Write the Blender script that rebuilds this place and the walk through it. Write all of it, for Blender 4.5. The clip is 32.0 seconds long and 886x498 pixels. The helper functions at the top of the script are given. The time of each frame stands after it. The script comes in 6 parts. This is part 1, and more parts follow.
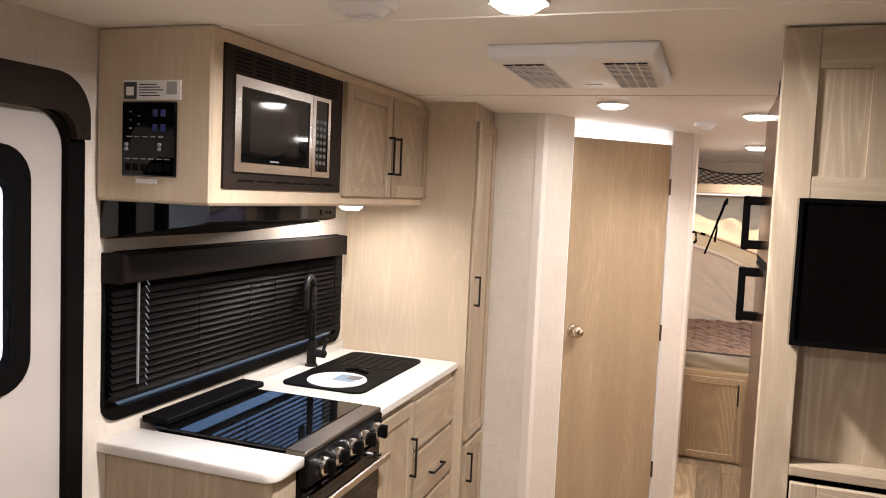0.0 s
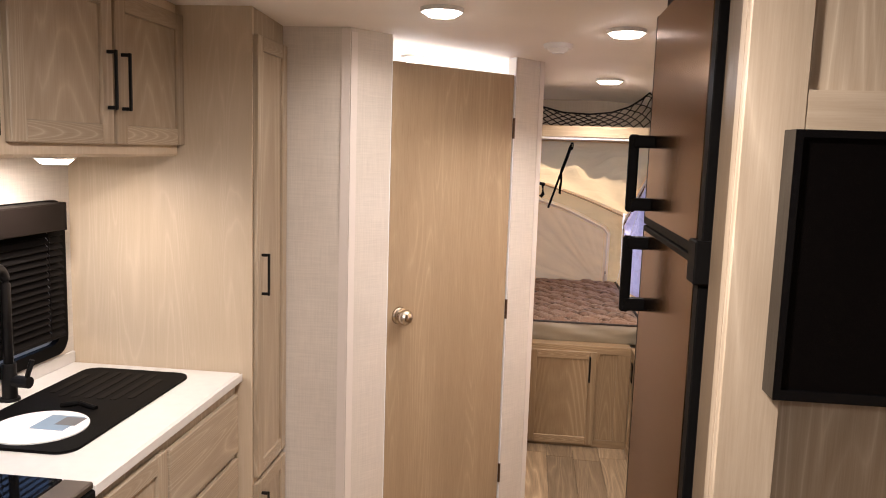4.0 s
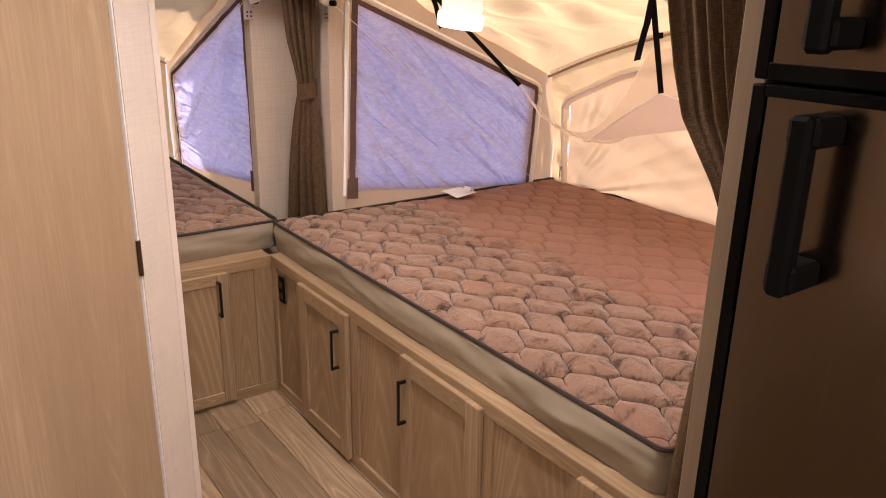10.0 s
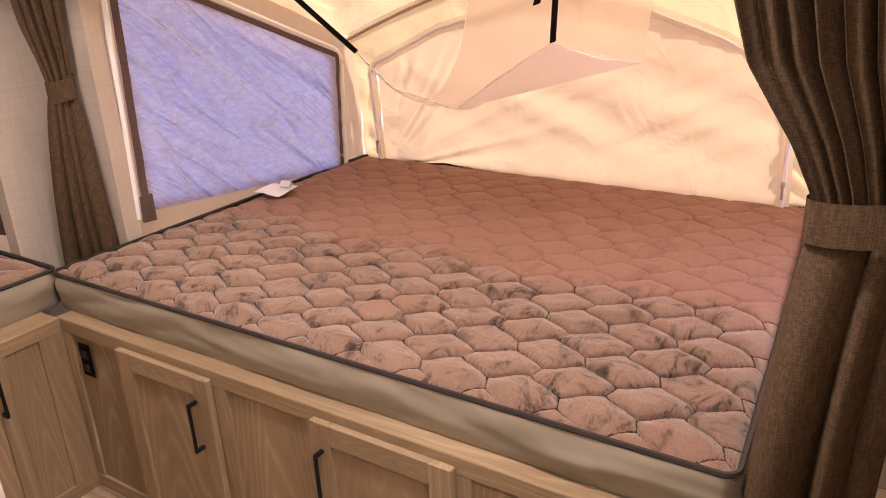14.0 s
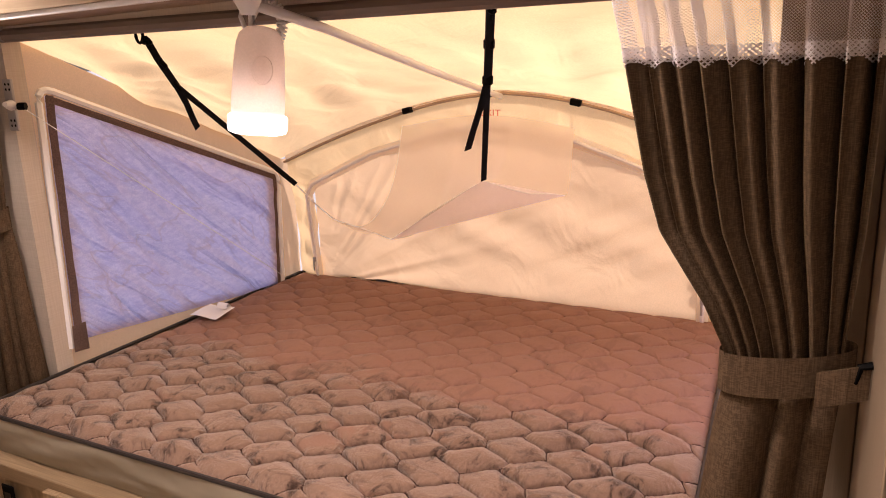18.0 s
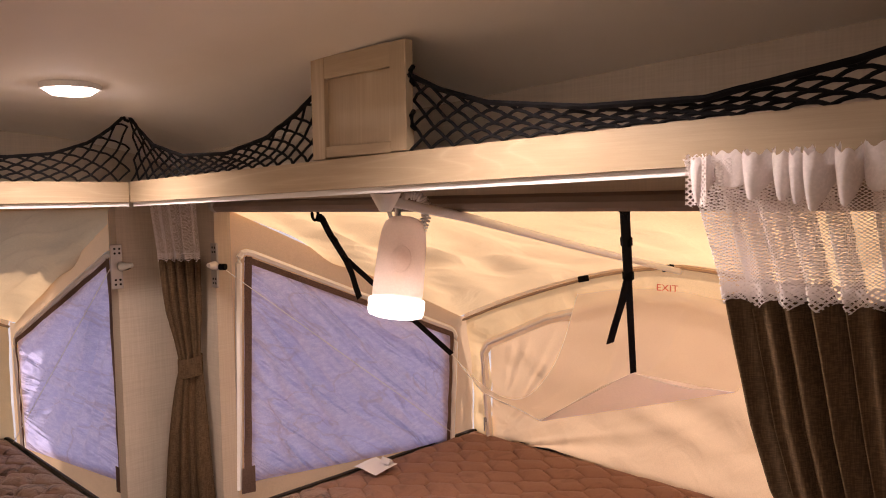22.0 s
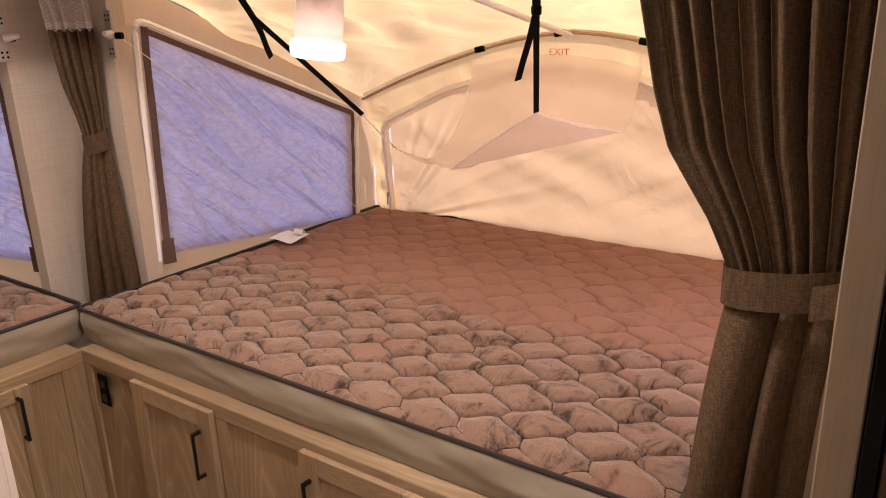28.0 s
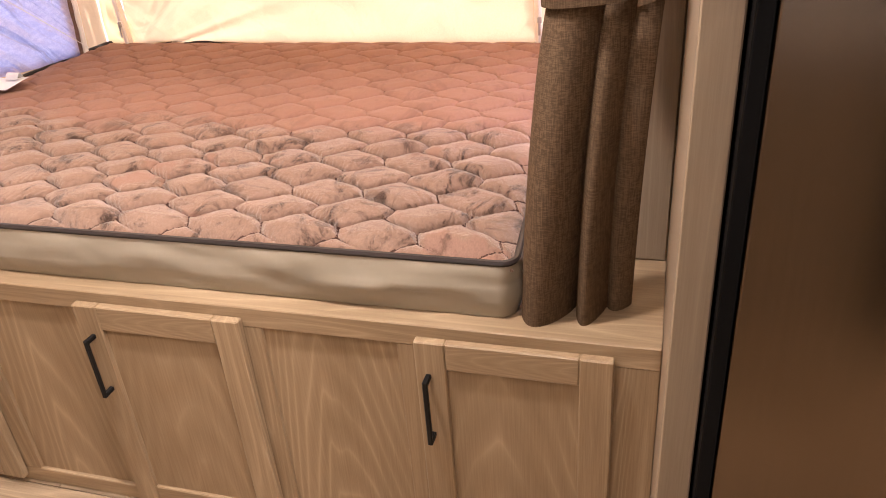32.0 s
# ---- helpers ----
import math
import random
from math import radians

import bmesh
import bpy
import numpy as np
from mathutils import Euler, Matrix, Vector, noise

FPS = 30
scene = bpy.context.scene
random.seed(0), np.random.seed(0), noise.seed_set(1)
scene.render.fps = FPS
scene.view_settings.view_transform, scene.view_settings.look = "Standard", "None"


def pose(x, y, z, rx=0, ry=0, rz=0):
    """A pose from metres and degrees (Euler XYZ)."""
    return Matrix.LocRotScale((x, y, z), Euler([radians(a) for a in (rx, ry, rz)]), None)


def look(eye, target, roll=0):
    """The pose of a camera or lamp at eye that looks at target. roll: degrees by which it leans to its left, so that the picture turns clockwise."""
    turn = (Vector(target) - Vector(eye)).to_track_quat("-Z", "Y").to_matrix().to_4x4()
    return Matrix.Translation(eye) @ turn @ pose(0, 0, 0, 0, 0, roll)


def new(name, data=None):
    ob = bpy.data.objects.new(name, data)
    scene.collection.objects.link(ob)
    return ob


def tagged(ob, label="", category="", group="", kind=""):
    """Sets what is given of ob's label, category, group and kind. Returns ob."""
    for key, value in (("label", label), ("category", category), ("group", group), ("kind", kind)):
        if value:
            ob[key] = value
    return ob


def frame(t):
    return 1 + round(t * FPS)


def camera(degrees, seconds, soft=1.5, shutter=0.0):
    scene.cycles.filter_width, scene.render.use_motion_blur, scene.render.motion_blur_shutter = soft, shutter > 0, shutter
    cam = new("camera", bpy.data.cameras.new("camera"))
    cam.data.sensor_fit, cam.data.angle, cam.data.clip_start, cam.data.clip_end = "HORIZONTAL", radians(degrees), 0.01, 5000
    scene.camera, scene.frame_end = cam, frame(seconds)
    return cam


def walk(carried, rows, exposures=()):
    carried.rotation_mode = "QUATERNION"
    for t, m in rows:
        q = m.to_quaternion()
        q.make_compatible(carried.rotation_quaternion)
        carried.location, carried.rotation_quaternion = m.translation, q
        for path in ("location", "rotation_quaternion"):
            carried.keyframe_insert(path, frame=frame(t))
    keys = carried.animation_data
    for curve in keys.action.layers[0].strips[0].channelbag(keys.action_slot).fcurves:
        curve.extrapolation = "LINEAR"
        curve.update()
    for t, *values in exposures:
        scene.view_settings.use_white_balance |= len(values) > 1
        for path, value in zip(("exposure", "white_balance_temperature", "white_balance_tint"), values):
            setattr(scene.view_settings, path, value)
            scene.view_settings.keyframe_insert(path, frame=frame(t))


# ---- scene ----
cam = camera(60.6, 32.0, soft=1.0)
UNDER_W, LANTERN_W, BATH_W = 3.6, 0.8, 48
EXPO = [(0, 0.84, 6000, 14), (2, 0.8, 6080, 15), (3, 0.66, 6200, 17), (6, 0.42, 6350, 20), (8, 0.38, 6450, 22), (10, 0.4, 6450, 26), (12, 0.52, 6380, 26), (13, 0.56, 6330, 26), (16, 0.54, 6350, 26), (17, 0.4, 6400, 27), (20, 0.1, 6880, 29), (22, 0.02, 6950, 30), (24, -0.08, 6800, 30), (26, -0.06, 6750, 30), (29, 0.44, 6420, 24), (30, 0.62, 6300, 23), (31, 0.8, 6130, 22), (32, 1.16, 6080, 21)]
PATH = [
    (0, (-0.482, -5.302, 1.708), (-1.139, -3.419, 1.563), 2.5),
    (0.5, (-0.48, -5.207, 1.704), (-1.156, -3.329, 1.577), 2.6),
    (1, (-0.496, -5.073, 1.703), (-1.173, -3.196, 1.565), 2.5),
    (1.5, (-0.502, -4.965, 1.704), (-1.081, -3.054, 1.583), 2.6),
    (2, (-0.516, -4.844, 1.694), (-1.049, -2.924, 1.518), 2.5),
    (2.5, (-0.522, -4.669, 1.703), (-0.996, -2.734, 1.521), 2.2),
    (3, (-0.537, -4.539, 1.706), (-0.918, -2.586, 1.511), 2.3),
    (3.5, (-0.556, -4.434, 1.701), (-0.867, -2.472, 1.473), 2.1),
    (5.5, (-0.86, -3.906, 1.69), (-0.711, -1.938, 1.366), 1.4),
    (6, (-0.898, -3.754, 1.693), (-0.637, -1.801, 1.35), 1.2),
    (6.5, (-0.936, -3.647, 1.682), (-0.611, -1.709, 1.311), 0.6),
    (7, (-0.982, -3.536, 1.663), (-0.587, -1.622, 1.236), 0.7),
    (7.5, (-1.055, -3.382, 1.665), (-0.485, -1.519, 1.212), 1.2),
    (8, (-1.135, -3.262, 1.656), (-0.483, -1.424, 1.216), 0.7),
    (8.5, (-1.134, -3.136, 1.634), (-0.377, -1.358, 1.119), 0.4),
    (9, (-1.118, -2.982, 1.632), (-0.258, -1.267, 1.065), 0.5),
    (9.5, (-1.117, -2.845, 1.617), (-0.109, -1.224, 1.021), 1.1),
    (10, (-1.121, -2.742, 1.599), (-0.012, -1.201, 0.97), 1.1),
    (10.5, (-1.144, -2.618, 1.583), (0.092, -1.188, 0.931), 1.5),
    (11, (-1.172, -2.51, 1.58), (0.161, -1.189, 0.889), 0.8),
    (11.5, (-1.195, -2.417, 1.56), (0.202, -1.175, 0.85), -0.2),
    (12, (-1.176, -2.345, 1.544), (0.276, -1.177, 0.819), -0.8),
    (12.5, (-1.135, -2.271, 1.533), (0.359, -1.154, 0.813), -2.5),
    (13, (-1.087, -2.178, 1.517), (0.427, -1.088, 0.796), -3.3),
    (13.5, (-1.076, -2.125, 1.538), (0.459, -1.07, 0.809), -3.0),
    (15.5, (-1.108, -2.045, 1.576), (0.52, -1.097, 0.905), -2.1),
    (16, (-1.109, -2.049, 1.59), (0.541, -1.115, 0.954), -2.1),
    (16.5, (-1.107, -2.056, 1.605), (0.557, -1.134, 0.986), -2.1),
    (17, (-1.107, -2.062, 1.623), (0.568, -1.146, 1.024), -1.9),
    (17.5, (-1.113, -2.081, 1.651), (0.593, -1.172, 1.136), -2.0),
    (18, (-1.113, -2.1, 1.675), (0.6, -1.197, 1.178), -2.1),
    (18.5, (-1.089, -2.141, 1.692), (0.624, -1.209, 1.25), -2.2),
    (19, (-1.067, -2.19, 1.701), (0.616, -1.19, 1.292), -2.6),
    (19.5, (-1.038, -2.233, 1.708), (0.611, -1.163, 1.34), -2.2),
    (20, (-1.014, -2.248, 1.718), (0.582, -1.089, 1.385), -2.0),
    (20.5, (-1.001, -2.251, 1.743), (0.566, -1.039, 1.464), -1.4),
    (21, (-0.984, -2.241, 1.765), (0.517, -0.939, 1.54), -1.2),
    (21.5, (-0.965, -2.245, 1.782), (0.496, -0.89, 1.605), -1.0),
    (22, (-0.947, -2.244, 1.792), (0.475, -0.845, 1.655), -0.9),
    (22.5, (-0.931, -2.237, 1.788), (0.476, -0.823, 1.638), -0.5),
    (23, (-0.931, -2.225, 1.768), (0.489, -0.832, 1.566), -0.4),
    (23.5, (-0.948, -2.229, 1.757), (0.51, -0.878, 1.543), -0.1),
    (24, (-0.989, -2.217, 1.75), (0.565, -0.978, 1.524), 0.3),
    (24.5, (-1.035, -2.209, 1.739), (0.58, -1.052, 1.514), 0.1),
    (25, (-1.066, -2.205, 1.723), (0.596, -1.127, 1.447), -0.1),
    (25.5, (-1.082, -2.199, 1.702), (0.592, -1.158, 1.363), -0.5),
    (26, (-1.09, -2.192, 1.684), (0.571, -1.162, 1.259), -0.8),
    (26.5, (-1.096, -2.18, 1.667), (0.548, -1.145, 1.19), -1.2),
    (28.5, (-1.172, -2.302, 1.606), (0.349, -1.175, 0.96), -1.8),
    (29, (-1.186, -2.321, 1.584), (0.306, -1.184, 0.891), -1.8),
    (29.5, (-1.195, -2.331, 1.555), (0.273, -1.2, 0.804), -1.5),
    (30, (-1.206, -2.321, 1.538), (0.252, -1.202, 0.75), -1.3),
    (30.5, (-1.206, -2.311, 1.508), (0.253, -1.216, 0.688), -1.5),
    (31, (-1.173, -2.299, 1.463), (0.352, -1.339, 0.595), -1.2),
    (31.5, (-1.121, -2.24, 1.394), (0.459, -1.428, 0.476), -1.9),
    (32, (-1.064, -2.143, 1.376), (0.609, -1.611, 0.417), -4.5),
]
walk(cam, [(t, look(eye, target, roll)) for t, eye, target, roll in PATH], EXPO)

# ---- world, sun ----
world = bpy.data.worlds.new("world")
scene.world = world
world.use_nodes = True
wn = world.node_tree.nodes
sky = wn.new("ShaderNodeTexSky")
sky.sky_type = 'NISHITA'
sky.sun_disc = False
sky.dust_density = 2.6
sky.sun_elevation = radians(45)
sky.sun_rotation = radians(158)
wn["Background"].inputs["Strength"].default_value = 0.15
world.node_tree.links.new(sky.outputs[0], wn["Background"].inputs["Color"])
sun = new("sun", bpy.data.lights.new("sun", 'SUN'))
sun.data.energy = 5.0
sun.data.angle = radians(0.8)
sun.data.color = (1.0, 0.95, 0.88)
sun.matrix_world = look((2.4, -6.0, 6.6), (0, 0, 0))
tagged(sun, kind="structure")


# ---- materials ----
def mat(name, col, rough=0.5, metal=0.0, vary=0.12, vscale=6.0, bump=0.0, bscale=60.0, spec=0.5, stretch=(1, 1, 1), fine=None):
    m = bpy.data.materials.new(name)
    m.use_nodes = True
    nt = m.node_tree
    b = nt.nodes["Principled BSDF"]
    b.inputs["Roughness"].default_value = rough
    b.inputs["Metallic"].default_value = metal
    b.inputs["Specular IOR Level"].default_value = spec
    tc = nt.nodes.new("ShaderNodeTexCoord")
    mp = nt.nodes.new("ShaderNodeMapping")
    mp.inputs["Scale"].default_value = stretch
    nt.links.new(tc.outputs["Object"], mp.inputs["Vector"])
    n1 = nt.nodes.new("ShaderNodeTexNoise")
    n1.inputs["Scale"].default_value = vscale
    n1.inputs["Detail"].default_value = 6
    nt.links.new(mp.outputs[0], n1.inputs["Vector"])
    r = nt.nodes.new("ShaderNodeValToRGB")
    r.color_ramp.elements[0].position = 0.3
    r.color_ramp.elements[1].position = 0.7
    r.color_ramp.elements[0].color = (*[c * (1 - vary) for c in col], 1)
    r.color_ramp.elements[1].color = (*[min(1, c * (1 + vary)) for c in col], 1)
    nt.links.new(n1.outputs[0], r.inputs[0])
    out = r.outputs[0]
    if fine:
        n3 = nt.nodes.new("ShaderNodeTexNoise")
        n3.inputs["Scale"].default_value = fine[0]
        nt.links.new(mp.outputs[0], n3.inputs["Vector"])
        mx = nt.nodes.new("ShaderNodeMix")
        mx.data_type, mx.blend_type = 'RGBA', 'OVERLAY'
        mx.inputs["Factor"].default_value = fine[1]
        nt.links.new(out, mx.inputs["A"])
        nt.links.new(n3.outputs[0], mx.inputs["B"])
        out = mx.outputs["Result"]
    nt.links.new(out, b.inputs["Base Color"])
    if bump:
        n2 = nt.nodes.new("ShaderNodeTexNoise")
        n2.inputs["Scale"].default_value = bscale
        n2.inputs["Detail"].default_value = 4
        nt.links.new(mp.outputs[0], n2.inputs["Vector"])
        bp = nt.nodes.new("ShaderNodeBump")
        bp.inputs["Strength"].default_value = bump
        bp.inputs["Distance"].default_value = 0.004
        nt.links.new(n2.outputs[0], bp.inputs["Height"])
        nt.links.new(bp.outputs[0], b.inputs["Normal"])
    return m


def wood(name, lo, hi, axis, rough=0.45, scale=1.0, contrast=0.75, pores=0.65, spread=0.05, lines=0.27, arch=None):
    """Pale limed ash: long grain along one axis with cathedral bands and fine pores."""
    m = bpy.data.materials.new(name)
    m.use_nodes = True
    nt = m.node_tree
    L = nt.links.new
    b = nt.nodes["Principled BSDF"]
    b.inputs["Roughness"].default_value = rough
    b.inputs["Specular IOR Level"].default_value = 0.35
    tc = nt.nodes.new("ShaderNodeTexCoord")
    info = nt.nodes.new("ShaderNodeObjectInfo")
    add = nt.nodes.new("ShaderNodeVectorMath")
    add.operation = 'ADD'
    mul = nt.nodes.new("ShaderNodeVectorMath")
    mul.operation = 'SCALE'
    mul.inputs["Scale"].default_value = 7.0
    comb = nt.nodes.new("ShaderNodeCombineXYZ")
    for k in range(3):
        L(info.outputs["Random"], comb.inputs[k])
    L(comb.outputs[0], mul.inputs[0])
    L(tc.outputs["Object"], add.inputs[0])
    L(mul.outputs[0], add.inputs[1])

    def mapped(along, across):
        mp = nt.nodes.new("ShaderNodeMapping")
        s = [across * scale] * 3
        s[axis] = along * scale
        mp.inputs["Scale"].default_value = s
        L(add.outputs[0], mp.inputs["Vector"])
        return mp.outputs[0]

    n1 = nt.nodes.new("ShaderNodeTexNoise")
    n1.inputs["Scale"].default_value = 1.0
    n1.inputs["Detail"].default_value = 2
    n1.inputs["Distortion"].default_value = 0.4
    L(mapped(0.5, 6.5), n1.inputs["Vector"])
    m1 = nt.nodes.new("ShaderNodeMath")
    m1.operation = 'MULTIPLY'
    m1.inputs[1].default_value = 38.0
    L(n1.outputs[0], m1.inputs[0])
    if arch:
        # nested arches across each board, shifted from board to board
        m1.inputs[1].default_value = 9.0
        sep = nt.nodes.new("ShaderNodeSeparateXYZ")
        L(tc.outputs["Generated"], sep.inputs[0])
        total = m1.outputs[0]
        for k in range(3):
            q = nt.nodes.new("ShaderNodeMath")
            q.operation = 'MULTIPLY_ADD'
            q.inputs[1].default_value = arch[0] if k == axis else 1.0
            L(sep.outputs[k], q.inputs[0])
            if k == axis:
                L(total, q.inputs[2])
                total = q.outputs[0]
                continue
            q.inputs[2].default_value = -0.5
            p = nt.nodes.new("ShaderNodeMath")
            p.operation = 'POWER'
            p.inputs[1].default_value = 2.0
            ab = nt.nodes.new("ShaderNodeMath")
            ab.operation = 'ABSOLUTE'
            L(q.outputs[0], ab.inputs[0])
            L(ab.outputs[0], p.inputs[0])
            a2 = nt.nodes.new("ShaderNodeMath")
            a2.operation = 'MULTIPLY_ADD'
            a2.inputs[1].default_value = arch[1]
            L(p.outputs[0], a2.inputs[0])
            L(total, a2.inputs[2])
            total = a2.outputs[0]
        m1 = total.node
    m2 = nt.nodes.new("ShaderNodeMath")
    m2.operation = 'PINGPONG'
    m2.inputs[1].default_value = 1.0
    L(m1.outputs[0], m2.inputs[0])
    n2 = nt.nodes.new("ShaderNodeTexNoise")
    n2.inputs["Scale"].default_value = 1.0
    n2.inputs["Detail"].default_value = 5
    n2.inputs["Roughness"].default_value = 0.7
    L(mapped(9.0, 330.0), n2.inputs["Vector"])
    n3 = nt.nodes.new("ShaderNodeTexNoise")
    n3.inputs["Scale"].default_value = 1.0
    n3.inputs["Detail"].default_value = 3
    L(mapped(0.8, 9.0), n3.inputs["Vector"])
    def blend(x, k, y):
        """x * k + y, where y is a number or a socket."""
        n = nt.nodes.new("ShaderNodeMath")
        n.operation = 'MULTIPLY_ADD'
        n.inputs[1].default_value = k
        L(x, n.inputs[0])
        if isinstance(y, float):
            n.inputs[2].default_value = y
        else:
            L(y, n.inputs[2])
        return n

    c = blend(n3.outputs[0], 0.45, 0.28 - 0.5 * pores)
    c = blend(m2.outputs[0], 0.14 * contrast, c.outputs[0])
    c = blend(n2.outputs[0], pores, c.outputs[0])
    fine = nt.nodes.new("ShaderNodeMath")
    fine.operation = 'POWER'
    fine.inputs[1].default_value = 5.0
    L(m2.outputs[0], fine.inputs[0])
    mask = nt.nodes.new("ShaderNodeMapRange")
    mask.inputs["From Min"].default_value = 0.40
    mask.inputs["From Max"].default_value = 0.58
    L(n3.outputs[0], mask.inputs["Value"])
    masked = nt.nodes.new("ShaderNodeMath")
    masked.operation = 'MULTIPLY'
    L(fine.outputs[0], masked.inputs[0])
    L(mask.outputs[0], masked.inputs[1])
    limed = nt.nodes.new("ShaderNodeMath")
    limed.operation = 'MULTIPLY_ADD'
    limed.inputs[1].default_value = lines
    L(masked.outputs[0], limed.inputs[0])
    L(c.outputs[0], limed.inputs[2])
    c = limed
    r = nt.nodes.new("ShaderNodeValToRGB")
    r.color_ramp.elements[0].position = 0.3
    r.color_ramp.elements[1].position = 1.0
    r.color_ramp.elements[0].color = (*lo, 1)
    r.color_ramp.elements[1].color = (*hi, 1)
    L(c.outputs[0], r.inputs[0])
    tone = nt.nodes.new("ShaderNodeHueSaturation")
    rng_map = nt.nodes.new("ShaderNodeMapRange")
    rng_map.inputs["To Min"].default_value = 1 - spread
    rng_map.inputs["To Max"].default_value = 1 + spread
    L(info.outputs["Random"], rng_map.inputs["Value"])
    L(rng_map.outputs[0], tone.inputs["Value"])
    L(r.outputs[0], tone.inputs["Color"])
    L(tone.outputs[0], b.inputs["Base Color"])
    bp = nt.nodes.new("ShaderNodeBump")
    bp.inputs["Strength"].default_value = 0.12
    bp.inputs["Distance"].default_value = 0.002
    L(n2.outputs[0], bp.inputs["Height"])
    L(bp.outputs[0], b.inputs["Normal"])
    return m


def cloth(name, col, trans=0.45, vary=0.1, weave=900.0, bump=0.2, crease=5.0, streak=None, nscale=3.0, cross=None, folds=None, depth=0.02):
    """Woven fabric that lets some light through."""
    m = bpy.data.materials.new(name)
    m.use_nodes = True
    nt = m.node_tree
    L = nt.links.new
    nt.nodes.remove(nt.nodes["Principled BSDF"])
    out = nt.nodes["Material Output"]
    tc = nt.nodes.new("ShaderNodeTexCoord")
    n1 = nt.nodes.new("ShaderNodeTexNoise")
    n1.inputs["Scale"].default_value = nscale
    n1.inputs["Detail"].default_value = 6
    mp = nt.nodes.new("ShaderNodeMapping")
    mp.inputs["Scale"].default_value = streak or (1, 1, 1)
    L(tc.outputs["Object"], mp.inputs["Vector"])
    L(mp.outputs[0], n1.inputs["Vector"])
    n2 = nt.nodes.new("ShaderNodeTexNoise")
    n2.inputs["Scale"].default_value = weave * 0.25
    n2.inputs["Detail"].default_value = 3
    mp2 = nt.nodes.new("ShaderNodeMapping")
    mp2.inputs["Scale"].default_value = cross or (1, 1, 1)
    L(tc.outputs["Object"], mp2.inputs["Vector"])
    L(mp2.outputs[0], n2.inputs["Vector"])
    s = nt.nodes.new("ShaderNodeMath")
    s.operation = 'ADD'
    L(n1.outputs[0], s.inputs[0])
    L(n2.outputs[0], s.inputs[1])
    r = nt.nodes.new("ShaderNodeValToRGB")
    r.color_ramp.elements[0].position = 0.7
    r.color_ramp.elements[1].position = 1.0
    r.color_ramp.elements[0].position = 0.75
    r.color_ramp.elements[0].color = (*[c * (1 - vary) for c in col], 1)
    r.color_ramp.elements[1].color = (*[min(1, c * (1 + vary)) for c in col], 1)
    h = nt.nodes.new("ShaderNodeMath")
    h.operation = 'MULTIPLY'
    h.inputs[1].default_value = 0.85
    L(s.outputs[0], h.inputs[0])
    L(h.outputs[0], r.inputs[0])
    n3 = nt.nodes.new("ShaderNodeTexNoise")
    n3.inputs["Scale"].default_value = crease
    n3.inputs["Detail"].default_value = 3
    n3.inputs["Distortion"].default_value = 1.0
    mp3 = nt.nodes.new("ShaderNodeMapping")
    if folds:
        mp3.vector_type = 'TEXTURE'
        mp3.inputs["Rotation"].default_value = (0, radians(folds[0]), 0)
        mp3.inputs["Scale"].default_value = [1 / q for q in folds[1]]
    L(tc.outputs["Object"], mp3.inputs["Vector"])
    L(mp3.outputs[0], n3.inputs["Vector"])
    bp = nt.nodes.new("ShaderNodeBump")
    bp.inputs["Strength"].default_value = bump
    bp.inputs["Distance"].default_value = depth
    L(n3.outputs[0], bp.inputs["Height"])
    bp2 = nt.nodes.new("ShaderNodeBump")
    bp2.inputs["Strength"].default_value = 0.25
    bp2.inputs["Distance"].default_value = 0.001
    L(n2.outputs[0], bp2.inputs["Height"])
    L(bp.outputs[0], bp2.inputs["Normal"])
    shade = r.outputs[0]
    if folds:
        # dusty tan lines where the cloth was folded
        line_n = nt.nodes.new("ShaderNodeTexNoise")
        line_n.inputs["Scale"].default_value = 1.1
        line_n.inputs["Detail"].default_value = 5
        line_n.inputs["Distortion"].default_value = 0.7
        mp4 = nt.nodes.new("ShaderNodeMapping")
        mp4.vector_type = 'TEXTURE'
        mp4.inputs["Rotation"].default_value = (0, radians(36), 0)
        mp4.inputs["Scale"].default_value = (0.55, 1, 0.16)
        L(tc.outputs["Object"], mp4.inputs["Vector"])
        L(mp4.outputs[0], line_n.inputs["Vector"])
        off = nt.nodes.new("ShaderNodeMath")
        off.operation = 'SUBTRACT'
        off.inputs[1].default_value = 0.5
        L(line_n.outputs[0], off.inputs[0])
        ab = nt.nodes.new("ShaderNodeMath")
        ab.operation = 'ABSOLUTE'
        L(off.outputs[0], ab.inputs[0])
        lr = nt.nodes.new("ShaderNodeMapRange")
        lr.inputs["From Max"].default_value = 0.016
        lr.inputs["To Min"].default_value, lr.inputs["To Max"].default_value = 0.55, 0.0
        L(ab.outputs[0], lr.inputs["Value"])
        mc = nt.nodes.new("ShaderNodeMix")
        mc.data_type = 'RGBA'
        mc.inputs["B"].default_value = (0.60, 0.49, 0.62, 1)
        L(lr.outputs[0], mc.inputs["Factor"])
        L(shade, mc.inputs["A"])
        shade = mc.outputs["Result"]
    d = nt.nodes.new("ShaderNodeBsdfDiffuse")
    t = nt.nodes.new("ShaderNodeBsdfTranslucent")
    mx = nt.nodes.new("ShaderNodeMixShader")
    mx.inputs[0].default_value = trans
    L(shade, d.inputs["Color"])
    L(shade, t.inputs["Color"])
    L(bp2.outputs[0], d.inputs["Normal"])
    L(bp2.outputs[0], t.inputs["Normal"])
    L(d.outputs[0], mx.inputs[1])
    L(t.outputs[0], mx.inputs[2])
    L(mx.outputs[0], out.inputs["Surface"])
    return m


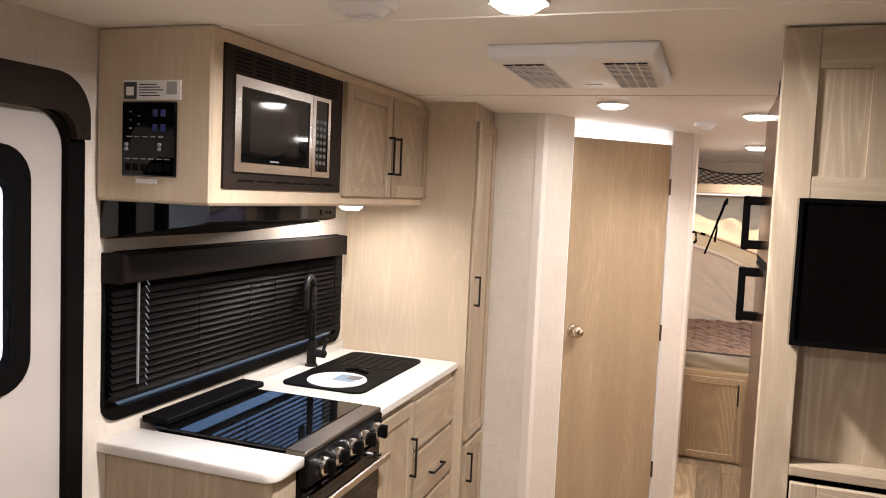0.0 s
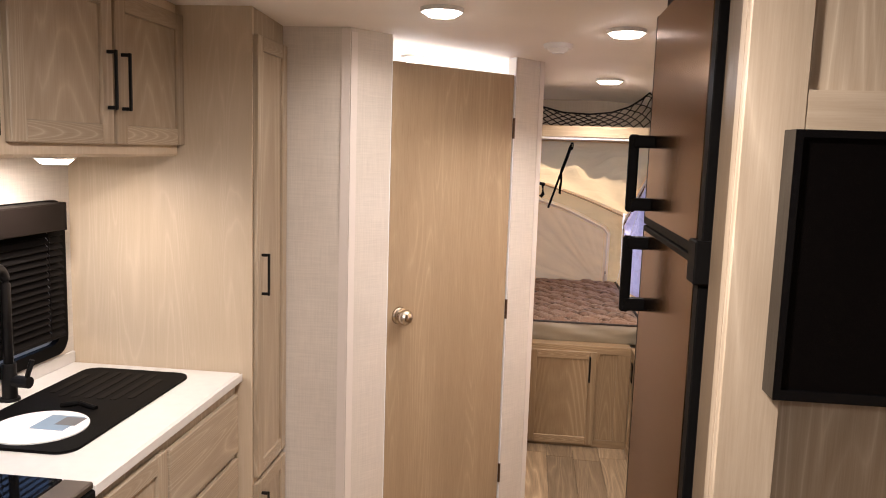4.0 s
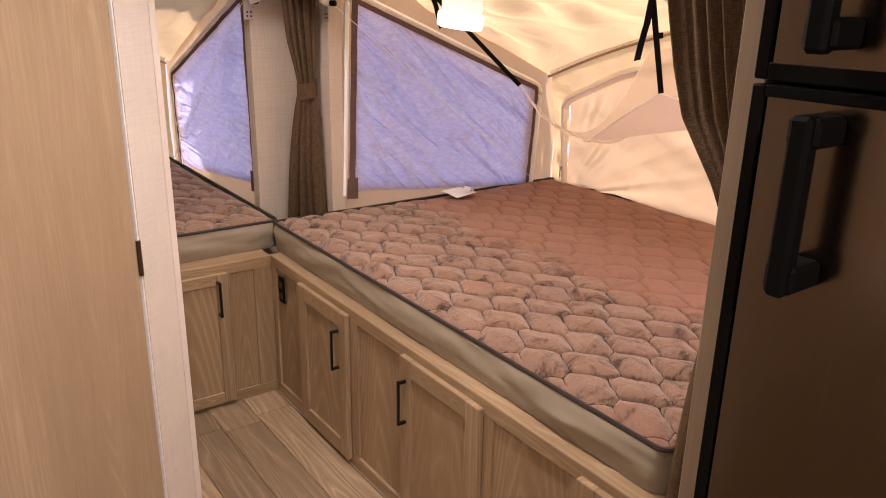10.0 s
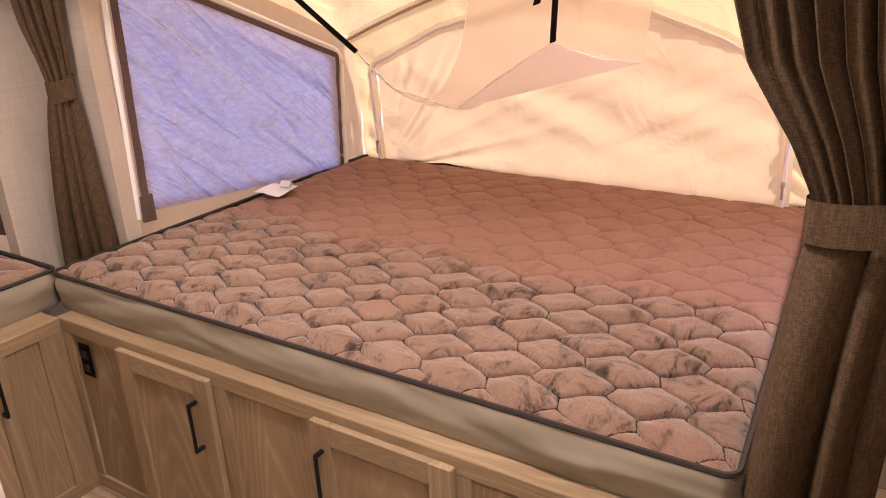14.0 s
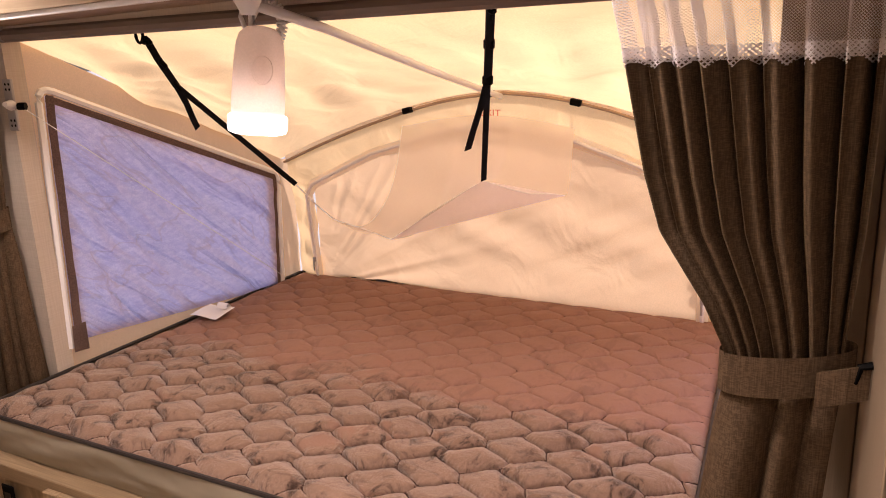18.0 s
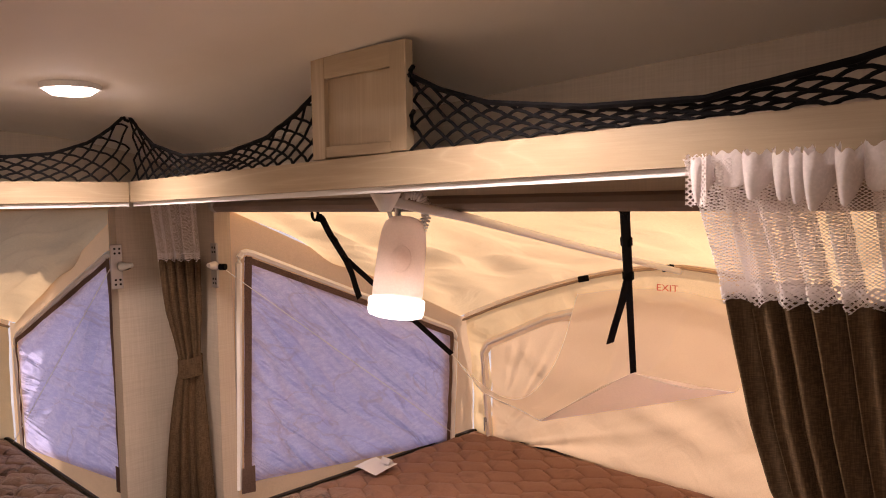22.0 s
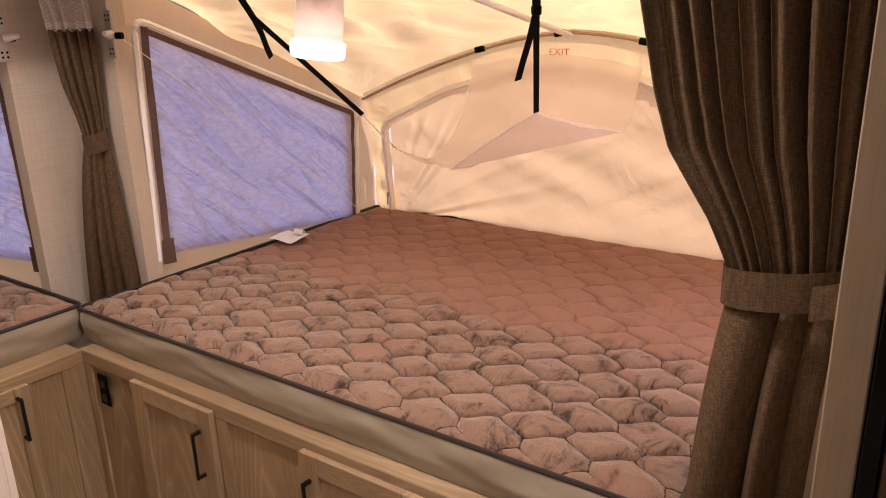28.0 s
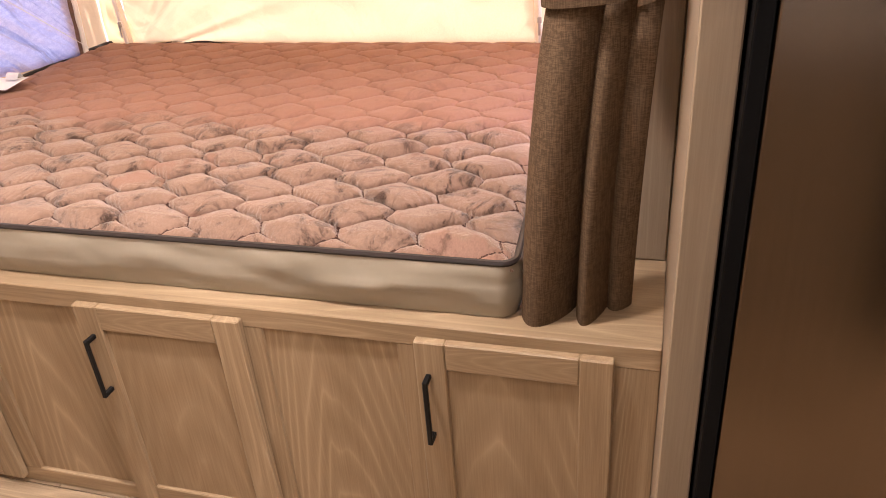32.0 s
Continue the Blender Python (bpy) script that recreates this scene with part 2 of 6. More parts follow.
def glow(name, col, power):
    m = bpy.data.materials.new(name)
    m.use_nodes = True
    b = m.node_tree.nodes["Principled BSDF"]
    b.inputs["Base Color"].default_value = (0.8, 0.8, 0.8, 1)
    b.inputs["Emission Color"].default_value = (*col, 1)
    b.inputs["Emission Strength"].default_value = power
    return m


def linen(name, col, vary, rough=0.75):
    """Wallboard printed with a woven pattern: fine crossing threads."""
    m = mat(name, col, rough, vary=0.04, vscale=5, spec=0.3)
    nt = m.node_tree
    b = nt.nodes["Principled BSDF"]
    src = b.inputs["Base Color"].links[0].from_socket
    tc = nt.nodes.new("ShaderNodeTexCoord")
    both = nt.nodes.new("ShaderNodeMath")
    both.operation = 'ADD'
    for k, s in enumerate(((210, 210, 9), (11, 11, 260))):
        mp = nt.nodes.new("ShaderNodeMapping")
        mp.inputs["Scale"].default_value = s
        n = nt.nodes.new("ShaderNodeTexNoise")
        n.inputs["Scale"].default_value = 1.0
        n.inputs["Detail"].default_value = 4
        nt.links.new(tc.outputs["Object"], mp.inputs["Vector"])
        nt.links.new(mp.outputs[0], n.inputs["Vector"])
        nt.links.new(n.outputs[0], both.inputs[k])
    r = nt.nodes.new("ShaderNodeMapRange")
    r.inputs["From Min"].default_value = 0.75
    r.inputs["From Max"].default_value = 1.25
    r.inputs["To Min"].default_value = 1 - vary
    r.inputs["To Max"].default_value = 1 + vary
    nt.links.new(both.outputs[0], r.inputs["Value"])
    mul = nt.nodes.new("ShaderNodeVectorMath")
    mul.operation = 'SCALE'
    nt.links.new(src, mul.inputs[0])
    nt.links.new(r.outputs[0], mul.inputs["Scale"])
    nt.links.new(mul.outputs[0], b.inputs["Base Color"])
    bp = nt.nodes.new("ShaderNodeBump")
    bp.inputs["Strength"].default_value = 0.15
    bp.inputs["Distance"].default_value = 0.001
    nt.links.new(both.outputs[0], bp.inputs["Height"])
    nt.links.new(bp.outputs[0], b.inputs["Normal"])
    return m


def velour(name, swept, raised, crushed, edge=0.66):
    """Velour pile. Beyond the edge it lies swept flat and reads red-brown; before it the pile stands, paler, with crushed dark marks."""
    m = bpy.data.materials.new(name)
    m.use_nodes = True
    nt = m.node_tree
    L = nt.links.new
    b = nt.nodes["Principled BSDF"]
    b.inputs["Roughness"].default_value = 0.85
    b.inputs["Specular IOR Level"].default_value = 0.08
    tc = nt.nodes.new("ShaderNodeTexCoord")

    def noise_at(scale, detail, rough, distort, stretch=(1, 1, 1), turn=0.0):
        mp = nt.nodes.new("ShaderNodeMapping")
        mp.inputs["Scale"].default_value = stretch
        mp.inputs["Rotation"].default_value = (0, 0, turn)
        L(tc.outputs["Object"], mp.inputs["Vector"])
        n = nt.nodes.new("ShaderNodeTexNoise")
        n.inputs["Scale"].default_value = scale
        n.inputs["Detail"].default_value = detail
        n.inputs["Roughness"].default_value = rough
        n.inputs["Distortion"].default_value = distort
        L(mp.outputs[0], n.inputs["Vector"])
        return n.outputs[0]

    def step(x, lo, hi):
        n = nt.nodes.new("ShaderNodeMapRange")
        n.interpolation_type = 'SMOOTHSTEP'
        n.inputs["From Min"].default_value = lo
        n.inputs["From Max"].default_value = hi
        L(x, n.inputs["Value"])
        return n.outputs[0]

    def math_node(op, x, y, z=None):
        n = nt.nodes.new("ShaderNodeMath")
        n.operation = op
        for k, q in enumerate((x, y, z)):
            if q is None:
                continue
            if isinstance(q, (int, float)):
                n.inputs[k].default_value = q
            else:
                L(q, n.inputs[k])
        return n.outputs[0]

    def mix(f, x, y, mode='MIX'):
        n = nt.nodes.new("ShaderNodeMix")
        n.data_type, n.blend_type = 'RGBA', mode
        for key, q in (("Factor", f), ("A", x), ("B", y)):
            if isinstance(q, tuple):
                n.inputs[key].default_value = (*q, 1)
            elif isinstance(q, float):
                n.inputs[key].default_value = q
            else:
                L(q, n.inputs[key])
        return n.outputs["Result"]

    broad = noise_at(2.3, 4, 0.6, 0.6, turn=0.4)
    comb = noise_at(13.0, 8, 0.74, 0.6, (2.1, 0.65, 1), 0.45)
    tuft = noise_at(8.5, 9, 0.72, 0.8, (1.0, 1.6, 1), 1.1)
    fibre = noise_at(210.0, 4, 0.7, 0.3, (1.0, 1.6, 1), 0.4)
    sep = nt.nodes.new("ShaderNodeSeparateXYZ")
    L(tc.outputs["Object"], sep.inputs[0])
    far = math_node('MULTIPLY_ADD', broad, 0.55, sep.outputs["X"])
    far = math_node('MULTIPLY_ADD', comb, 0.30, far)
    far = step(far, edge + 0.425 - 0.13, edge + 0.425 + 0.11)
    island = step(noise_at(6.5, 3, 0.6, 0.4), 0.60, 0.68)
    far = math_node('MAXIMUM', far, math_node('MULTIPLY', island, 0.6))
    # crushed marks fade out where the pile lies flat
    dark = step(tuft, 0.495, 0.375)
    dark = math_node('MAXIMUM', dark, math_node('MULTIPLY', step(comb, 0.44, 0.34), 0.6))
    near = math_node('SUBTRACT', 1.0, far)
    near = math_node('MULTIPLY_ADD', near, 0.78, 0.22)
    dark = math_node('MULTIPLY', dark, near)
    dark = math_node('MULTIPLY', dark, step(fibre, 0.20, 0.58))
    col = mix(far, raised, swept)
    col = mix(dark, col, crushed)
    col = mix(math_node('MULTIPLY_ADD', near, 0.45, 0.10), col, fibre, 'OVERLAY')
    L(col, b.inputs["Base Color"])
    L(math_node('MULTIPLY', near, 0.45), b.inputs["Sheen Weight"])
    b.inputs["Sheen Roughness"].default_value = 0.4
    b.inputs["Sheen Tint"].default_value = (1.0, 0.90, 0.80, 1)
    hgt = math_node('MULTIPLY_ADD', tuft, 0.6, math_node('MULTIPLY', comb, 0.4))
    b1 = nt.nodes.new("ShaderNodeBump")
    b1.inputs["Distance"].default_value = 0.03
    L(math_node('MULTIPLY', near, 0.42), b1.inputs["Strength"])
    L(hgt, b1.inputs["Height"])
    b2 = nt.nodes.new("ShaderNodeBump")
    b2.inputs["Distance"].default_value = 0.003
    L(math_node('MULTIPLY', near, 0.6), b2.inputs["Strength"])
    L(fibre, b2.inputs["Height"])
    L(b1.outputs[0], b2.inputs["Normal"])
    L(b2.outputs[0], b.inputs["Normal"])
    return m


LO, HI = (0.198, 0.126, 0.063), (0.42, 0.300, 0.174)
ash_v = wood("ash_upright", LO, HI, 2)
ash_x = wood("ash_along_x", LO, HI, 0)
ash_y = wood("ash_along_y", LO, HI, 1)
rail_x = wood("ash_rail_x", LO, HI, 0, pores=0.5, lines=0.32, arch=(9.0, 26.0))
rail_y = wood("ash_rail_y", LO, HI, 1, pores=0.5, lines=0.32, arch=(9.0, 26.0))
panel_v = wood("ash_panel", LO, HI, 2, pores=0.5, lines=0.26, arch=(7.0, 34.0))
veneer = wood("door_veneer", (0.30, 0.207, 0.120), (0.51, 0.385, 0.240), 2, contrast=0.3, pores=0.7, lines=0.2)
shelf_wood = wood("shelf_fascia_wood", (0.33, 0.245, 0.15), (0.48, 0.37, 0.24), 1, contrast=0.5)
shelf_wood_v = wood("shelf_panel_wood", (0.33, 0.245, 0.15), (0.48, 0.37, 0.24), 2, contrast=0.5)
shelf_wood_x = wood("shelf_fascia_wood_x", (0.33, 0.245, 0.15), (0.48, 0.37, 0.24), 0, contrast=0.5)
plank_mat = wood("floor_plank_vinyl", (0.130, 0.083, 0.043), (0.44, 0.322, 0.198), 1, rough=0.4, scale=0.8, contrast=1.1, spread=0.32)
wall_mat = linen("linen_wallboard", (0.63, 0.57, 0.49), 0.06)
corner_board = linen("tan_wallboard", (0.50, 0.425, 0.335), 0.07)
trim_mat = mat("pale_batten", (0.70, 0.63, 0.56), 0.6, vary=0.03, bump=0.08, bscale=200)
ceil_mat = mat("ceiling_board", (0.86, 0.82, 0.76), 0.7, vary=0.03, vscale=3, bump=0.08, bscale=300)
white_pl = mat("white_plastic", (0.75, 0.74, 0.72), 0.4, vary=0.02)
black_mt = mat("black_metal", (0.008, 0.0072, 0.0068), 0.45, vary=0.2, spec=0.18)
black_pl = mat("black_plastic", (0.004, 0.0036, 0.0033), 0.55, vary=0.15, bump=0.05, bscale=400, spec=0.045)
black_gl = mat("black_glass", (0.002, 0.002, 0.0022), 0.04, vary=0.1, spec=0.4)
screen_gl = mat("matt_screen", (0.002, 0.0016, 0.0015), 0.06, vary=0.1, spec=0.10)
brown_dk = mat("dark_brown_cover", (0.008, 0.0055, 0.0045), 0.5, spec=0.08, vary=0.1)
trim_brown = mat("microwave_trim", (0.024, 0.017, 0.0135), 0.55, spec=0.05, vary=0.1)
cover_brown = mat("brown_vinyl_cover", (0.024, 0.017, 0.0135), 0.6, spec=0.08, vary=0.12, bump=0.1, bscale=200)
day_cloth = cloth("pale_daylight_cloth", (0.86, 0.85, 0.84), 0.7, vary=0.03)
steel = mat("brushed_steel", (0.62, 0.60, 0.58), 0.19, 1.0, vary=0.05, vscale=3, stretch=(1, 1, 60))
fridge_skin = mat("bronzed_steel_door", (0.155, 0.115, 0.082), 0.205, 1.0, vary=0.05, vscale=4, stretch=(1, 40, 1))
fridge_skin.node_tree.nodes["Principled BSDF"].inputs["Specular Tint"].default_value = (0.78, 0.66, 0.58, 1)
nickel = mat("satin_nickel", (0.62, 0.55, 0.46), 0.22, 1.0, vary=0.03)
counter_mat = mat("white_laminate", (0.66, 0.63, 0.585), 0.35, vary=0.03, vscale=30)
tent_mat = cloth("tent_canvas", (0.83, 0.590, 0.312), 0.66, vary=0.05, bump=0.8, crease=4.5, streak=(1, 1, 3))
tent_pale = cloth("tent_canvas_pale", (0.785, 0.535, 0.312), 0.68, vary=0.04, bump=0.5, crease=5)
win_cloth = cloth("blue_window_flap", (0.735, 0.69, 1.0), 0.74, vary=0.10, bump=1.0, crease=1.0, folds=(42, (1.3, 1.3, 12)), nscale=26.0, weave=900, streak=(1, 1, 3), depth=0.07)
zip_border = cloth("pale_zip_border", (0.93, 0.85, 0.74), 0.55, vary=0.03, bump=0.1)
zinc = mat("zinc_bracket", (0.42, 0.40, 0.38), 0.5, 0.6, vary=0.1)
net_tape = mat("white_zip_tape", (0.86, 0.84, 0.81), 0.7, vary=0.05)
cover = velour("brown_velour", (0.280, 0.155, 0.110), (0.245, 0.153, 0.106), (0.036, 0.019, 0.013))
vinyl = mat("taupe_vinyl", (0.28, 0.234, 0.165), 0.40, vary=0.05, vscale=7, bump=0.25, bscale=14)
# dark seam lines, coloured to stand for shadow in the quilting grooves
seam_shade = mat("seam_shade", (0.055, 0.028, 0.02), 0.9, vary=0.3, vscale=40, spec=0.05)
end_wall = mat("brown_end_wall", (0.10, 0.072, 0.05), 0.8, vary=0.15, bump=0.2, bscale=200)
bow_mat = mat("grey_bow_pole", (0.40, 0.29, 0.20), 0.8, vary=0.05, spec=0.1)
piping_mat = mat("dark_piping", (0.026, 0.019, 0.016), 0.5, vary=0.15, spec=0.3)
curtain_mat = cloth("brown_linen_curtain", (0.102, 0.066, 0.038), 0.03, vary=0.27, weave=2300, bump=0.1, crease=14, streak=(170, 170, 9), cross=(0.16, 0.16, 1.2))
fold_cloth = cloth("pale_flap_corner", (0.94, 0.88, 0.88), 0.6, vary=0.03, bump=0.1)
mesh_cloth = cloth("white_mesh_heading", (0.80, 0.74, 0.72), 0.35, vary=0.06, bump=0.2, crease=9)
strap_mat = mat("black_webbing", (0.007, 0.0065, 0.007), 0.8, spec=0.1, vary=0.3, bump=0.3, bscale=500)
lamp_glow = glow("lamp_lens", (1.0, 0.92, 0.80), 30.0)
lantern_glow = glow("lantern_lens", (1.0, 0.92, 0.80), 4.0)
bath_white = mat("bathroom_white", (0.82, 0.82, 0.82), 0.4, vary=0.02)



# ---- mesh helpers ----
def part(name, bm, material, parent=None, label="", smooth=False):
    me = bpy.data.meshes.new(name)
    bm.normal_update()
    bm.to_mesh(me)
    bm.free()
    me.materials.append(material)
    if smooth:
        for p in me.polygons:
            p.use_smooth = True
    ob = new(name, me)
    if parent:
        ob.parent = parent
        ob.matrix_parent_inverse = parent.matrix_basis.inverted() if parent.type == 'EMPTY' else Matrix()
    if label:
        ob["label"] = label
    return ob


def thing(name, at, label, category, group="", kind=""):
    ob = new(name)
    ob.empty_display_size = 0.1
    ob.matrix_basis = Matrix.Translation(at)
    return tagged(ob, label, category, group, kind)


def solid(name, bm, material, label="", category="", group="", kind="", smooth=False):
    return tagged(part(name, bm, material, None, "", smooth), label, category, group, kind)


def box(bm, a, b, bev=0.0, M=None, seg=1):
    lo = [min(p, q) for p, q in zip(a, b)]
    hi = [max(p, q) for p, q in zip(a, b)]
    tmp = bmesh.new()
    r = bmesh.ops.create_cube(tmp, size=1.0)
    for v in r["verts"]:
        v.co = Vector([lo[k] + (v.co[k] + 0.5) * (hi[k] - lo[k]) for k in range(3)])
    if bev:
        bmesh.ops.bevel(tmp, geom=list(tmp.edges), offset=bev, segments=seg, affect='EDGES', profile=0.5)
    if M is not None:
        bmesh.ops.transform(tmp, matrix=M, verts=tmp.verts)
    merge(bm, tmp)
    return bm


def merge(bm, tmp):
    me = bpy.data.meshes.new("tmp")
    tmp.to_mesh(me)
    tmp.free()
    bm.from_mesh(me)
    bpy.data.meshes.remove(me)


def boxes(*rows, bev=0.0, M=None):
    bm = bmesh.new()
    for a, b in rows:
        box(bm, a, b, bev, M)
    return bm


def cyl(bm, a, b, r, r2=None, n=16, caps=True):
    a, b = Vector(a), Vector(b)
    tmp = bmesh.new()
    bmesh.ops.create_cone(tmp, cap_ends=caps, segments=n, radius1=r, radius2=r if r2 is None else r2, depth=(b - a).length)
    q = (b - a).to_track_quat('Z', 'Y').to_matrix().to_4x4()
    bmesh.ops.transform(tmp, matrix=Matrix.Translation((a + b) / 2) @ q, verts=tmp.verts)
    merge(bm, tmp)
    return bm


def tube(bm, pts, r, n=8, close=False):
    """A round tube along points."""
    pts = [Vector(p) for p in pts]
    rings = []
    m = len(pts)
    up = Vector((0, 0, 1))
    for i, p in enumerate(pts):
        a = pts[(i - 1) % m] if close or i else p
        b = pts[(i + 1) % m] if close or i < m - 1 else p
        d = (b - a).normalized()
        s = d.cross(up)
        if s.length < 0.05:
            s = d.cross(Vector((1, 0, 0)))
        s.normalize()
        u = s.cross(d)
        rings.append([bm.verts.new(p + r * (math.cos(t) * s + math.sin(t) * u)) for t in [2 * math.pi * k / n for k in range(n)]])
    for i in range(m if close else m - 1):
        A, B = rings[i], rings[(i + 1) % m]
        for k in range(n):
            bm.faces.new((A[k], A[(k + 1) % n], B[(k + 1) % n], B[k]))
    if not close:
        bm.faces.new(rings[0][::-1])
        bm.faces.new(rings[-1])
    return bm


def ribbon(bm, pts, wide, thick=0.003):
    """A flat strap along points; wide is the vector across it (half width)."""
    wide = Vector(wide)
    pts = [Vector(p) for p in pts]
    rings = []
    for i, p in enumerate(pts):
        d = (pts[min(i + 1, len(pts) - 1)] - pts[max(i - 1, 0)]).normalized()
        n = d.cross(wide).normalized() * thick / 2
        rings.append([bm.verts.new(p + s * wide + q * n) for s, q in ((-1, -1), (1, -1), (1, 1), (-1, 1))])
    for A, B in zip(rings, rings[1:]):
        for k in range(4):
            bm.faces.new((A[k], A[(k + 1) % 4], B[(k + 1) % 4], B[k]))
    bm.faces.new(rings[0][::-1])
    bm.faces.new(rings[-1])
    return bm


def grid(bm, nu, nv, f, skip=None):
    """A sheet of nu by nv cells from f(u, v), u and v from 0 to 1, without the cells that skip(u, v) names."""
    vs = [[bm.verts.new(f(i / nu, j / nv)) for i in range(nu + 1)] for j in range(nv + 1)]
    for j in range(nv):
        for i in range(nu):
            if not (skip and skip((i + 0.5) / nu, (j + 0.5) / nv)):
                bm.faces.new((vs[j][i], vs[j][i + 1], vs[j + 1][i + 1], vs[j + 1][i]))
    return bm


def fr(o, facing):
    """A frame for a face: x to the right as one looks at it, y into it, z up."""
    c = math.sqrt(0.5)
    u, d = {"-x": ((0, -1, 0), (1, 0, 0)), "+x": ((0, 1, 0), (-1, 0, 0)), "-y": ((1, 0, 0), (0, 1, 0)), "d": ((c, c, 0), (-c, c, 0))}[facing]
    M = Matrix((u, d, (0, 0, 1))).transposed().to_4x4()
    return Matrix.Translation(o) @ M


def quad_prism(bm, base, z0, z1):
    """An upright prism over a plan outline."""
    lo = [bm.verts.new((x, y, z0)) for x, y in base]
    hi = [bm.verts.new((x, y, z1)) for x, y in base]
    n = len(base)
    for k in range(n):
        bm.faces.new((lo[k], lo[(k + 1) % n], hi[(k + 1) % n], hi[k]))
    bm.faces.new(lo[::-1])
    bm.faces.new(hi)
    bmesh.ops.recalc_face_normals(bm, faces=bm.faces)
    return bm


def rounded(w, h, r, n=6):
    """The outline of a rounded rectangle, x from 0 to w and z from 0 to h."""
    pts = []
    for cx, cz, a0 in ((w - r, r, -90), (w - r, h - r, 0), (r, h - r, 90), (r, r, 180)):
        for k in range(n + 1):
            a = radians(a0 + 90 * k / n)
            pts.append((cx + r * math.cos(a), cz + r * math.sin(a)))
    return pts


def plate(bm, outline, y0, y1, M=None, hole=None):
    """A flat plate of an outline in x and z, from depth y0 to y1, with a hole of as many points."""
    tmp = bmesh.new()
    n = len(outline)
    A = [tmp.verts.new((x, y0, z)) for x, z in outline]
    B = [tmp.verts.new((x, y1, z)) for x, z in outline]
    for k in range(n):
        tmp.faces.new((A[k], A[(k + 1) % n], B[(k + 1) % n], B[k]))
    if hole:
        C = [tmp.verts.new((x, y0, z)) for x, z in hole]
        D = [tmp.verts.new((x, y1, z)) for x, z in hole]
        for k in range(n):
            j = (k + 1) % n
            tmp.faces.new((C[j], C[k], D[k], D[j]))
            tmp.faces.new((A[j], A[k], C[k], C[j]))
            tmp.faces.new((B[k], B[j], D[j], D[k]))
    else:
        tmp.faces.new(A[::-1])
        tmp.faces.new(B)
    bmesh.ops.recalc_face_normals(tmp, faces=tmp.faces)
    if M is not None:
        bmesh.ops.transform(tmp, matrix=M, verts=tmp.verts)
    merge(bm, tmp)
    return bm


def wood_for(facing):
    return {"-x": ash_y, "+x": ash_y, "-y": ash_x, "d": ash_x}[facing]


def pull(parent, M, x, z, length, upright=True, name="handle"):
    """A black bar pull, on the face y = 0 of the frame M, centred at x, z."""
    bm = bmesh.new()
    h, d = length / 2, 0.030
    if upright:
        box(bm, (x - 0.005, -d, z - h), (x + 0.005, -d + 0.008, z + h), 0.002, M)
        for s in (-1, 1):
            box(bm, (x - 0.005, -d + 0.006, z + s * (h - 0.006) - 0.005), (x + 0.005, 0, z + s * (h - 0.006) + 0.005), 0.0015, M)
    else:
        box(bm, (x - h, -d, z - 0.005), (x + h, -d + 0.008, z + 0.005), 0.002, M)
        for s in (-1, 1):
            box(bm, (x + s * (h - 0.006) - 0.005, -d + 0.006, z - 0.005), (x + s * (h - 0.006) + 0.005, 0, z + 0.005), 0.0015, M)
    return part(name, bm, black_mt, parent, "black metal bar pull")


def bpart(name, a, b, material, parent, M=None, bev=0.0, label=""):
    return part(name, boxes((a, b), bev=bev, M=M), material, parent, label)


def shaker(parent, M, facing, x0, x1, z0, z1, thick=0.02, rail=0.055, name="door"):
    """A framed door whose back lies on y = 0 of M: a sunk panel with two stiles and two rails on it."""
    across = rail_y if facing in ("-x", "+x") else rail_x
    door = bpart(name, (x0 + 0.004, -thick + 0.010, z0 + 0.004), (x1 - 0.004, 0, z1 - 0.004), panel_v, parent, M)
    for a, b in ((x0, x0 + rail), (x1 - rail, x1)):
        bpart("stile", (a, -thick, z0), (b, -0.001, z1), ash_v, door, M, 0.0025)
    for a, b in ((z0, z0 + rail), (z1 - rail, z1)):
        bpart("rail", (x0 + rail, -thick + 0.0008, a), (x1 - rail, -0.001, b), across, door, M, 0.0025)
    return door


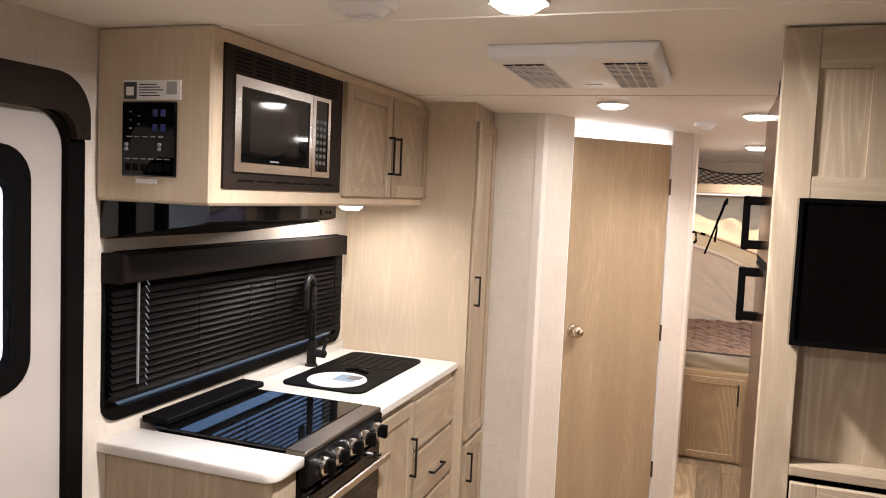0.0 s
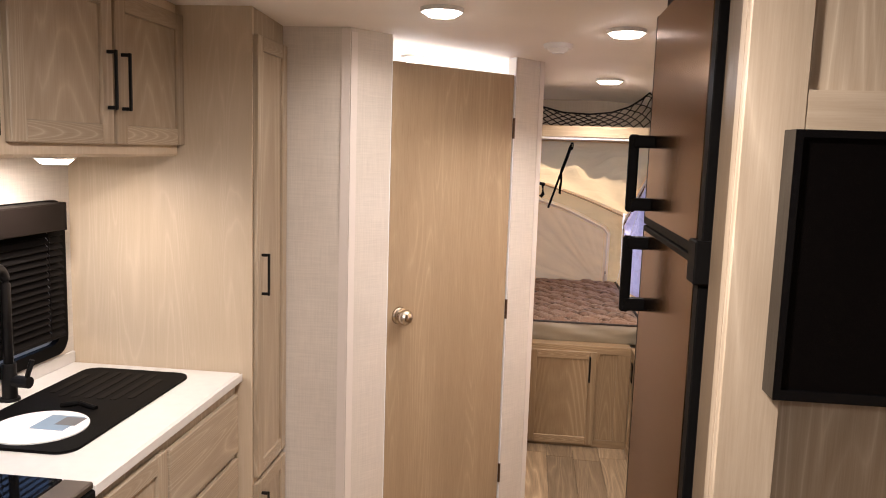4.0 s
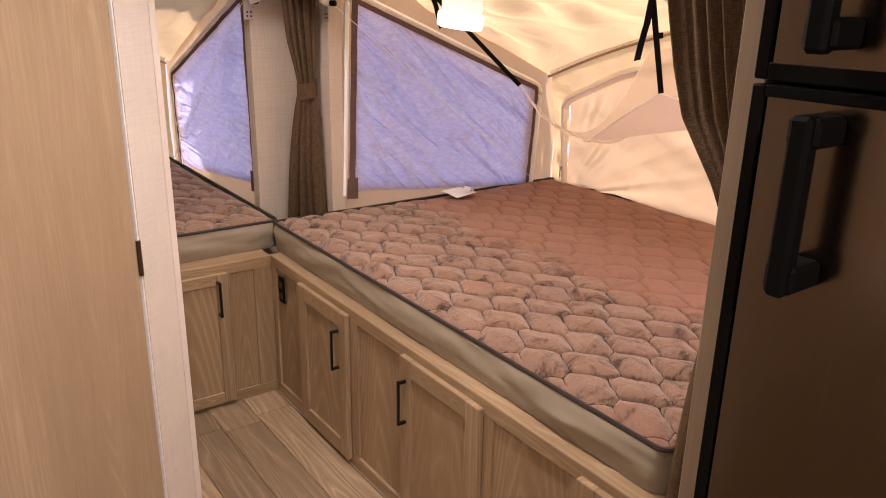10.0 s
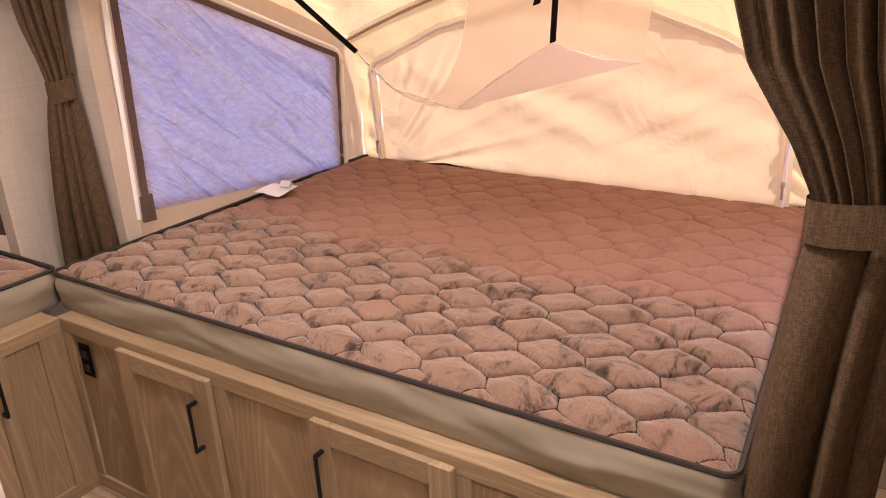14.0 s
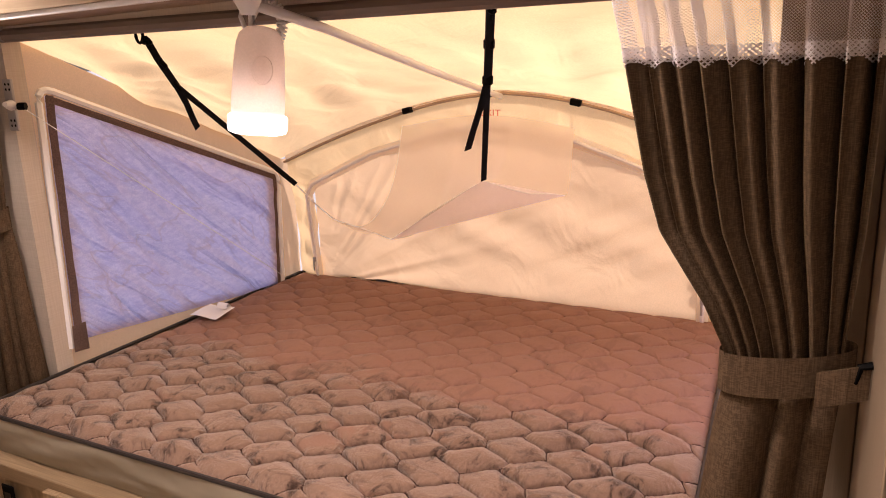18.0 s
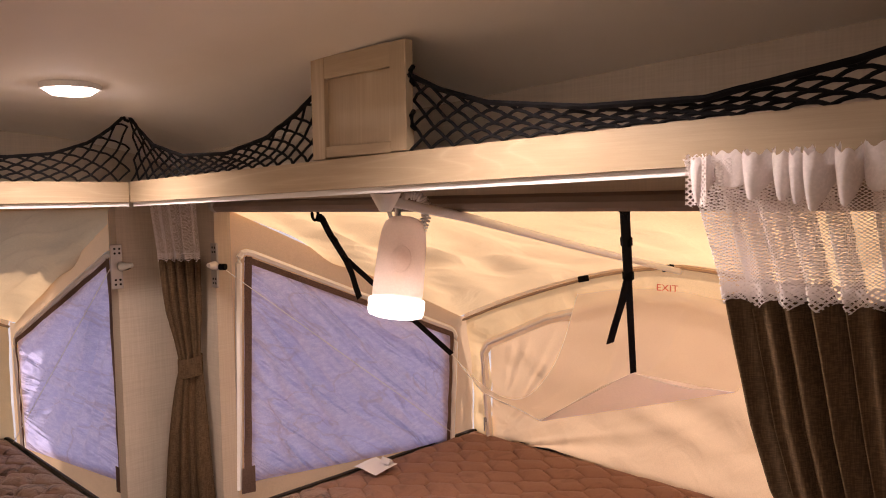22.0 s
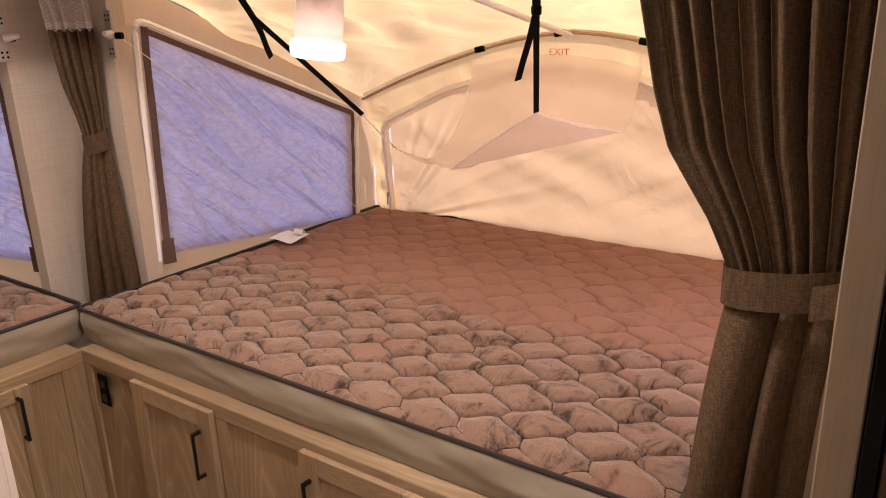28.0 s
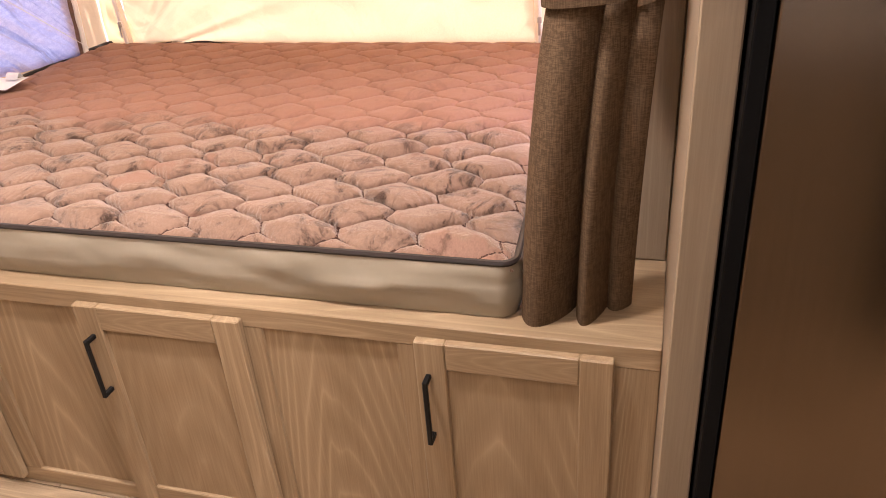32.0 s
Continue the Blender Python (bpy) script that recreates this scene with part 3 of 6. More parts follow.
def sheer(name, col, clear, scale=0.0):
    """Thin gauze: partly see-through; with a scale, a net of round holes."""
    m = cloth(name, col, 0.5, vary=0.03, bump=0.1)
    nt = m.node_tree
    out = nt.nodes["Material Output"]
    src = out.inputs["Surface"].links[0].from_socket
    tr = nt.nodes.new("ShaderNodeBsdfTransparent")
    mx = nt.nodes.new("ShaderNodeMixShader")
    mx.inputs[0].default_value = clear
    if scale:
        tc = nt.nodes.new("ShaderNodeTexCoord")
        sep = nt.nodes.new("ShaderNodeSeparateXYZ")
        nt.links.new(tc.outputs["Object"], sep.inputs[0])
        com = nt.nodes.new("ShaderNodeCombineXYZ")
        nt.links.new(sep.outputs["Y"], com.inputs["X"])
        nt.links.new(sep.outputs["Z"], com.inputs["Y"])
        mp = nt.nodes.new("ShaderNodeMapping")
        mp.inputs["Rotation"].default_value = (0, 0, radians(45))
        nt.links.new(com.outputs[0], mp.inputs["Vector"])
        vo = nt.nodes.new("ShaderNodeTexVoronoi")
        vo.voronoi_dimensions, vo.distance = '2D', 'CHEBYCHEV'
        vo.inputs["Scale"].default_value = scale
        vo.inputs["Randomness"].default_value = 0.12
        nt.links.new(mp.outputs[0], vo.inputs["Vector"])
        ls = nt.nodes.new("ShaderNodeMath")
        ls.operation = 'LESS_THAN'
        ls.inputs[1].default_value = clear
        nt.links.new(vo.outputs["Distance"], ls.inputs[0])
        nt.links.new(ls.outputs[0], mx.inputs[0])
    nt.links.new(src, mx.inputs[1])
    nt.links.new(tr.outputs[0], mx.inputs[2])
    nt.links.new(mx.outputs[0], out.inputs["Surface"])
    return m


def clear_glass(name, tint):
    m = bpy.data.materials.new(name)
    m.use_nodes = True
    nt = m.node_tree
    b = nt.nodes["Principled BSDF"]
    b.inputs["Base Color"].default_value = (*tint, 1)
    b.inputs["Roughness"].default_value = 0.03
    b.inputs["Transmission Weight"].default_value = 1.0
    b.inputs["IOR"].default_value = 1.05
    return m


gauze = sheer("sheer_flap", (0.95, 0.88, 0.82), 0.38)
net_cloth = sheer("white_net_heading", (0.93, 0.88, 0.86), 0.36, 330.0)
hem_net = sheer("white_net_hem", (0.93, 0.88, 0.86), 0.30, 190.0)
tinted = clear_glass("tinted_glass", (0.72, 0.74, 0.80))
pane_glass = clear_glass("clear_pane", (0.95, 0.96, 0.97))
binding = cloth("brown_binding", (0.17, 0.115, 0.095), 0.4, vary=0.2, bump=0.3, crease=9)
frosted = sheer("frosted_plastic", (0.82, 0.70, 0.64), 0.22)
paper = mat("white_paper", (0.80, 0.78, 0.75), 0.7, vary=0.04)
ink = mat("dark_print", (0.05, 0.05, 0.05), 0.7)
blue_key = mat("blue_keys", (0.02, 0.03, 0.14), 0.4)
grey_key = mat("grey_keys", (0.25, 0.25, 0.26), 0.4)
red_print = mat("red_print", (0.75, 0.10, 0.05), 0.6)
door_skin = mat("entry_door_skin", (0.46, 0.42, 0.38), 0.6, vary=0.04)
veneer_pale = wood("pale_panel_veneer", (0.50, 0.40, 0.275), (0.62, 0.51, 0.375), 2, contrast=0.5)
# jamb oak darkened: the shade on the filler strip is put into its colour
shaded_filler_wood = wood("shaded_filler_wood", (0.105, 0.074, 0.044), (0.19, 0.138, 0.088), 2, contrast=0.4)
jamb_wood = wood("jamb_wood", (0.215, 0.157, 0.098), (0.335, 0.252, 0.168), 2, contrast=0.4)
slat_mat = mat("black_blind_slat", (0.006, 0.0050, 0.0046), 0.5, vary=0.1, spec=0.05)


# ---- structure ----
def ceil_z(x, y):
    z = 2.155
    if y > -1.95:
        z -= 0.042 * (y + 1.95)
    if y > 0:
        z -= 0.4 * y * y
    if x > -0.3:
        z -= 0.27 * (x + 0.3) ** 2 * min(1, max(0, (y + 2.35) / 0.4))
    return z


bm = boxes(((-2.3, -6.7, -0.06), (0.45, 0.45, -0.008)))
floor = solid("floor", bm, mat("subfloor", (0.12, 0.09, 0.06), 0.8), "light oak vinyl plank floor of the trailer", "floor", kind="structure")

bm = bmesh.new()
grid(bm, 44, 72, lambda u, v: Vector((-2.3 + 2.75 * u, -6.7 + 7.15 * v, ceil_z(-2.3 + 2.75 * u, -6.7 + 7.15 * v))))
r = bmesh.ops.extrude_face_region(bm, geom=list(bm.faces))
for v in [g for g in r["geom"] if isinstance(g, bmesh.types.BMVert)]:
    v.co.z += 0.05
bmesh.ops.recalc_face_normals(bm, faces=bm.faces)
for y in (-3.44, -2.0, -4.9):
    box(bm, (-2.2, y - 0.012, ceil_z(-1, y) - 0.004), (0.3, y + 0.012, ceil_z(-1, y) + 0.01), 0.001)
solid("ceiling", bm, ceil_mat, "off-white smooth ceiling panels with thin seam battens", "ceiling", kind="structure")

# kitchen-side wall with the entry door and the window
WX = -2.23
bm = boxes(
    ((WX - 0.06, -6.7, 0), (WX, -4.42, 2.2)), ((WX - 0.06, -4.42, 1.93), (WX, -3.56, 2.2)), ((WX - 0.06, -3.56, 0), (WX, -3.46, 2.2)),
    ((WX - 0.06, -3.46, 0), (WX, -1.9, 0.98)), ((WX - 0.06, -3.46, 1.46), (WX, -1.9, 2.2)), ((WX - 0.06, -1.9, 0), (WX, 0.39, 2.2)))
solid("wall_west", bm, wall_mat, "pale linen-textured wallboard", "wall", kind="structure")
bm = boxes(
    ((0.33, -3.26, 0), (0.39, -2.02, 2.2)), ((0.33, -2.02, 0), (0.39, 0.09, 0.56)), ((0.33, -2.02, 1.775), (0.39, 0.09, 2.2)),
    ((0.33, 0.09, 0), (0.39, 0.39, 2.2)))
solid("wall_east", bm, corner_board, "tan linen-textured wallboard with the opening of the side tent", "wall", kind="structure")
bm = boxes(
    ((-2.2, 0.33, 0), (-2.0, 0.39, 2.2)), ((-2.0, 0.33, 0), (0.10, 0.39, 0.56)), ((-2.0, 0.33, 1.775), (0.10, 0.39, 2.2)), ((0.10, 0.33, 0), (0.33, 0.39, 2.2)))
solid("wall_north", bm, corner_board, "tan linen-textured end wall with the opening of the end tent", "wall", kind="structure")
solid("wall_east_2", boxes(((0.33, -6.7, 0), (0.39, -3.2605, 2.2))), end_wall, "plain dark brown wall beside the media cabinet", "wall", kind="structure")
# unseen cloth opening, added to stand in for daylight from the south bed tent
tagged(part("window_3", boxes(((-1.9, -6.74, 0.95), (0.0, -6.735, 1.9))), day_cloth), "pale cloth panel added in the unseen end wall to let daylight in", "window", kind="structure")
solid("wall_south", boxes(((-2.26, -6.76, 0), (0.39, -6.7, 0.95)), ((-2.26, -6.76, 1.9), (0.39, -6.7, 2.2)), ((-2.26, -6.76, 0.95), (-1.9, -6.7, 1.9)), ((0.0, -6.76, 0.95), (0.39, -6.7, 1.9))), end_wall, "plain dark brown end wall", "wall", kind="structure")

# bathroom walls: short front, angled front with the door, corridor side
CX, CY = -0.575, -0.765
bm = bmesh.new()
quad_prism(bm, [(WX, -1.49), (-1.30, -1.49), (-1.30, -1.46), (WX, -1.46)], 0, 2.16)
solid("wall_bath_front", bm, wall_mat, "pale linen-textured bathroom wall beside the pantry", "wall", kind="structure")


def on_diag(s, off):
    """A plan point on the angled wall: s along it from its left corner, off behind its face."""
    c = math.sqrt(0.5)
    return (-1.30 + c * s - c * off, -1.49 + c * s + c * off)


D0, D1, DL = 0.191, 0.849, 1.025
bm = bmesh.new()
quad_prism(bm, [on_diag(0, 0), on_diag(D0 - 0.006, 0), on_diag(D0 - 0.006, 0.04), on_diag(0, 0.04)], 0, 2.16)
solid("wall_bath_angle_1", bm, wall_mat, "pale linen-textured wall left of the bathroom door", "wall", kind="structure")
bm = bmesh.new()
quad_prism(bm, [on_diag(D1 + 0.006, 0), on_diag(DL, 0), on_diag(DL, 0.04), on_diag(D1 + 0.006, 0.04)], 0, 2.13)
solid("wall_bath_angle_2", bm, wall_mat, "pale linen-textured wall beside the bathroom door hinges", "wall", kind="structure")
bm = boxes(((CX - 0.035, CY, 0), (CX, 0.05, 2.13)))
solid("wall_bath_side", bm, wall_mat, "pale linen-textured bathroom wall along the corridor", "wall", kind="structure")
bm = boxes(((-2.2, -0.02, 0), (CX - 0.035, 0.05, 0.6)), ((-2.2, 0.01, 0.6), (CX - 0.036, 0.05, 2.13)))
solid("wall_bath_back", bm, bath_white, "white bathroom wall", "wall", kind="structure")

# ---- end and side cabinets under the beds ----
def bed_cabinet(name, facing, o, width, top, doors, insets, label):
    M = fr(o, facing)
    depth = 0.33
    cab = thing(name, o, label, "cabinet")
    across = wood_for(facing)
    z1, z2 = 0.045, top - 0.045
    cuts = sorted([0.0, width] + [c for a, b in doors + insets for c in (a, b)])
    bpart("top_rail", (0, 0.0, z2), (width, 0.02, top), across, cab, M, 0.002)
    bpart("bottom_rail", (0, 0.0, 0), (width, 0.02, z1), across, cab, M, 0.002)
    for a, b in zip(cuts[::2], cuts[1::2]):
        if b - a > 0.004:
            bpart("stile", (a, 0.001, z1), (b, 0.02, z2), ash_v, cab, M, 0.001)
    for a, b in insets:
        bpart("inset_panel", (a - 0.004, 0.010, z1 - 0.004), (b + 0.004, 0.016, z2 + 0.004), panel_v, cab, M)
    for a, b in doors:
        bpart("carcass", (a, 0.012, z1), (b, 0.018, z2), black_pl, cab, M)
    bpart("top", (0, 0.02, top - 0.02), (width, depth, top - 0.002), across, cab, M)
    return cab, M


side_cab, MS = bed_cabinet("bed_base_cabinet", "-x", (0.0, 0.02, 0), 2.19, 0.604,
                           [(0.315, 0.66), (1.04, 1.38), (1.765, 2.085)], [(0.055, 0.28), (0.72, 1.0), (1.44, 1.72)],
                           "limed oak bed base with three framed doors under the side bed")
for a, b, hx in ((0.305, 0.675, 0.625), (1.02, 1.405, 1.055), (1.76, 2.115, 1.785)):
    d = shaker(side_cab, MS, "-x", a, b, 0.02, 0.582, thick=0.021, rail=0.058)
    pull(d, MS @ Matrix.Translation((0, -0.021, 0)), hx, 0.44, 0.15)
end_cab, ME = bed_cabinet("bed_base_cabinet", "-y", (-0.575, 0.0, 0), 0.575, 0.604, [(0.03, 0.36)], [(0.40, 0.50)],
                          "limed oak bed base with one framed door, end bed")
d = shaker(end_cab, ME, "-y", 0.0, 0.385, 0.02, 0.572, thick=0.02, rail=0.045)
pull(d, ME @ Matrix.Translation((0, -0.02, 0)), 0.345, 0.475, 0.145)


# ---- mattresses ----
def quilt(a, b):
    """Height of a quilted cover at arrays a, b of metres: staggered rounded pillows between sunk curved seams."""
    P, Q = 0.1628, 0.0866
    a, b = a - 0.203, b + 0.7445
    b = b + 0.009 * np.sin(np.pi * a / Q) + 0.004 * np.sin(11 * a + 5 * b)
    a = a + 0.009 * np.sin(2 * np.pi * b / P) * np.cos(np.pi * a / Q) + 0.003 * np.sin(9 * b - 7 * a)
    k = np.floor(a / Q)
    near = []
    for dn in (-1, 0, 1, 2):
        n = k + dn
        o = 0.5 * P * np.mod(n, 2)
        m = np.round((b - o) / P)
        for dq in (-1, 0, 1):
            near.append(np.hypot((a - n * Q) * 1.25, b - o - (m + dq) * P))
    near = np.sort(np.array(near), axis=0)
    best = (near[1] - near[0]) / 2
    plump = 0.8 + 0.35 * np.sin(23 * a + 3) * np.sin(17 * b)
    pucker = 0.0022 * np.sin(160 * a + 60 * np.sin(9 * b)) * np.exp(-best / 0.012)
    return best, 0.010 * np.tanh(best / 0.005) + 0.019 * plump * np.sin(np.minimum(1, best / 0.045) * np.pi / 2) + pucker


def mattress(x0, x1, y0, y1, z0, z1, na, nb, label, taper=0.0):
    th = thing("mattress", ((x0 + x1) / 2, (y0 + y1) / 2, z0), label, "mattress", "bed mattresses")
    X, Y = np.meshgrid(np.linspace(x0, x1, na + 1), np.linspace(y0, y1, nb + 1))
    e = np.minimum(np.minimum(X - x0, x1 - X), np.minimum(Y - y0, y1 - Y))
    best, rise = quilt(X, Y)
    stand = 1.0 / (1.0 + np.exp((X - 0.66 - 0.07 * np.sin(3.1 * Y + 0.7)) / 0.06))
    Z = z1 - 0.018 + rise * (0.52 + 0.46 * stand) * np.minimum(1, 0.12 + e / 0.07) - 0.014 * np.maximum(0, 1 - e / 0.03) ** 2
    Z += 0.004 * np.sin(5.1 * X + 1.3) * np.sin(4.3 * Y + 0.4)
    # the padding slumps towards the trailer, so each pillow is steeper there
    X = X - 0.55 * rise * stand * np.minimum(1, e / 0.07)
    Y = Y + taper * (X - x0) * (y1 - Y) / (y1 - y0)
    idx = np.arange((na + 1) * (nb + 1)).reshape(nb + 1, na + 1)
    faces = np.stack([idx[:-1, :-1], idx[:-1, 1:], idx[1:, 1:], idx[1:, :-1]], -1).reshape(-1, 4)
    me = bpy.data.meshes.new("quilted_top")
    me.from_pydata(np.stack([X, Y, Z], -1).reshape(-1, 3).tolist(), [], faces.tolist())
    me.materials.append(cover)
    me.materials.append(seam_shade)
    me.polygons.foreach_set("use_smooth", [True] * len(faces))
    # groove bottoms take the dark seam colour as painted shadow, broken up farther out
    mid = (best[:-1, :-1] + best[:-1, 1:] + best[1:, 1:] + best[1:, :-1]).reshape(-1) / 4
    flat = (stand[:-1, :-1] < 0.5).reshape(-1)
    patchy = (np.sin(37 * X + 3 * np.sin(11 * Y)) * np.sin(29 * Y + 2) > 0.1)[:-1, :-1].reshape(-1)
    me.polygons.foreach_set("material_index", (mid < np.where(flat, 0.0011, 0.0016) * np.where(flat & patchy, 0.0, 1.0)).astype(int).tolist())
    qt = new("quilted_top", me)
    qt.parent = th
    qt.matrix_parent_inverse = th.matrix_basis.inverted()
    qt["label"] = "brown quilted velour top"
    corner = rounded(x1 - x0, y1 - y0, 0.03)
    rim = []
    for (p, q), (p2, q2) in zip(corner, corner[1:] + corner[:1]):
        n = max(1, int(math.hypot(p2 - p, q2 - q) / 0.012))
        rim += [(p + (p2 - p) * k / n, q + (q2 - q) * k / n) for k in range(n)]

    def side(u, v):
        i = round(u * len(rim)) % len(rim)
        p, q = rim[i]
        d = Vector((p - (x1 - x0) / 2, q - (y1 - y0) / 2))
        d = Vector((math.copysign(1, d.x), 0)) if min(p, x1 - x0 - p) < min(q, y1 - y0 - q) else Vector((0, math.copysign(1, d.y)))
        w = p + q
        off = 0.004 + 0.008 * math.sin(math.pi * v) + math.sin(math.pi * v) * (0.011 * noise.noise((w * 5 + v * 1.6, v * 1.1, z0)) + 0.014 * abs(noise.noise((w * 3.2 - v * 1.3, v * 1.6, 7))) + 0.006 * abs(noise.noise((w * 2.1 + v * 2.4, v * 5, 11)))) + 0.0025 * noise.noise((w * 22 - v * 3, v * 2, 4))
        return Vector((x0 + p + d.x * off, y0 + q + d.y * off + taper * p * (1 - q / (y1 - y0)), z0 + (z1 - 0.014 - z0) * v))

    bm = grid(bmesh.new(), len(rim), 12, side)
    part("side_panel", bm, vinyl, th, "taupe vinyl side", True)
    loop = [Vector((x0 - 0.005 + p, y0 - 0.005 + q + taper * p * (1 - q / (y1 - y0)), z1 - 0.016 + 0.002 * noise.noise((p * 6, q * 6, 1)))) for p, q in rounded(x1 - x0 + 0.01, y1 - y0 + 0.01, 0.03)]
    part("piping", tube(bmesh.new(), loop, 0.0062, 6, True), piping_mat, th, "dark piping")
    return th


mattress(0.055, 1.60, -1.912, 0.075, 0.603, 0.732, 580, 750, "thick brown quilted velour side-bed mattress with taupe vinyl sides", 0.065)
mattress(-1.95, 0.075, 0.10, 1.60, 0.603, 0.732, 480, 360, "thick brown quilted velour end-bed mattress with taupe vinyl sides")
tagged(part("bed_platform", boxes(((0.30, -2.04, 0.565), (1.66, 0.10, 0.601)), bev=0.002), ash_y), "flat board platform carrying the side mattress", "bed platform", kind="structure")
tagged(part("bed_platform", boxes(((-2.05, 0.30, 0.565), (0.10, 1.66, 0.601)), bev=0.002), ash_x), "flat board platform carrying the end mattress", "bed platform", kind="structure")
solid("ground", boxes(((-400, -400, -0.75), (400, 400, -0.70))), mat("concrete_yard", (0.42, 0.41, 0.39), 0.9, vary=0.15, vscale=0.6, bump=0.2, bscale=8), "pale concrete yard outside", "ground", kind="structure")


# ---- tents ----
def tent(label, M, W):
    """A canvas bed tent. In its frame x runs out from the trailer wall, y across the bed from one side to the other, z up."""
    th = thing("bed_tent", M @ Vector((0.4, W / 2, 0.6)), label, "tent", "pop-out bed tents")
    zb, X0, X1 = 0.64, 0.36, 1.62
    zc = 1.25
    bow = [(1.535, 0.0, zc), (1.585, 0.30 * W, 1.470), (1.59, 0.5 * W, 1.535), (1.585, 0.70 * W, 1.470), (1.535, W, zc)]
    knots = [0.0, 0.30, 0.5, 0.70, 1.0]

    def bow_at(v):
        k = max(i for i in range(4) if v >= knots[i])
        f = (v - knots[k]) / (knots[k + 1] - knots[k])
        p = Vector(bow[k]).lerp(Vector(bow[k + 1]), f)
        p.z += 0.012 * math.sin(math.pi * f)
        return p

    def roof(u, v):
        a = Vector((X0 - 0.01, -0.075 + (W + 0.15) * v, 1.778))
        b = bow_at(v)
        b.y = -0.04 + (W + 0.08) * v
        p = a.lerp(b, u)
        fold = math.sin(46 * v + 9 * u + 2 * noise.noise((u * 3, v * 5, 4)))
        p.z += math.sin(math.pi * u) * (0.016 * (noise.noise((p.x * 2.5, p.y * 8, 1)) - 1.0) + 0.022 * fold * max(0, 1 - 2.2 * min(v, 1 - v)))
        for y in (p.y + 0.10, W + 0.10 - p.y):
            r = math.hypot(p.x - X0, y)
            ridge = 1 - 2 * abs(noise.noise((math.atan2(p.x - X0, y) * 9, r * 0.5, 17)))
            p.z += 0.060 * ridge * math.exp(-r / 0.6) * min(1, r / 0.25) * math.sin(math.pi * u)
        return M @ p

    part("roof", grid(bmesh.new(), 44, 90, roof), tent_mat, th, "tan canvas roof", True)

    def end(u, v):
        a = bow_at(u)
        b = Vector((X1 - 0.02, -0.02 + (W + 0.04) * u, zb))
        p = a.lerp(b, v)
        s = p.y * 0.8 + p.z
        for y in (p.y, W - p.y):
            r = math.hypot(y, p.z - zb)
            ridge = 1 - 2 * abs(noise.noise((math.atan2(p.z - zb, y) * 8, r * 0.6, 23)))
            p.x += 0.045 * ridge * math.exp(-r / 0.45) * min(1, r / 0.2) * math.sin(math.pi * v)
        p.x += math.sin(math.pi * v) * (0.013 * noise.noise((s * 8, p.y * 2.0, 2)) + 0.009 * noise.noise((p.y * 3, p.z * 3, 8)))
        return M @ p

    ez = [(0.105, 0.66), (0.105, 1.10), (0.135, 1.145), (0.44, 1.285), (0.80, 1.385), (1.03, 1.40), (1.307, 1.352), (1.55, 1.268), (1.72, 1.182), (1.78, 1.08), (1.78, 0.66)]

    def in_end(u, v):
        a = bow_at(u)
        b = Vector((X1, -0.02 + (W + 0.04) * u, zb))
        p = a.lerp(b, v)
        top_z = float(np.interp(p.y, [q[0] for q in ez[1:10]], [q[1] for q in ez[1:10]]))
        return 0.108 < p.y < 1.777 and p.z < top_z - 0.004

    part("end_wall", grid(bmesh.new(), 110, 60, end, in_end), tent_mat, th, "tan canvas end wall", True)
    for side in (0, 1):

        def at(x, z, off=0.0):
            y = -0.025 - 0.03 * (X1 - x) / 1.2
            y = y + off
            return Vector((x, y if not side else W - y, z))

        def zr(x):
            f = min(1, (x - X0) / (1.535 - X0))
            return 1.778 + (zc - 1.778) * f

        def wall(u, v):
            x = X0 + (1.60 - X0) * u
            z = zb + (zr(x) - zb) * v
            p = at(x, z)
            p.y += 0.006 * noise.noise((x * 5, z * 5, 3 + side))
            return M @ p

        quad = [(0.415, 0.795), (1.42, 0.70), (1.455, 1.19), (0.445, 1.595)]

        def in_win(u, v):
            x = X0 + (1.60 - X0) * u
            z = zb + (zr(x) - zb) * v
            lo = float(np.interp(x, (quad[0][0], quad[1][0]), (quad[0][1], quad[1][1]))) + 0.02
            hi = float(np.interp(x, (quad[3][0], quad[2][0]), (quad[3][1], quad[2][1]))) - 0.03
            return quad[3][0] + 0.02 < x < quad[1][0] - 0.02 and lo < z < hi

        part("side_wall", grid(bmesh.new(), 90, 70, wall, in_win), tent_pale, th, "pale canvas side wall", True)

        def pane(u, v):
            lo = Vector(quad[0]).lerp(Vector(quad[1]), u)
            hi = Vector(quad[3]).lerp(Vector(quad[2]), u)
            q = lo.lerp(hi, v)
            s = q.x * 0.7 + q.y
            fan = math.atan2(q.y - 1.75, q.x - 0.25)
            ridge = 1 - 2 * abs(noise.noise((fan * 9, q.x * 0.8 + q.y, 31)))
            r = math.hypot(q.x - 0.43, q.y - 1.61)
            pulled = 1 - 2 * abs(noise.noise((fan * 15, r * 0.7, 3)))
            rip = 0.045 * pulled * math.exp(-r / 0.30) * min(1, r / 0.12) + 0.022 * ridge * ridge + 0.016 * noise.noise((s * 13, q.x * 2, 9)) + 0.026 * noise.noise((fan * 16, q.x * 1.5, 21)) + 0.007 * noise.noise((q.x * 4, q.y * 4, 2)) + 0.008 * noise.noise((q.x * 24, q.y * 5, 12)) * v
            return M @ at(q.x, q.y, 0.016 + rip * min(1, 9 * min(u, 1 - u, v, 1 - v)))

        win = part("side_window", grid(bmesh.new(), 110, 80, pane), win_cloth, th, "blue-grey backlit window panel", True)
        edge = []
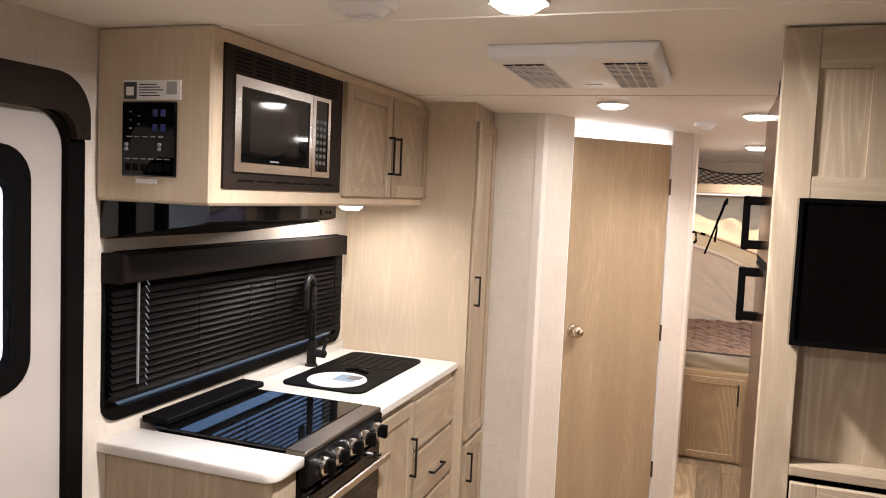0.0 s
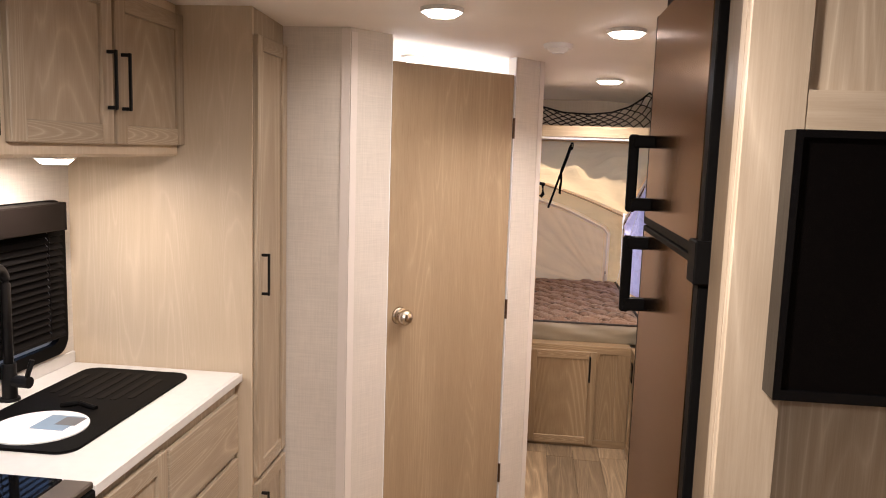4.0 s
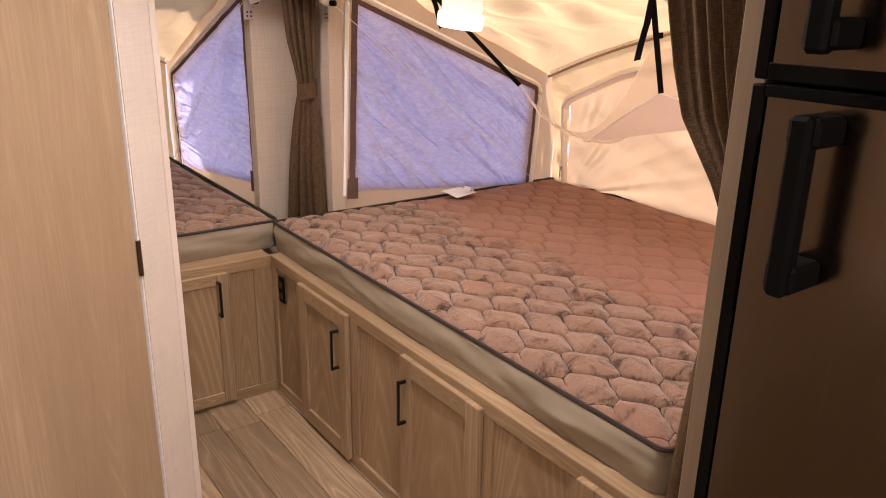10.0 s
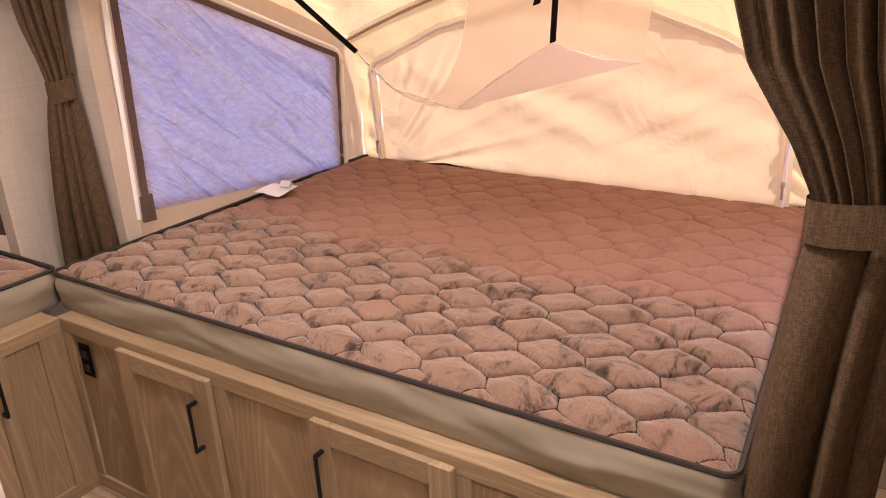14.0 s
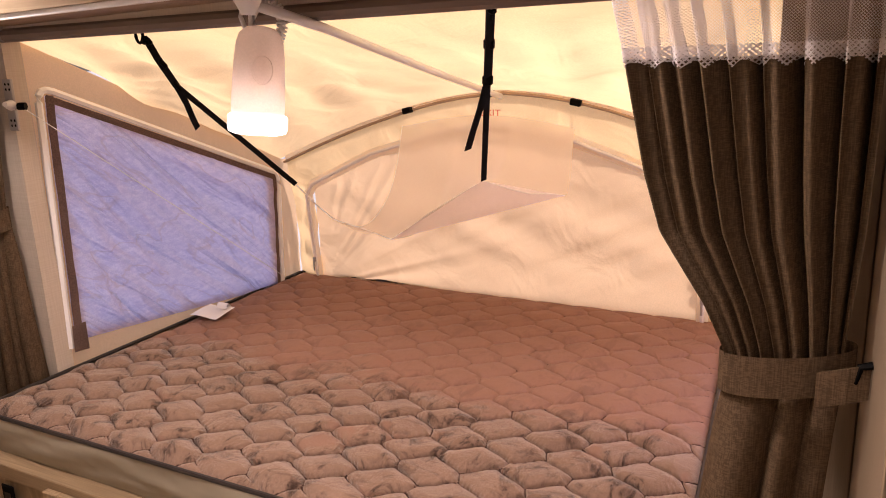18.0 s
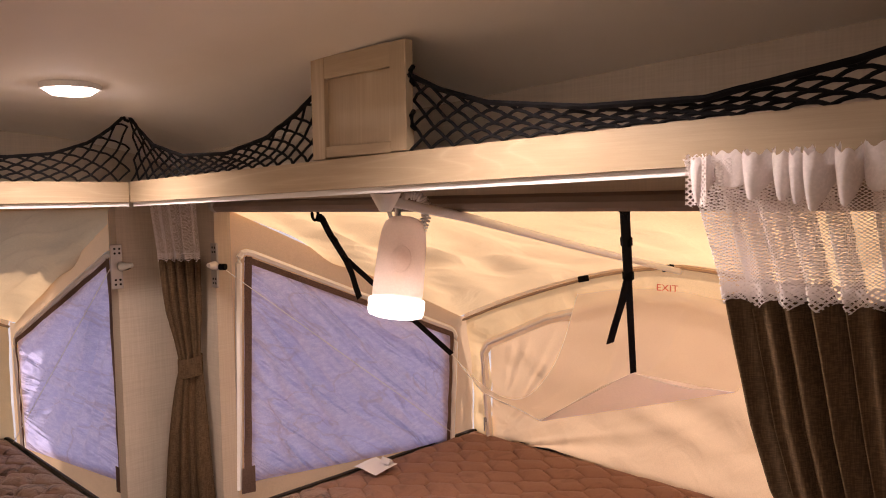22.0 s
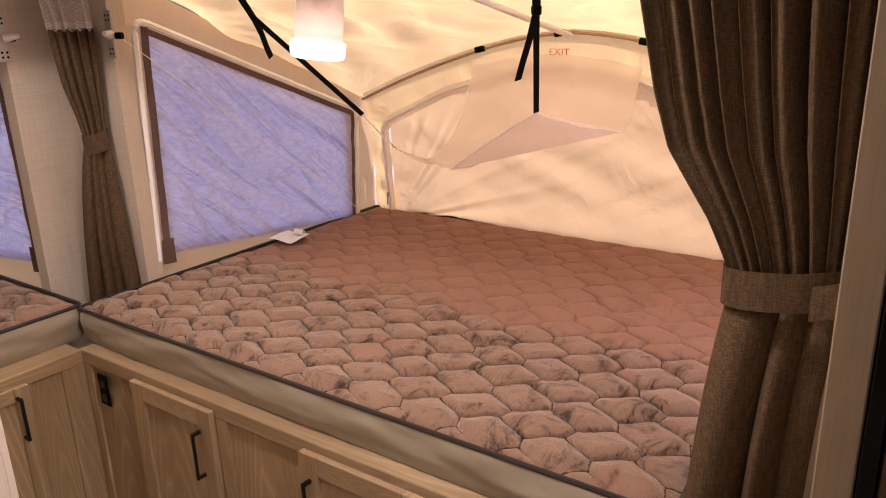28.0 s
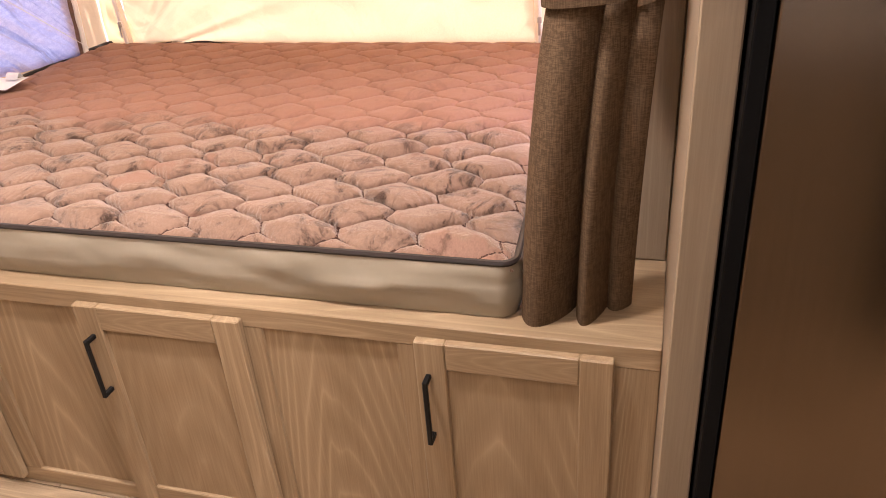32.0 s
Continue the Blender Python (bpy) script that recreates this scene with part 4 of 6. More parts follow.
        for i in range(4):
            p1 = Vector(quad[i])
            if i in (0, 1):
                edge.append(p1)
                continue
            a = p1 + (Vector(quad[i - 1]) - p1).normalized() * 0.05
            b = p1 + (Vector(quad[(i + 1) % 4]) - p1).normalized() * 0.05
            for t in (0, 0.25, 0.5, 0.75, 1):
                edge.append((a.lerp(p1, t)).lerp(p1.lerp(b, t), t))
        path = edge[1:] + [edge[0]]
        mid = sum((Vector(q) for q in quad), Vector((0, 0))) / 4
        part("zip_tape", tube(bmesh.new(), [M @ at(p.x + (p.x - mid.x) * 0.045, p.y + (p.y - mid.y) * 0.06, 0.02) for p in path], 0.0115, 6), net_tape, win, "white zip tape")

        def strip(a, b, w):
            a, b = Vector(a), Vector(b)
            n = Vector((-(b - a).y, (b - a).x)).normalized()
            if n.dot(mid - a) < 0:
                n = -n
            return lambda u, v: M @ at(*(a.lerp(b, u) + n * w * (v - 0.15)), 0.026 + 0.004 * noise.noise((u * 9, v, a.x)))

        for a, b, w in ((quad[0], quad[3], 0.028), (quad[3], quad[2], 0.022), (quad[2], quad[1], 0.02)):
            part("binding", grid(bmesh.new(), 24, 2, strip(a, b, w)), binding, win, "brown binding strip", True)
        tab = [(quad[0][0] - 0.02, quad[0][1] - 0.03), (quad[0][0] + 0.035, quad[0][1] - 0.035), (quad[0][0] + 0.035, quad[0][1] + 0.06), (quad[0][0] - 0.015, quad[0][1] + 0.06)]
        bm = bmesh.new()
        grid(bm, 3, 3, lambda u, v: M @ at(*(Vector(tab[0]).lerp(Vector(tab[1]), u).lerp(Vector(tab[3]).lerp(Vector(tab[2]), u), v)), 0.034))
        part("corner_tab", bm, binding, win, "brown corner tab")
    part("bow_pole", tube(bmesh.new(), [M @ (bow_at(k / 40) - Vector((0.019, 0, 0.010))) for k in range(41)], 0.0058, 8), bow_mat, th, "grey bow pole")
    part("seam_sleeve", tube(bmesh.new(), [M @ (bow_at(k / 40) + Vector((0.004, 0, 0.004))) for k in range(41)], 0.015, 8), zip_border, th, "canvas seam over the bow")
    for v in (0.30, 0.475, 0.64):
        p = bow_at(v)
        part("clip", boxes(((-0.012, -0.02, -0.012), (0.012, 0.02, 0.012)), bev=0.003, M=M @ Matrix.Translation(p - Vector((0.03, 0, 0.008))) @ Matrix.Rotation(radians(12 if v < 0.5 else -12), 4, 'X')), black_pl, th, "black plastic clip")
    def front(y, z, off):
        """A point just inside the end wall."""
        top = bow_at(min(1, max(0, y / W)))
        k = (top.z - z) / (top.z - zb)
        return M @ Vector((top.x + (X1 - 0.02 - top.x) * k - 0.010 - off, y, z))

    path = []
    for (y0, z0), (y1, z1) in zip(ez, ez[1:]):
        path += [(y0 + (y1 - y0) * k / 6, z0 + (z1 - z0) * k / 6) for k in range(6)]
    path.append(ez[-1])

    def hem(u, v):
        i = round(u * (len(path) - 1))
        (ya, za), (yb, zb2) = path[max(0, i - 1)], path[min(len(path) - 1, i + 1)]
        d = Vector((yb - ya, zb2 - za)).normalized()
        return front(path[i][0] - d.y * 0.042 * (v - 0.5), path[i][1] + d.x * 0.042 * (v - 0.5), 0.016 + 0.003 * math.sin(math.pi * v))

    part("window_hem", grid(bmesh.new(), len(path) - 1, 3, hem), zip_border, th, "pale canvas hem round the end window", True)
    part("end_zip", tube(bmesh.new(), [front(y, z, 0.025) for y, z in path], 0.0075, 6), net_tape, th, "white zip round the end window")

    for y, z in ((0.105, 0.80), (1.78, 0.80)):
        q = front(y, z, 0.036)
        pl = part("zip_slider", boxes(((-0.006, -0.007, -0.010), (0.004, 0.007, 0.010)), bev=0.002, M=Matrix.Translation(q)), zinc, th, "metal zip slider")
        part("zip_pull", boxes(((-0.008, -0.004, -0.050), (-0.005, 0.004, -0.008)), bev=0.001, M=Matrix.Translation(q)), zinc, pl)

    def endwin(u, v):
        y = 0.110 + 1.666 * u
        zs = [q[1] for q in ez[2:9]]
        ys = [q[0] for q in ez[2:9]]
        zt = float(np.interp(y, ys, zs))
        z = 0.66 + (zt - 0.66) * v
        r = math.hypot(y - 0.1, z - 0.66)
        ridge = 1 - 2 * abs(noise.noise((math.atan2(z - 0.66, y - 0.1) * 9, r * 0.6, 29)))
        pull = 0.03 * ridge * math.exp(-r / 0.5) * min(1, r / 0.15) * min(1, 6 * (1 - v), 8 * u)
        return M @ Vector((1.59 + pull - 0.03 * (z - zb) + math.sin(math.pi * v) * (0.010 * noise.noise(((y * 0.35 + z) * 9, y * 1.2, 3)) + 0.008 * noise.noise(((z - y * 0.5) * 15, y * 2, 13))), y, z))

    part("end_window", grid(bmesh.new(), 110, 60, endwin), tent_pale, th, "pale zipped end window", True)
    return th


TA = Matrix(((1, 0, 0, 0), (0, -1, 0, 0.06), (0, 0, 1, 0), (0, 0, 0, 1)))
tent("tan canvas pop-out tent over the side bed with blue-grey windows", TA, 2.05)
TB = Matrix(((0, -1, 0, 0.09), (1, 0, 0, 0.0), (0, 0, 1, 0), (0, 0, 0, 1)))
tent("tan canvas pop-out tent over the end bed with blue-grey windows", TB, 2.05)

# ---- shelf round the bed end ----
def fascia_z(y):
    return 1.852 - 0.021 * (y - 0.03)


def sloped(bm, x0, x1, y0, y1, lo, hi):
    """A beam along y whose height follows the shelf's slope."""
    vs = []
    for y in (y0, y1):
        for x, dz in ((x0, lo), (x1, lo), (x1, hi), (x0, hi)):
            vs.append(bm.verts.new((x, y, fascia_z(y) + dz)))
    for f in ((0, 1, 2, 3), (7, 6, 5, 4), (0, 4, 5, 1), (1, 5, 6, 2), (2, 6, 7, 3), (3, 7, 4, 0)):
        bm.faces.new([vs[k] for k in f])
    bmesh.ops.recalc_face_normals(bm, faces=bm.faces)
    return bm


side_shelf = thing("overhead_shelf", (0.18, -1.0, 1.8), "limed oak overhead shelf along the side bed with a front board", "shelf")
part("front_board", sloped(bmesh.new(), 0.022, 0.040, -2.168, 0.022, -0.062, 0.0), shelf_wood, side_shelf)
part("board", sloped(bmesh.new(), 0.040, 0.33, -2.168, 0.022, -0.055, -0.04), ash_y, side_shelf)
part("curtain_track", sloped(bmesh.new(), 0.030, 0.044, -2.12, 0.02, -0.074, -0.0625), white_pl, side_shelf, "white curtain track")
end_shelf = thing("overhead_shelf", (-0.27, 0.18, 1.8), "limed oak overhead shelf along the end bed with a front board", "shelf")
part("front_board", boxes(((CX, 0.022, 1.79), (0.021, 0.040, 1.852)), bev=0.002), shelf_wood_x, end_shelf)
part("board", boxes(((CX, 0.041, 1.797), (0.33, 0.33, 1.812))), ash_x, end_shelf)
part("curtain_track", boxes(((CX, 0.030, 1.778), (0.021, 0.044, 1.789))), white_pl, end_shelf, "white curtain track")
div = thing("shelf_divider", (0.03, -1.05, 1.88), "limed oak framed panel standing on the overhead shelf", "panel")
MD = fr((0.022, -0.905, 0), "-x")
bpart("stile", (0, 0, 1.874), (0.045, 0.02, 2.085), shelf_wood_v, div, MD, 0.001)
bpart("stile", (0.25, 0, 1.880), (0.295, 0.02, 2.085), shelf_wood_v, div, MD, 0.001)
bpart("rail", (0.045, 0.001, 1.878), (0.25, 0.02, 1.90), shelf_wood, div, MD, 0.001)
bpart("rail", (0.045, 0.001, 2.04), (0.25, 0.02, 2.086), shelf_wood, div, MD, 0.001)
bpart("panel", (0.04, 0.010, 1.89), (0.255, 0.018, 2.05), shelf_wood_v, div, MD)
bpart("back_brace", (0.02, 0.02, 1.860), (0.036, 0.26, 2.06), shelf_wood_v, div, MD)

# ---- bathroom door ----
MB = fr((*on_diag(D0, 0.006), 0), "d")
door = tagged(part("door_1", boxes(((0.003, 0, 0.02), (D1 - D0 - 0.003, 0.03, 2.033)), bev=0.002, M=MB), veneer), "closed plain oak-veneer bathroom door with a round knob", "door", kind="structure")
bm = bmesh.new()
kx, kz = 0.062, 1.015
P = lambda x, y, z: MB @ Vector((x, y, z))
cyl(bm, P(kx, 0, kz), P(kx, -0.008, kz), 0.037, 0.033, 24)
cyl(bm, P(kx, -0.008, kz), P(kx, -0.03, kz), 0.011, 0.013, 16)
tmp = bmesh.new()
bmesh.ops.create_uvsphere(tmp, u_segments=24, v_segments=14, radius=0.033)
bmesh.ops.transform(tmp, matrix=MB @ Matrix.Translation((kx, -0.045, kz)) @ Matrix.Diagonal((1, 0.8, 1, 1)), verts=tmp.verts)
merge(bm, tmp)
part("knob", bm, nickel, door, "satin nickel round knob", True)
for z in (0.19, 0.98, 1.80):
    part("hinge", cyl(bmesh.new(), P(D1 - D0 + 0.001, -0.004, z - 0.045), P(D1 - D0 + 0.001, -0.004, z + 0.045), 0.006), mat("bronze_hinge", (0.10, 0.06, 0.035), 0.4, 0.8), door, "bronze hinge")

# kitchen fronts: the same limed ash, with cool daylight put into paler, greyer colours
DAYLIT_LO, DAYLIT_HI = (0.265, 0.200, 0.130), (0.50, 0.412, 0.300)
ash_v = wood("daylit_ash_upright", DAYLIT_LO, DAYLIT_HI, 2, pores=0.5)
ash_x = wood("daylit_ash_along_x", DAYLIT_LO, DAYLIT_HI, 0, pores=0.5)
ash_y = wood("daylit_ash_along_y", DAYLIT_LO, DAYLIT_HI, 1, pores=0.5)
rail_x = wood("daylit_ash_rail_x", DAYLIT_LO, DAYLIT_HI, 0, pores=0.5, lines=0.32, arch=(9.0, 26.0))
rail_y = wood("daylit_ash_rail_y", DAYLIT_LO, DAYLIT_HI, 1, pores=0.5, lines=0.32, arch=(9.0, 26.0))
panel_v = wood("daylit_ash_panel", DAYLIT_LO, DAYLIT_HI, 2, pores=0.5, lines=0.17, arch=(6.0, 34.0))

# ---- pantry ----
pantry = thing("pantry_cabinet", (-1.88, -1.65, 0), "tall limed oak pantry cabinet with two framed doors", "cabinet")
bpart("side_panel", (WX, -1.815, 0), (-1.56, -1.797, 2.158), veneer_pale, pantry)
bpart("face_frame", (-1.578, -1.797, 0), (-1.561, -1.491, 2.158), ash_v, pantry)
MP = fr((-1.56, -1.815, 0), "+x")
d = shaker(pantry, MP, "+x", 0.008, 0.315, 0.50, 2.06, rail=0.05)
pull(d, MP @ Matrix.Translation((0, -0.02, 0)), 0.042, 1.24, 0.15)
d = shaker(pantry, MP, "+x", 0.008, 0.315, 0.05, 0.475, rail=0.05)
pull(d, MP @ Matrix.Translation((0, -0.02, 0)), 0.042, 0.36, 0.15)

# ---- kitchen ----
upper = thing("wall_cabinet", (-2.0, -2.6, 1.645), "limed oak wall cabinet with two framed doors and a microwave bay", "cabinet")
bm = boxes(((WX, -3.49, 1.645), (-1.82, -1.82, 2.154)), bev=0.008)
part("body", bm, veneer_pale, upper)
MU = fr((-1.82, -3.49, 0), "+x")
d = shaker(upper, MU, "+x", 0.80, 1.235, 1.682, 2.115)
pull(d, MU @ Matrix.Translation((0, -0.02, 0)), 1.205, 1.86, 0.165)
d = shaker(upper, MU, "+x", 1.25, 1.685, 1.682, 2.115)
pull(d, MU @ Matrix.Translation((0, -0.02, 0)), 1.28, 1.86, 0.165)
# control panel on the cabinet's end
MC = fr((-2.208, -3.49, 0), "-y")
cp = thing("control_panel", (-2.0, -3.49, 1.72), "black trailer control panel with rows of switches on the cabinet end", "panel")
part("plate", boxes(((0.083, -0.012, 1.72), (0.275, -0.0005, 1.937)), bev=0.004, M=MC), black_gl, cp)

mw = thing("microwave", (-2.0, -3.04, 1.69), "built-in stainless microwave oven in a black trim frame", "microwave")
T = MU @ Matrix.Translation((0.08, 0, 1.692))
trim = part("trim_frame", plate(bmesh.new(), [(-0.032, 0.004), (0.698, 0.004), (0.698, 0.42), (-0.032, 0.42)], -0.009, 0.0, T, [(0.02, 0.065), (0.59, 0.065), (0.59, 0.32), (0.02, 0.32)]), trim_brown, mw, "black vented trim frame")
for i in range(6):
    for j in range(5):
        x, z = 0.012 + 0.111 * i, 0.349 + 0.0125 * j
        bpart("vent_slot", (x, -0.0095, z), (x + 0.086, -0.0088, z + 0.006), black_pl, trim, T)
    bpart("vent_slot", (0.035 + 0.105 * i, -0.0095, 0.026), (0.035 + 0.105 * i + 0.088, -0.0088, 0.032), black_pl, trim, T)
part("door", plate(bmesh.new(), [(0.005, 0.055), (0.458, 0.055), (0.458, 0.336), (0.005, 0.336)], -0.020, 0.0, T, [(0.036, 0.083), (0.440, 0.083), (0.440, 0.306), (0.036, 0.306)]), steel, mw, "stainless door frame")
dg = bpart("door_glass", (0.035, -0.0165, 0.082), (0.441, -0.006, 0.307), black_gl, mw, T, 0, "black glass")
bpart("window", (0.085, -0.0172, 0.115), (0.37, -0.0164, 0.272), mat("mesh_screen", (0.012, 0.010, 0.009), 0.07), dg, T)
bpart("badge", (0.20, -0.0174, 0.091), (0.25, -0.0164, 0.096), grey_key, dg, T)
part("control_strip", plate(bmesh.new(), [(0.461, 0.055), (0.589, 0.055), (0.589, 0.336), (0.461, 0.336)], -0.020, 0.0, T, [(0.482, 0.075), (0.572, 0.075), (0.572, 0.322), (0.482, 0.322)]), steel, mw, "stainless control strip")
kp = bpart("keypad", (0.481, -0.0165, 0.074), (0.573, -0.006, 0.323), black_gl, mw, T)
key_grey = mat("key_grey", (0.10, 0.10, 0.10), 0.4)
for i in range(3):
    for j in range(7):
        bpart("key", (0.491 + 0.026 * i, -0.0172, 0.10 + 0.024 * j), (0.508 + 0.026 * i, -0.0164, 0.112 + 0.024 * j), key_grey, kp, T)

# counter, range, sink
ctop = thing("countertop", (-1.9, -2.3, 0.86), "white laminate kitchen countertop with rounded front edge", "countertop")
part("slab", boxes(((WX, -2.742, 0.862), (-1.595, -1.822, 0.894)), bev=0.008), counter_mat, ctop)
part("front_edge", boxes(((-1.5955, -2.740, 0.8635), (-1.5915, -1.824, 0.8925)), bev=0.0018), counter_mat, ctop, "white laminate edge strip")
part("backsplash", boxes(((WX, -2.70, 0.8945), (WX + 0.012, -1.824, 0.935)), bev=0.002), counter_mat, ctop, "low white backsplash strip")
ctop2 = thing("countertop", (-1.9, -3.37, 0.86), "narrow white laminate counter end beside the range", "countertop")
cbm = bmesh.new()
quad_prism(cbm, [(WX, -3.305), (WX, -3.475)] + [(-1.64 + 0.045 * math.sin(radians(a)), -3.43 - 0.045 * math.cos(radians(a))) for a in range(0, 91, 10)] + [(-1.595, -3.305)], 0.860, 0.894)
bmesh.ops.bevel(cbm, geom=[e for e in cbm.edges if abs(e.verts[0].co.z - e.verts[1].co.z) < 1e-6], offset=0.006, segments=2, affect='EDGES', profile=0.5)
part("slab", cbm, counter_mat, ctop2, "", True)
base = thing("base_cabinet", (-1.9, -2.28, 0), "limed oak kitchen base cabinet with a door and drawers", "cabinet")
part("body", boxes(((WX, -2.738, 0.0), (-1.62, -1.823, 0.861)), bev=0.001), ash_v, base)
MK = fr((-1.62, -2.742, 0), "+x")
d = shaker(base, MK, "+x", 0.02, 0.375, 0.12, 0.83)
pull(d, MK @ Matrix.Translation((0, -0.02, 0)), 0.345, 0.60, 0.17)
for z0, z1, hz in ((0.61, 0.82, 0), (0.36, 0.585, 0.455), (0.12, 0.335, 0.23)):
    dr = part("drawer", boxes(((0.39, -0.02, z0), (0.90, 0, z1)), bev=0.003, M=MK), ash_y, base)
    if hz:
        pull(dr, MK @ Matrix.Translation((0, -0.02, 0)), 0.66, hz, 0.16, False)
base2 = thing("base_cabinet", (-1.9, -3.37, 0), "narrow limed oak base cabinet beside the range", "cabinet")
part("body", boxes(((WX, -3.44, 0.0), (-1.62, -3.308, 0.861)), bev=0.001), ash_v, base2)

rng = thing("range_cooker", (-1.9, -3.02, 0), "black glass-topped gas range with steel knobs", "cooker")
part("body", boxes(((-2.19, -3.302, 0.0), (-1.61, -2.746, 0.87)), bev=0.003), black_pl, rng)
part("glass_lid", boxes(((-2.16, -3.30, 0.895), (-1.665, -2.748, 0.907)), bev=0.003), black_gl, rng, "black glass lid")
part("front_trim", boxes(((-1.6648, -3.302, 0.888), (-1.59, -2.746, 0.906)), bev=0.004), mat("dark_steel_trim", (0.10, 0.08, 0.065), 0.35, 0.8, vary=0.08), rng, "dark steel front trim")
part("control_panel", boxes(((-1.612, -3.302, 0.79), (-1.585, -2.746, 0.8875)), bev=0.004), black_pl, rng)
for k in range(5):
    y = -3.22 + 0.10 * k
    kb = bmesh.new()
    cyl(kb, (-1.586, y, 0.84), (-1.566, y, 0.84), 0.031, 0.030, 28)
    cyl(kb, (-1.566, y, 0.84), (-1.560, y, 0.84), 0.030, 0.025, 28)
    kn = part("knob", kb, steel, rng, "brushed steel knob with a black grip")
    kb = bmesh.new()
    cyl(kb, (-1.5602, y, 0.84), (-1.554, y, 0.84), 0.0225, 0.021, 24)
    box(kb, (-1.558, y - 0.008, 0.815), (-1.530, y + 0.008, 0.865), 0.005)
    part("grip", kb, black_pl, kn, "black grip")
    part("pointer", boxes(((-1.531, y - 0.002, 0.848), (-1.5285, y + 0.002, 0.866))), steel, kn)
part("oven_door", boxes(((-1.612, -3.295, 0.30), (-1.588, -2.753, 0.775)), bev=0.004), black_gl, rng, "black glass oven door")
part("oven_handle", boxes(((-1.552, -3.285, 0.722), (-1.536, -2.765, 0.752)), ((-1.589, -3.275, 0.727), (-1.551, -3.245, 0.747)), ((-1.589, -2.805, 0.727), (-1.551, -2.775, 0.747)), bev=0.004), steel, rng, "steel bar handle")

hood = thing("range_hood", (-2.0, -3.08, 1.53), "slim glossy black range hood under the wall cabinet", "range hood")
bm = bmesh.new()
hs = [(WX, 1.528), (-1.87, 1.588), (-1.835, 1.598), (-1.835, 1.643), (WX, 1.643)]
ends = [[bm.verts.new((x, y, z)) for x, z in hs] for y in (-3.47, -2.69)]
for k in range(5):
    bm.faces.new((ends[0][k], ends[0][(k + 1) % 5], ends[1][(k + 1) % 5], ends[1][k]))
bm.faces.new(ends[0][::-1])
bm.faces.new(ends[1])
bmesh.ops.recalc_face_normals(bm, faces=bm.faces)
part("body", bm, black_gl, hood)
bm = bmesh.new()
for k, y in enumerate((-3.46, -3.21, -2.96)):
    tmp = bmesh.new()
    q = [tmp.verts.new((x, yy, z)) for x, z, yy in ((WX + 0.01, 1.5285, y), (-1.885, 1.5845, y), (-1.885, 1.5845, y + 0.24), (WX + 0.01, 1.5285, y + 0.24))]
    tmp.faces.new(q)
    r = bmesh.ops.extrude_face_region(tmp, geom=list(tmp.faces))
    for v in [g for g in r["geom"] if isinstance(g, bmesh.types.BMVert)]:
        v.co.z -= 0.003
    bmesh.ops.recalc_face_normals(tmp, faces=tmp.faces)
    part("underside_panel", tmp, slat_mat, hood, "matt black underside panel")
bm.free()
for y in (-2.80, -2.76, -2.73):
    part("switch", cyl(bmesh.new(), (-1.836, y, 1.62), (-1.831, y, 1.62), 0.010 if y == -2.80 else 0.006, n=14), black_mt, hood)

# window with its two blinds
wf = tagged(part("window_1", boxes(((WX - 0.045, -3.455, 0.985), (WX - 0.04, -1.905, 1.455))), tinted), "dark tinted kitchen window", "window", kind="structure")
wf.visible_shadow = False
part("window_frame", plate(bmesh.new(), rounded(1.60, 0.54, 0.06), -0.012, 0.01, fr((WX, -3.462, 0.945), "+x"), [(x + 0.04, z + 0.04) for x, z in rounded(1.52, 0.46, 0.05)]), black_pl, wf, "black window frame")
val = thing("valance", (WX + 0.05, -2.63, 1.39), "padded dark brown valance over the kitchen window", "valance")
part("board", boxes(((WX, -3.460, 1.392), (WX + 0.085, -1.968, 1.482)), bev=0.004), brown_dk, val)
for y in (-3.466, -1.968):
    part("end_cap", boxes(((WX, y, 1.390), (WX + 0.086, y + 0.006, 1.484)), bev=0.002), brown_dk, val)
for y0, y1, zb in ((-3.458, -2.632, 1.03), (-2.630, -1.925, 1.03)):
    bl = thing("window_blind", (WX + 0.03, (y0 + y1) / 2, zb), "closed black slatted blind in front of the kitchen window", "blind", "kitchen blinds")
    for k in range(17):
        z = zb + 0.012 + 0.0225 * k
        M = Matrix.Translation((WX + 0.035, 0, z)) @ Matrix.Rotation(radians(50), 4, 'Y')
        cut = y0 + 0.16 if y0 < -3 else y1 - 0.07
        part("slat", boxes(((-0.0135, y0, -0.0007), (0.0135, cut - 0.0018, 0.0007)), ((-0.0135, cut + 0.0018, -0.0007), (0.0135, y1, 0.0007)), M=M), slat_mat, bl)
    bpart("bottom_rail", (WX + 0.022, y0, zb - 0.012), (WX + 0.048, y1, zb + 0.002), slat_mat, bl, None, 0.003)
    for q in (0.12, 0.5, 0.88):
        y = y0 + (y1 - y0) * q
        bpart("cord", (WX + 0.048, y - 0.0012, zb), (WX + 0.0495, y + 0.0012, 1.395), black_pl, bl)
bpart("wand", (WX + 0.056, -3.37, 1.06), (WX + 0.062, -3.364, 1.39), grey_key, bl)

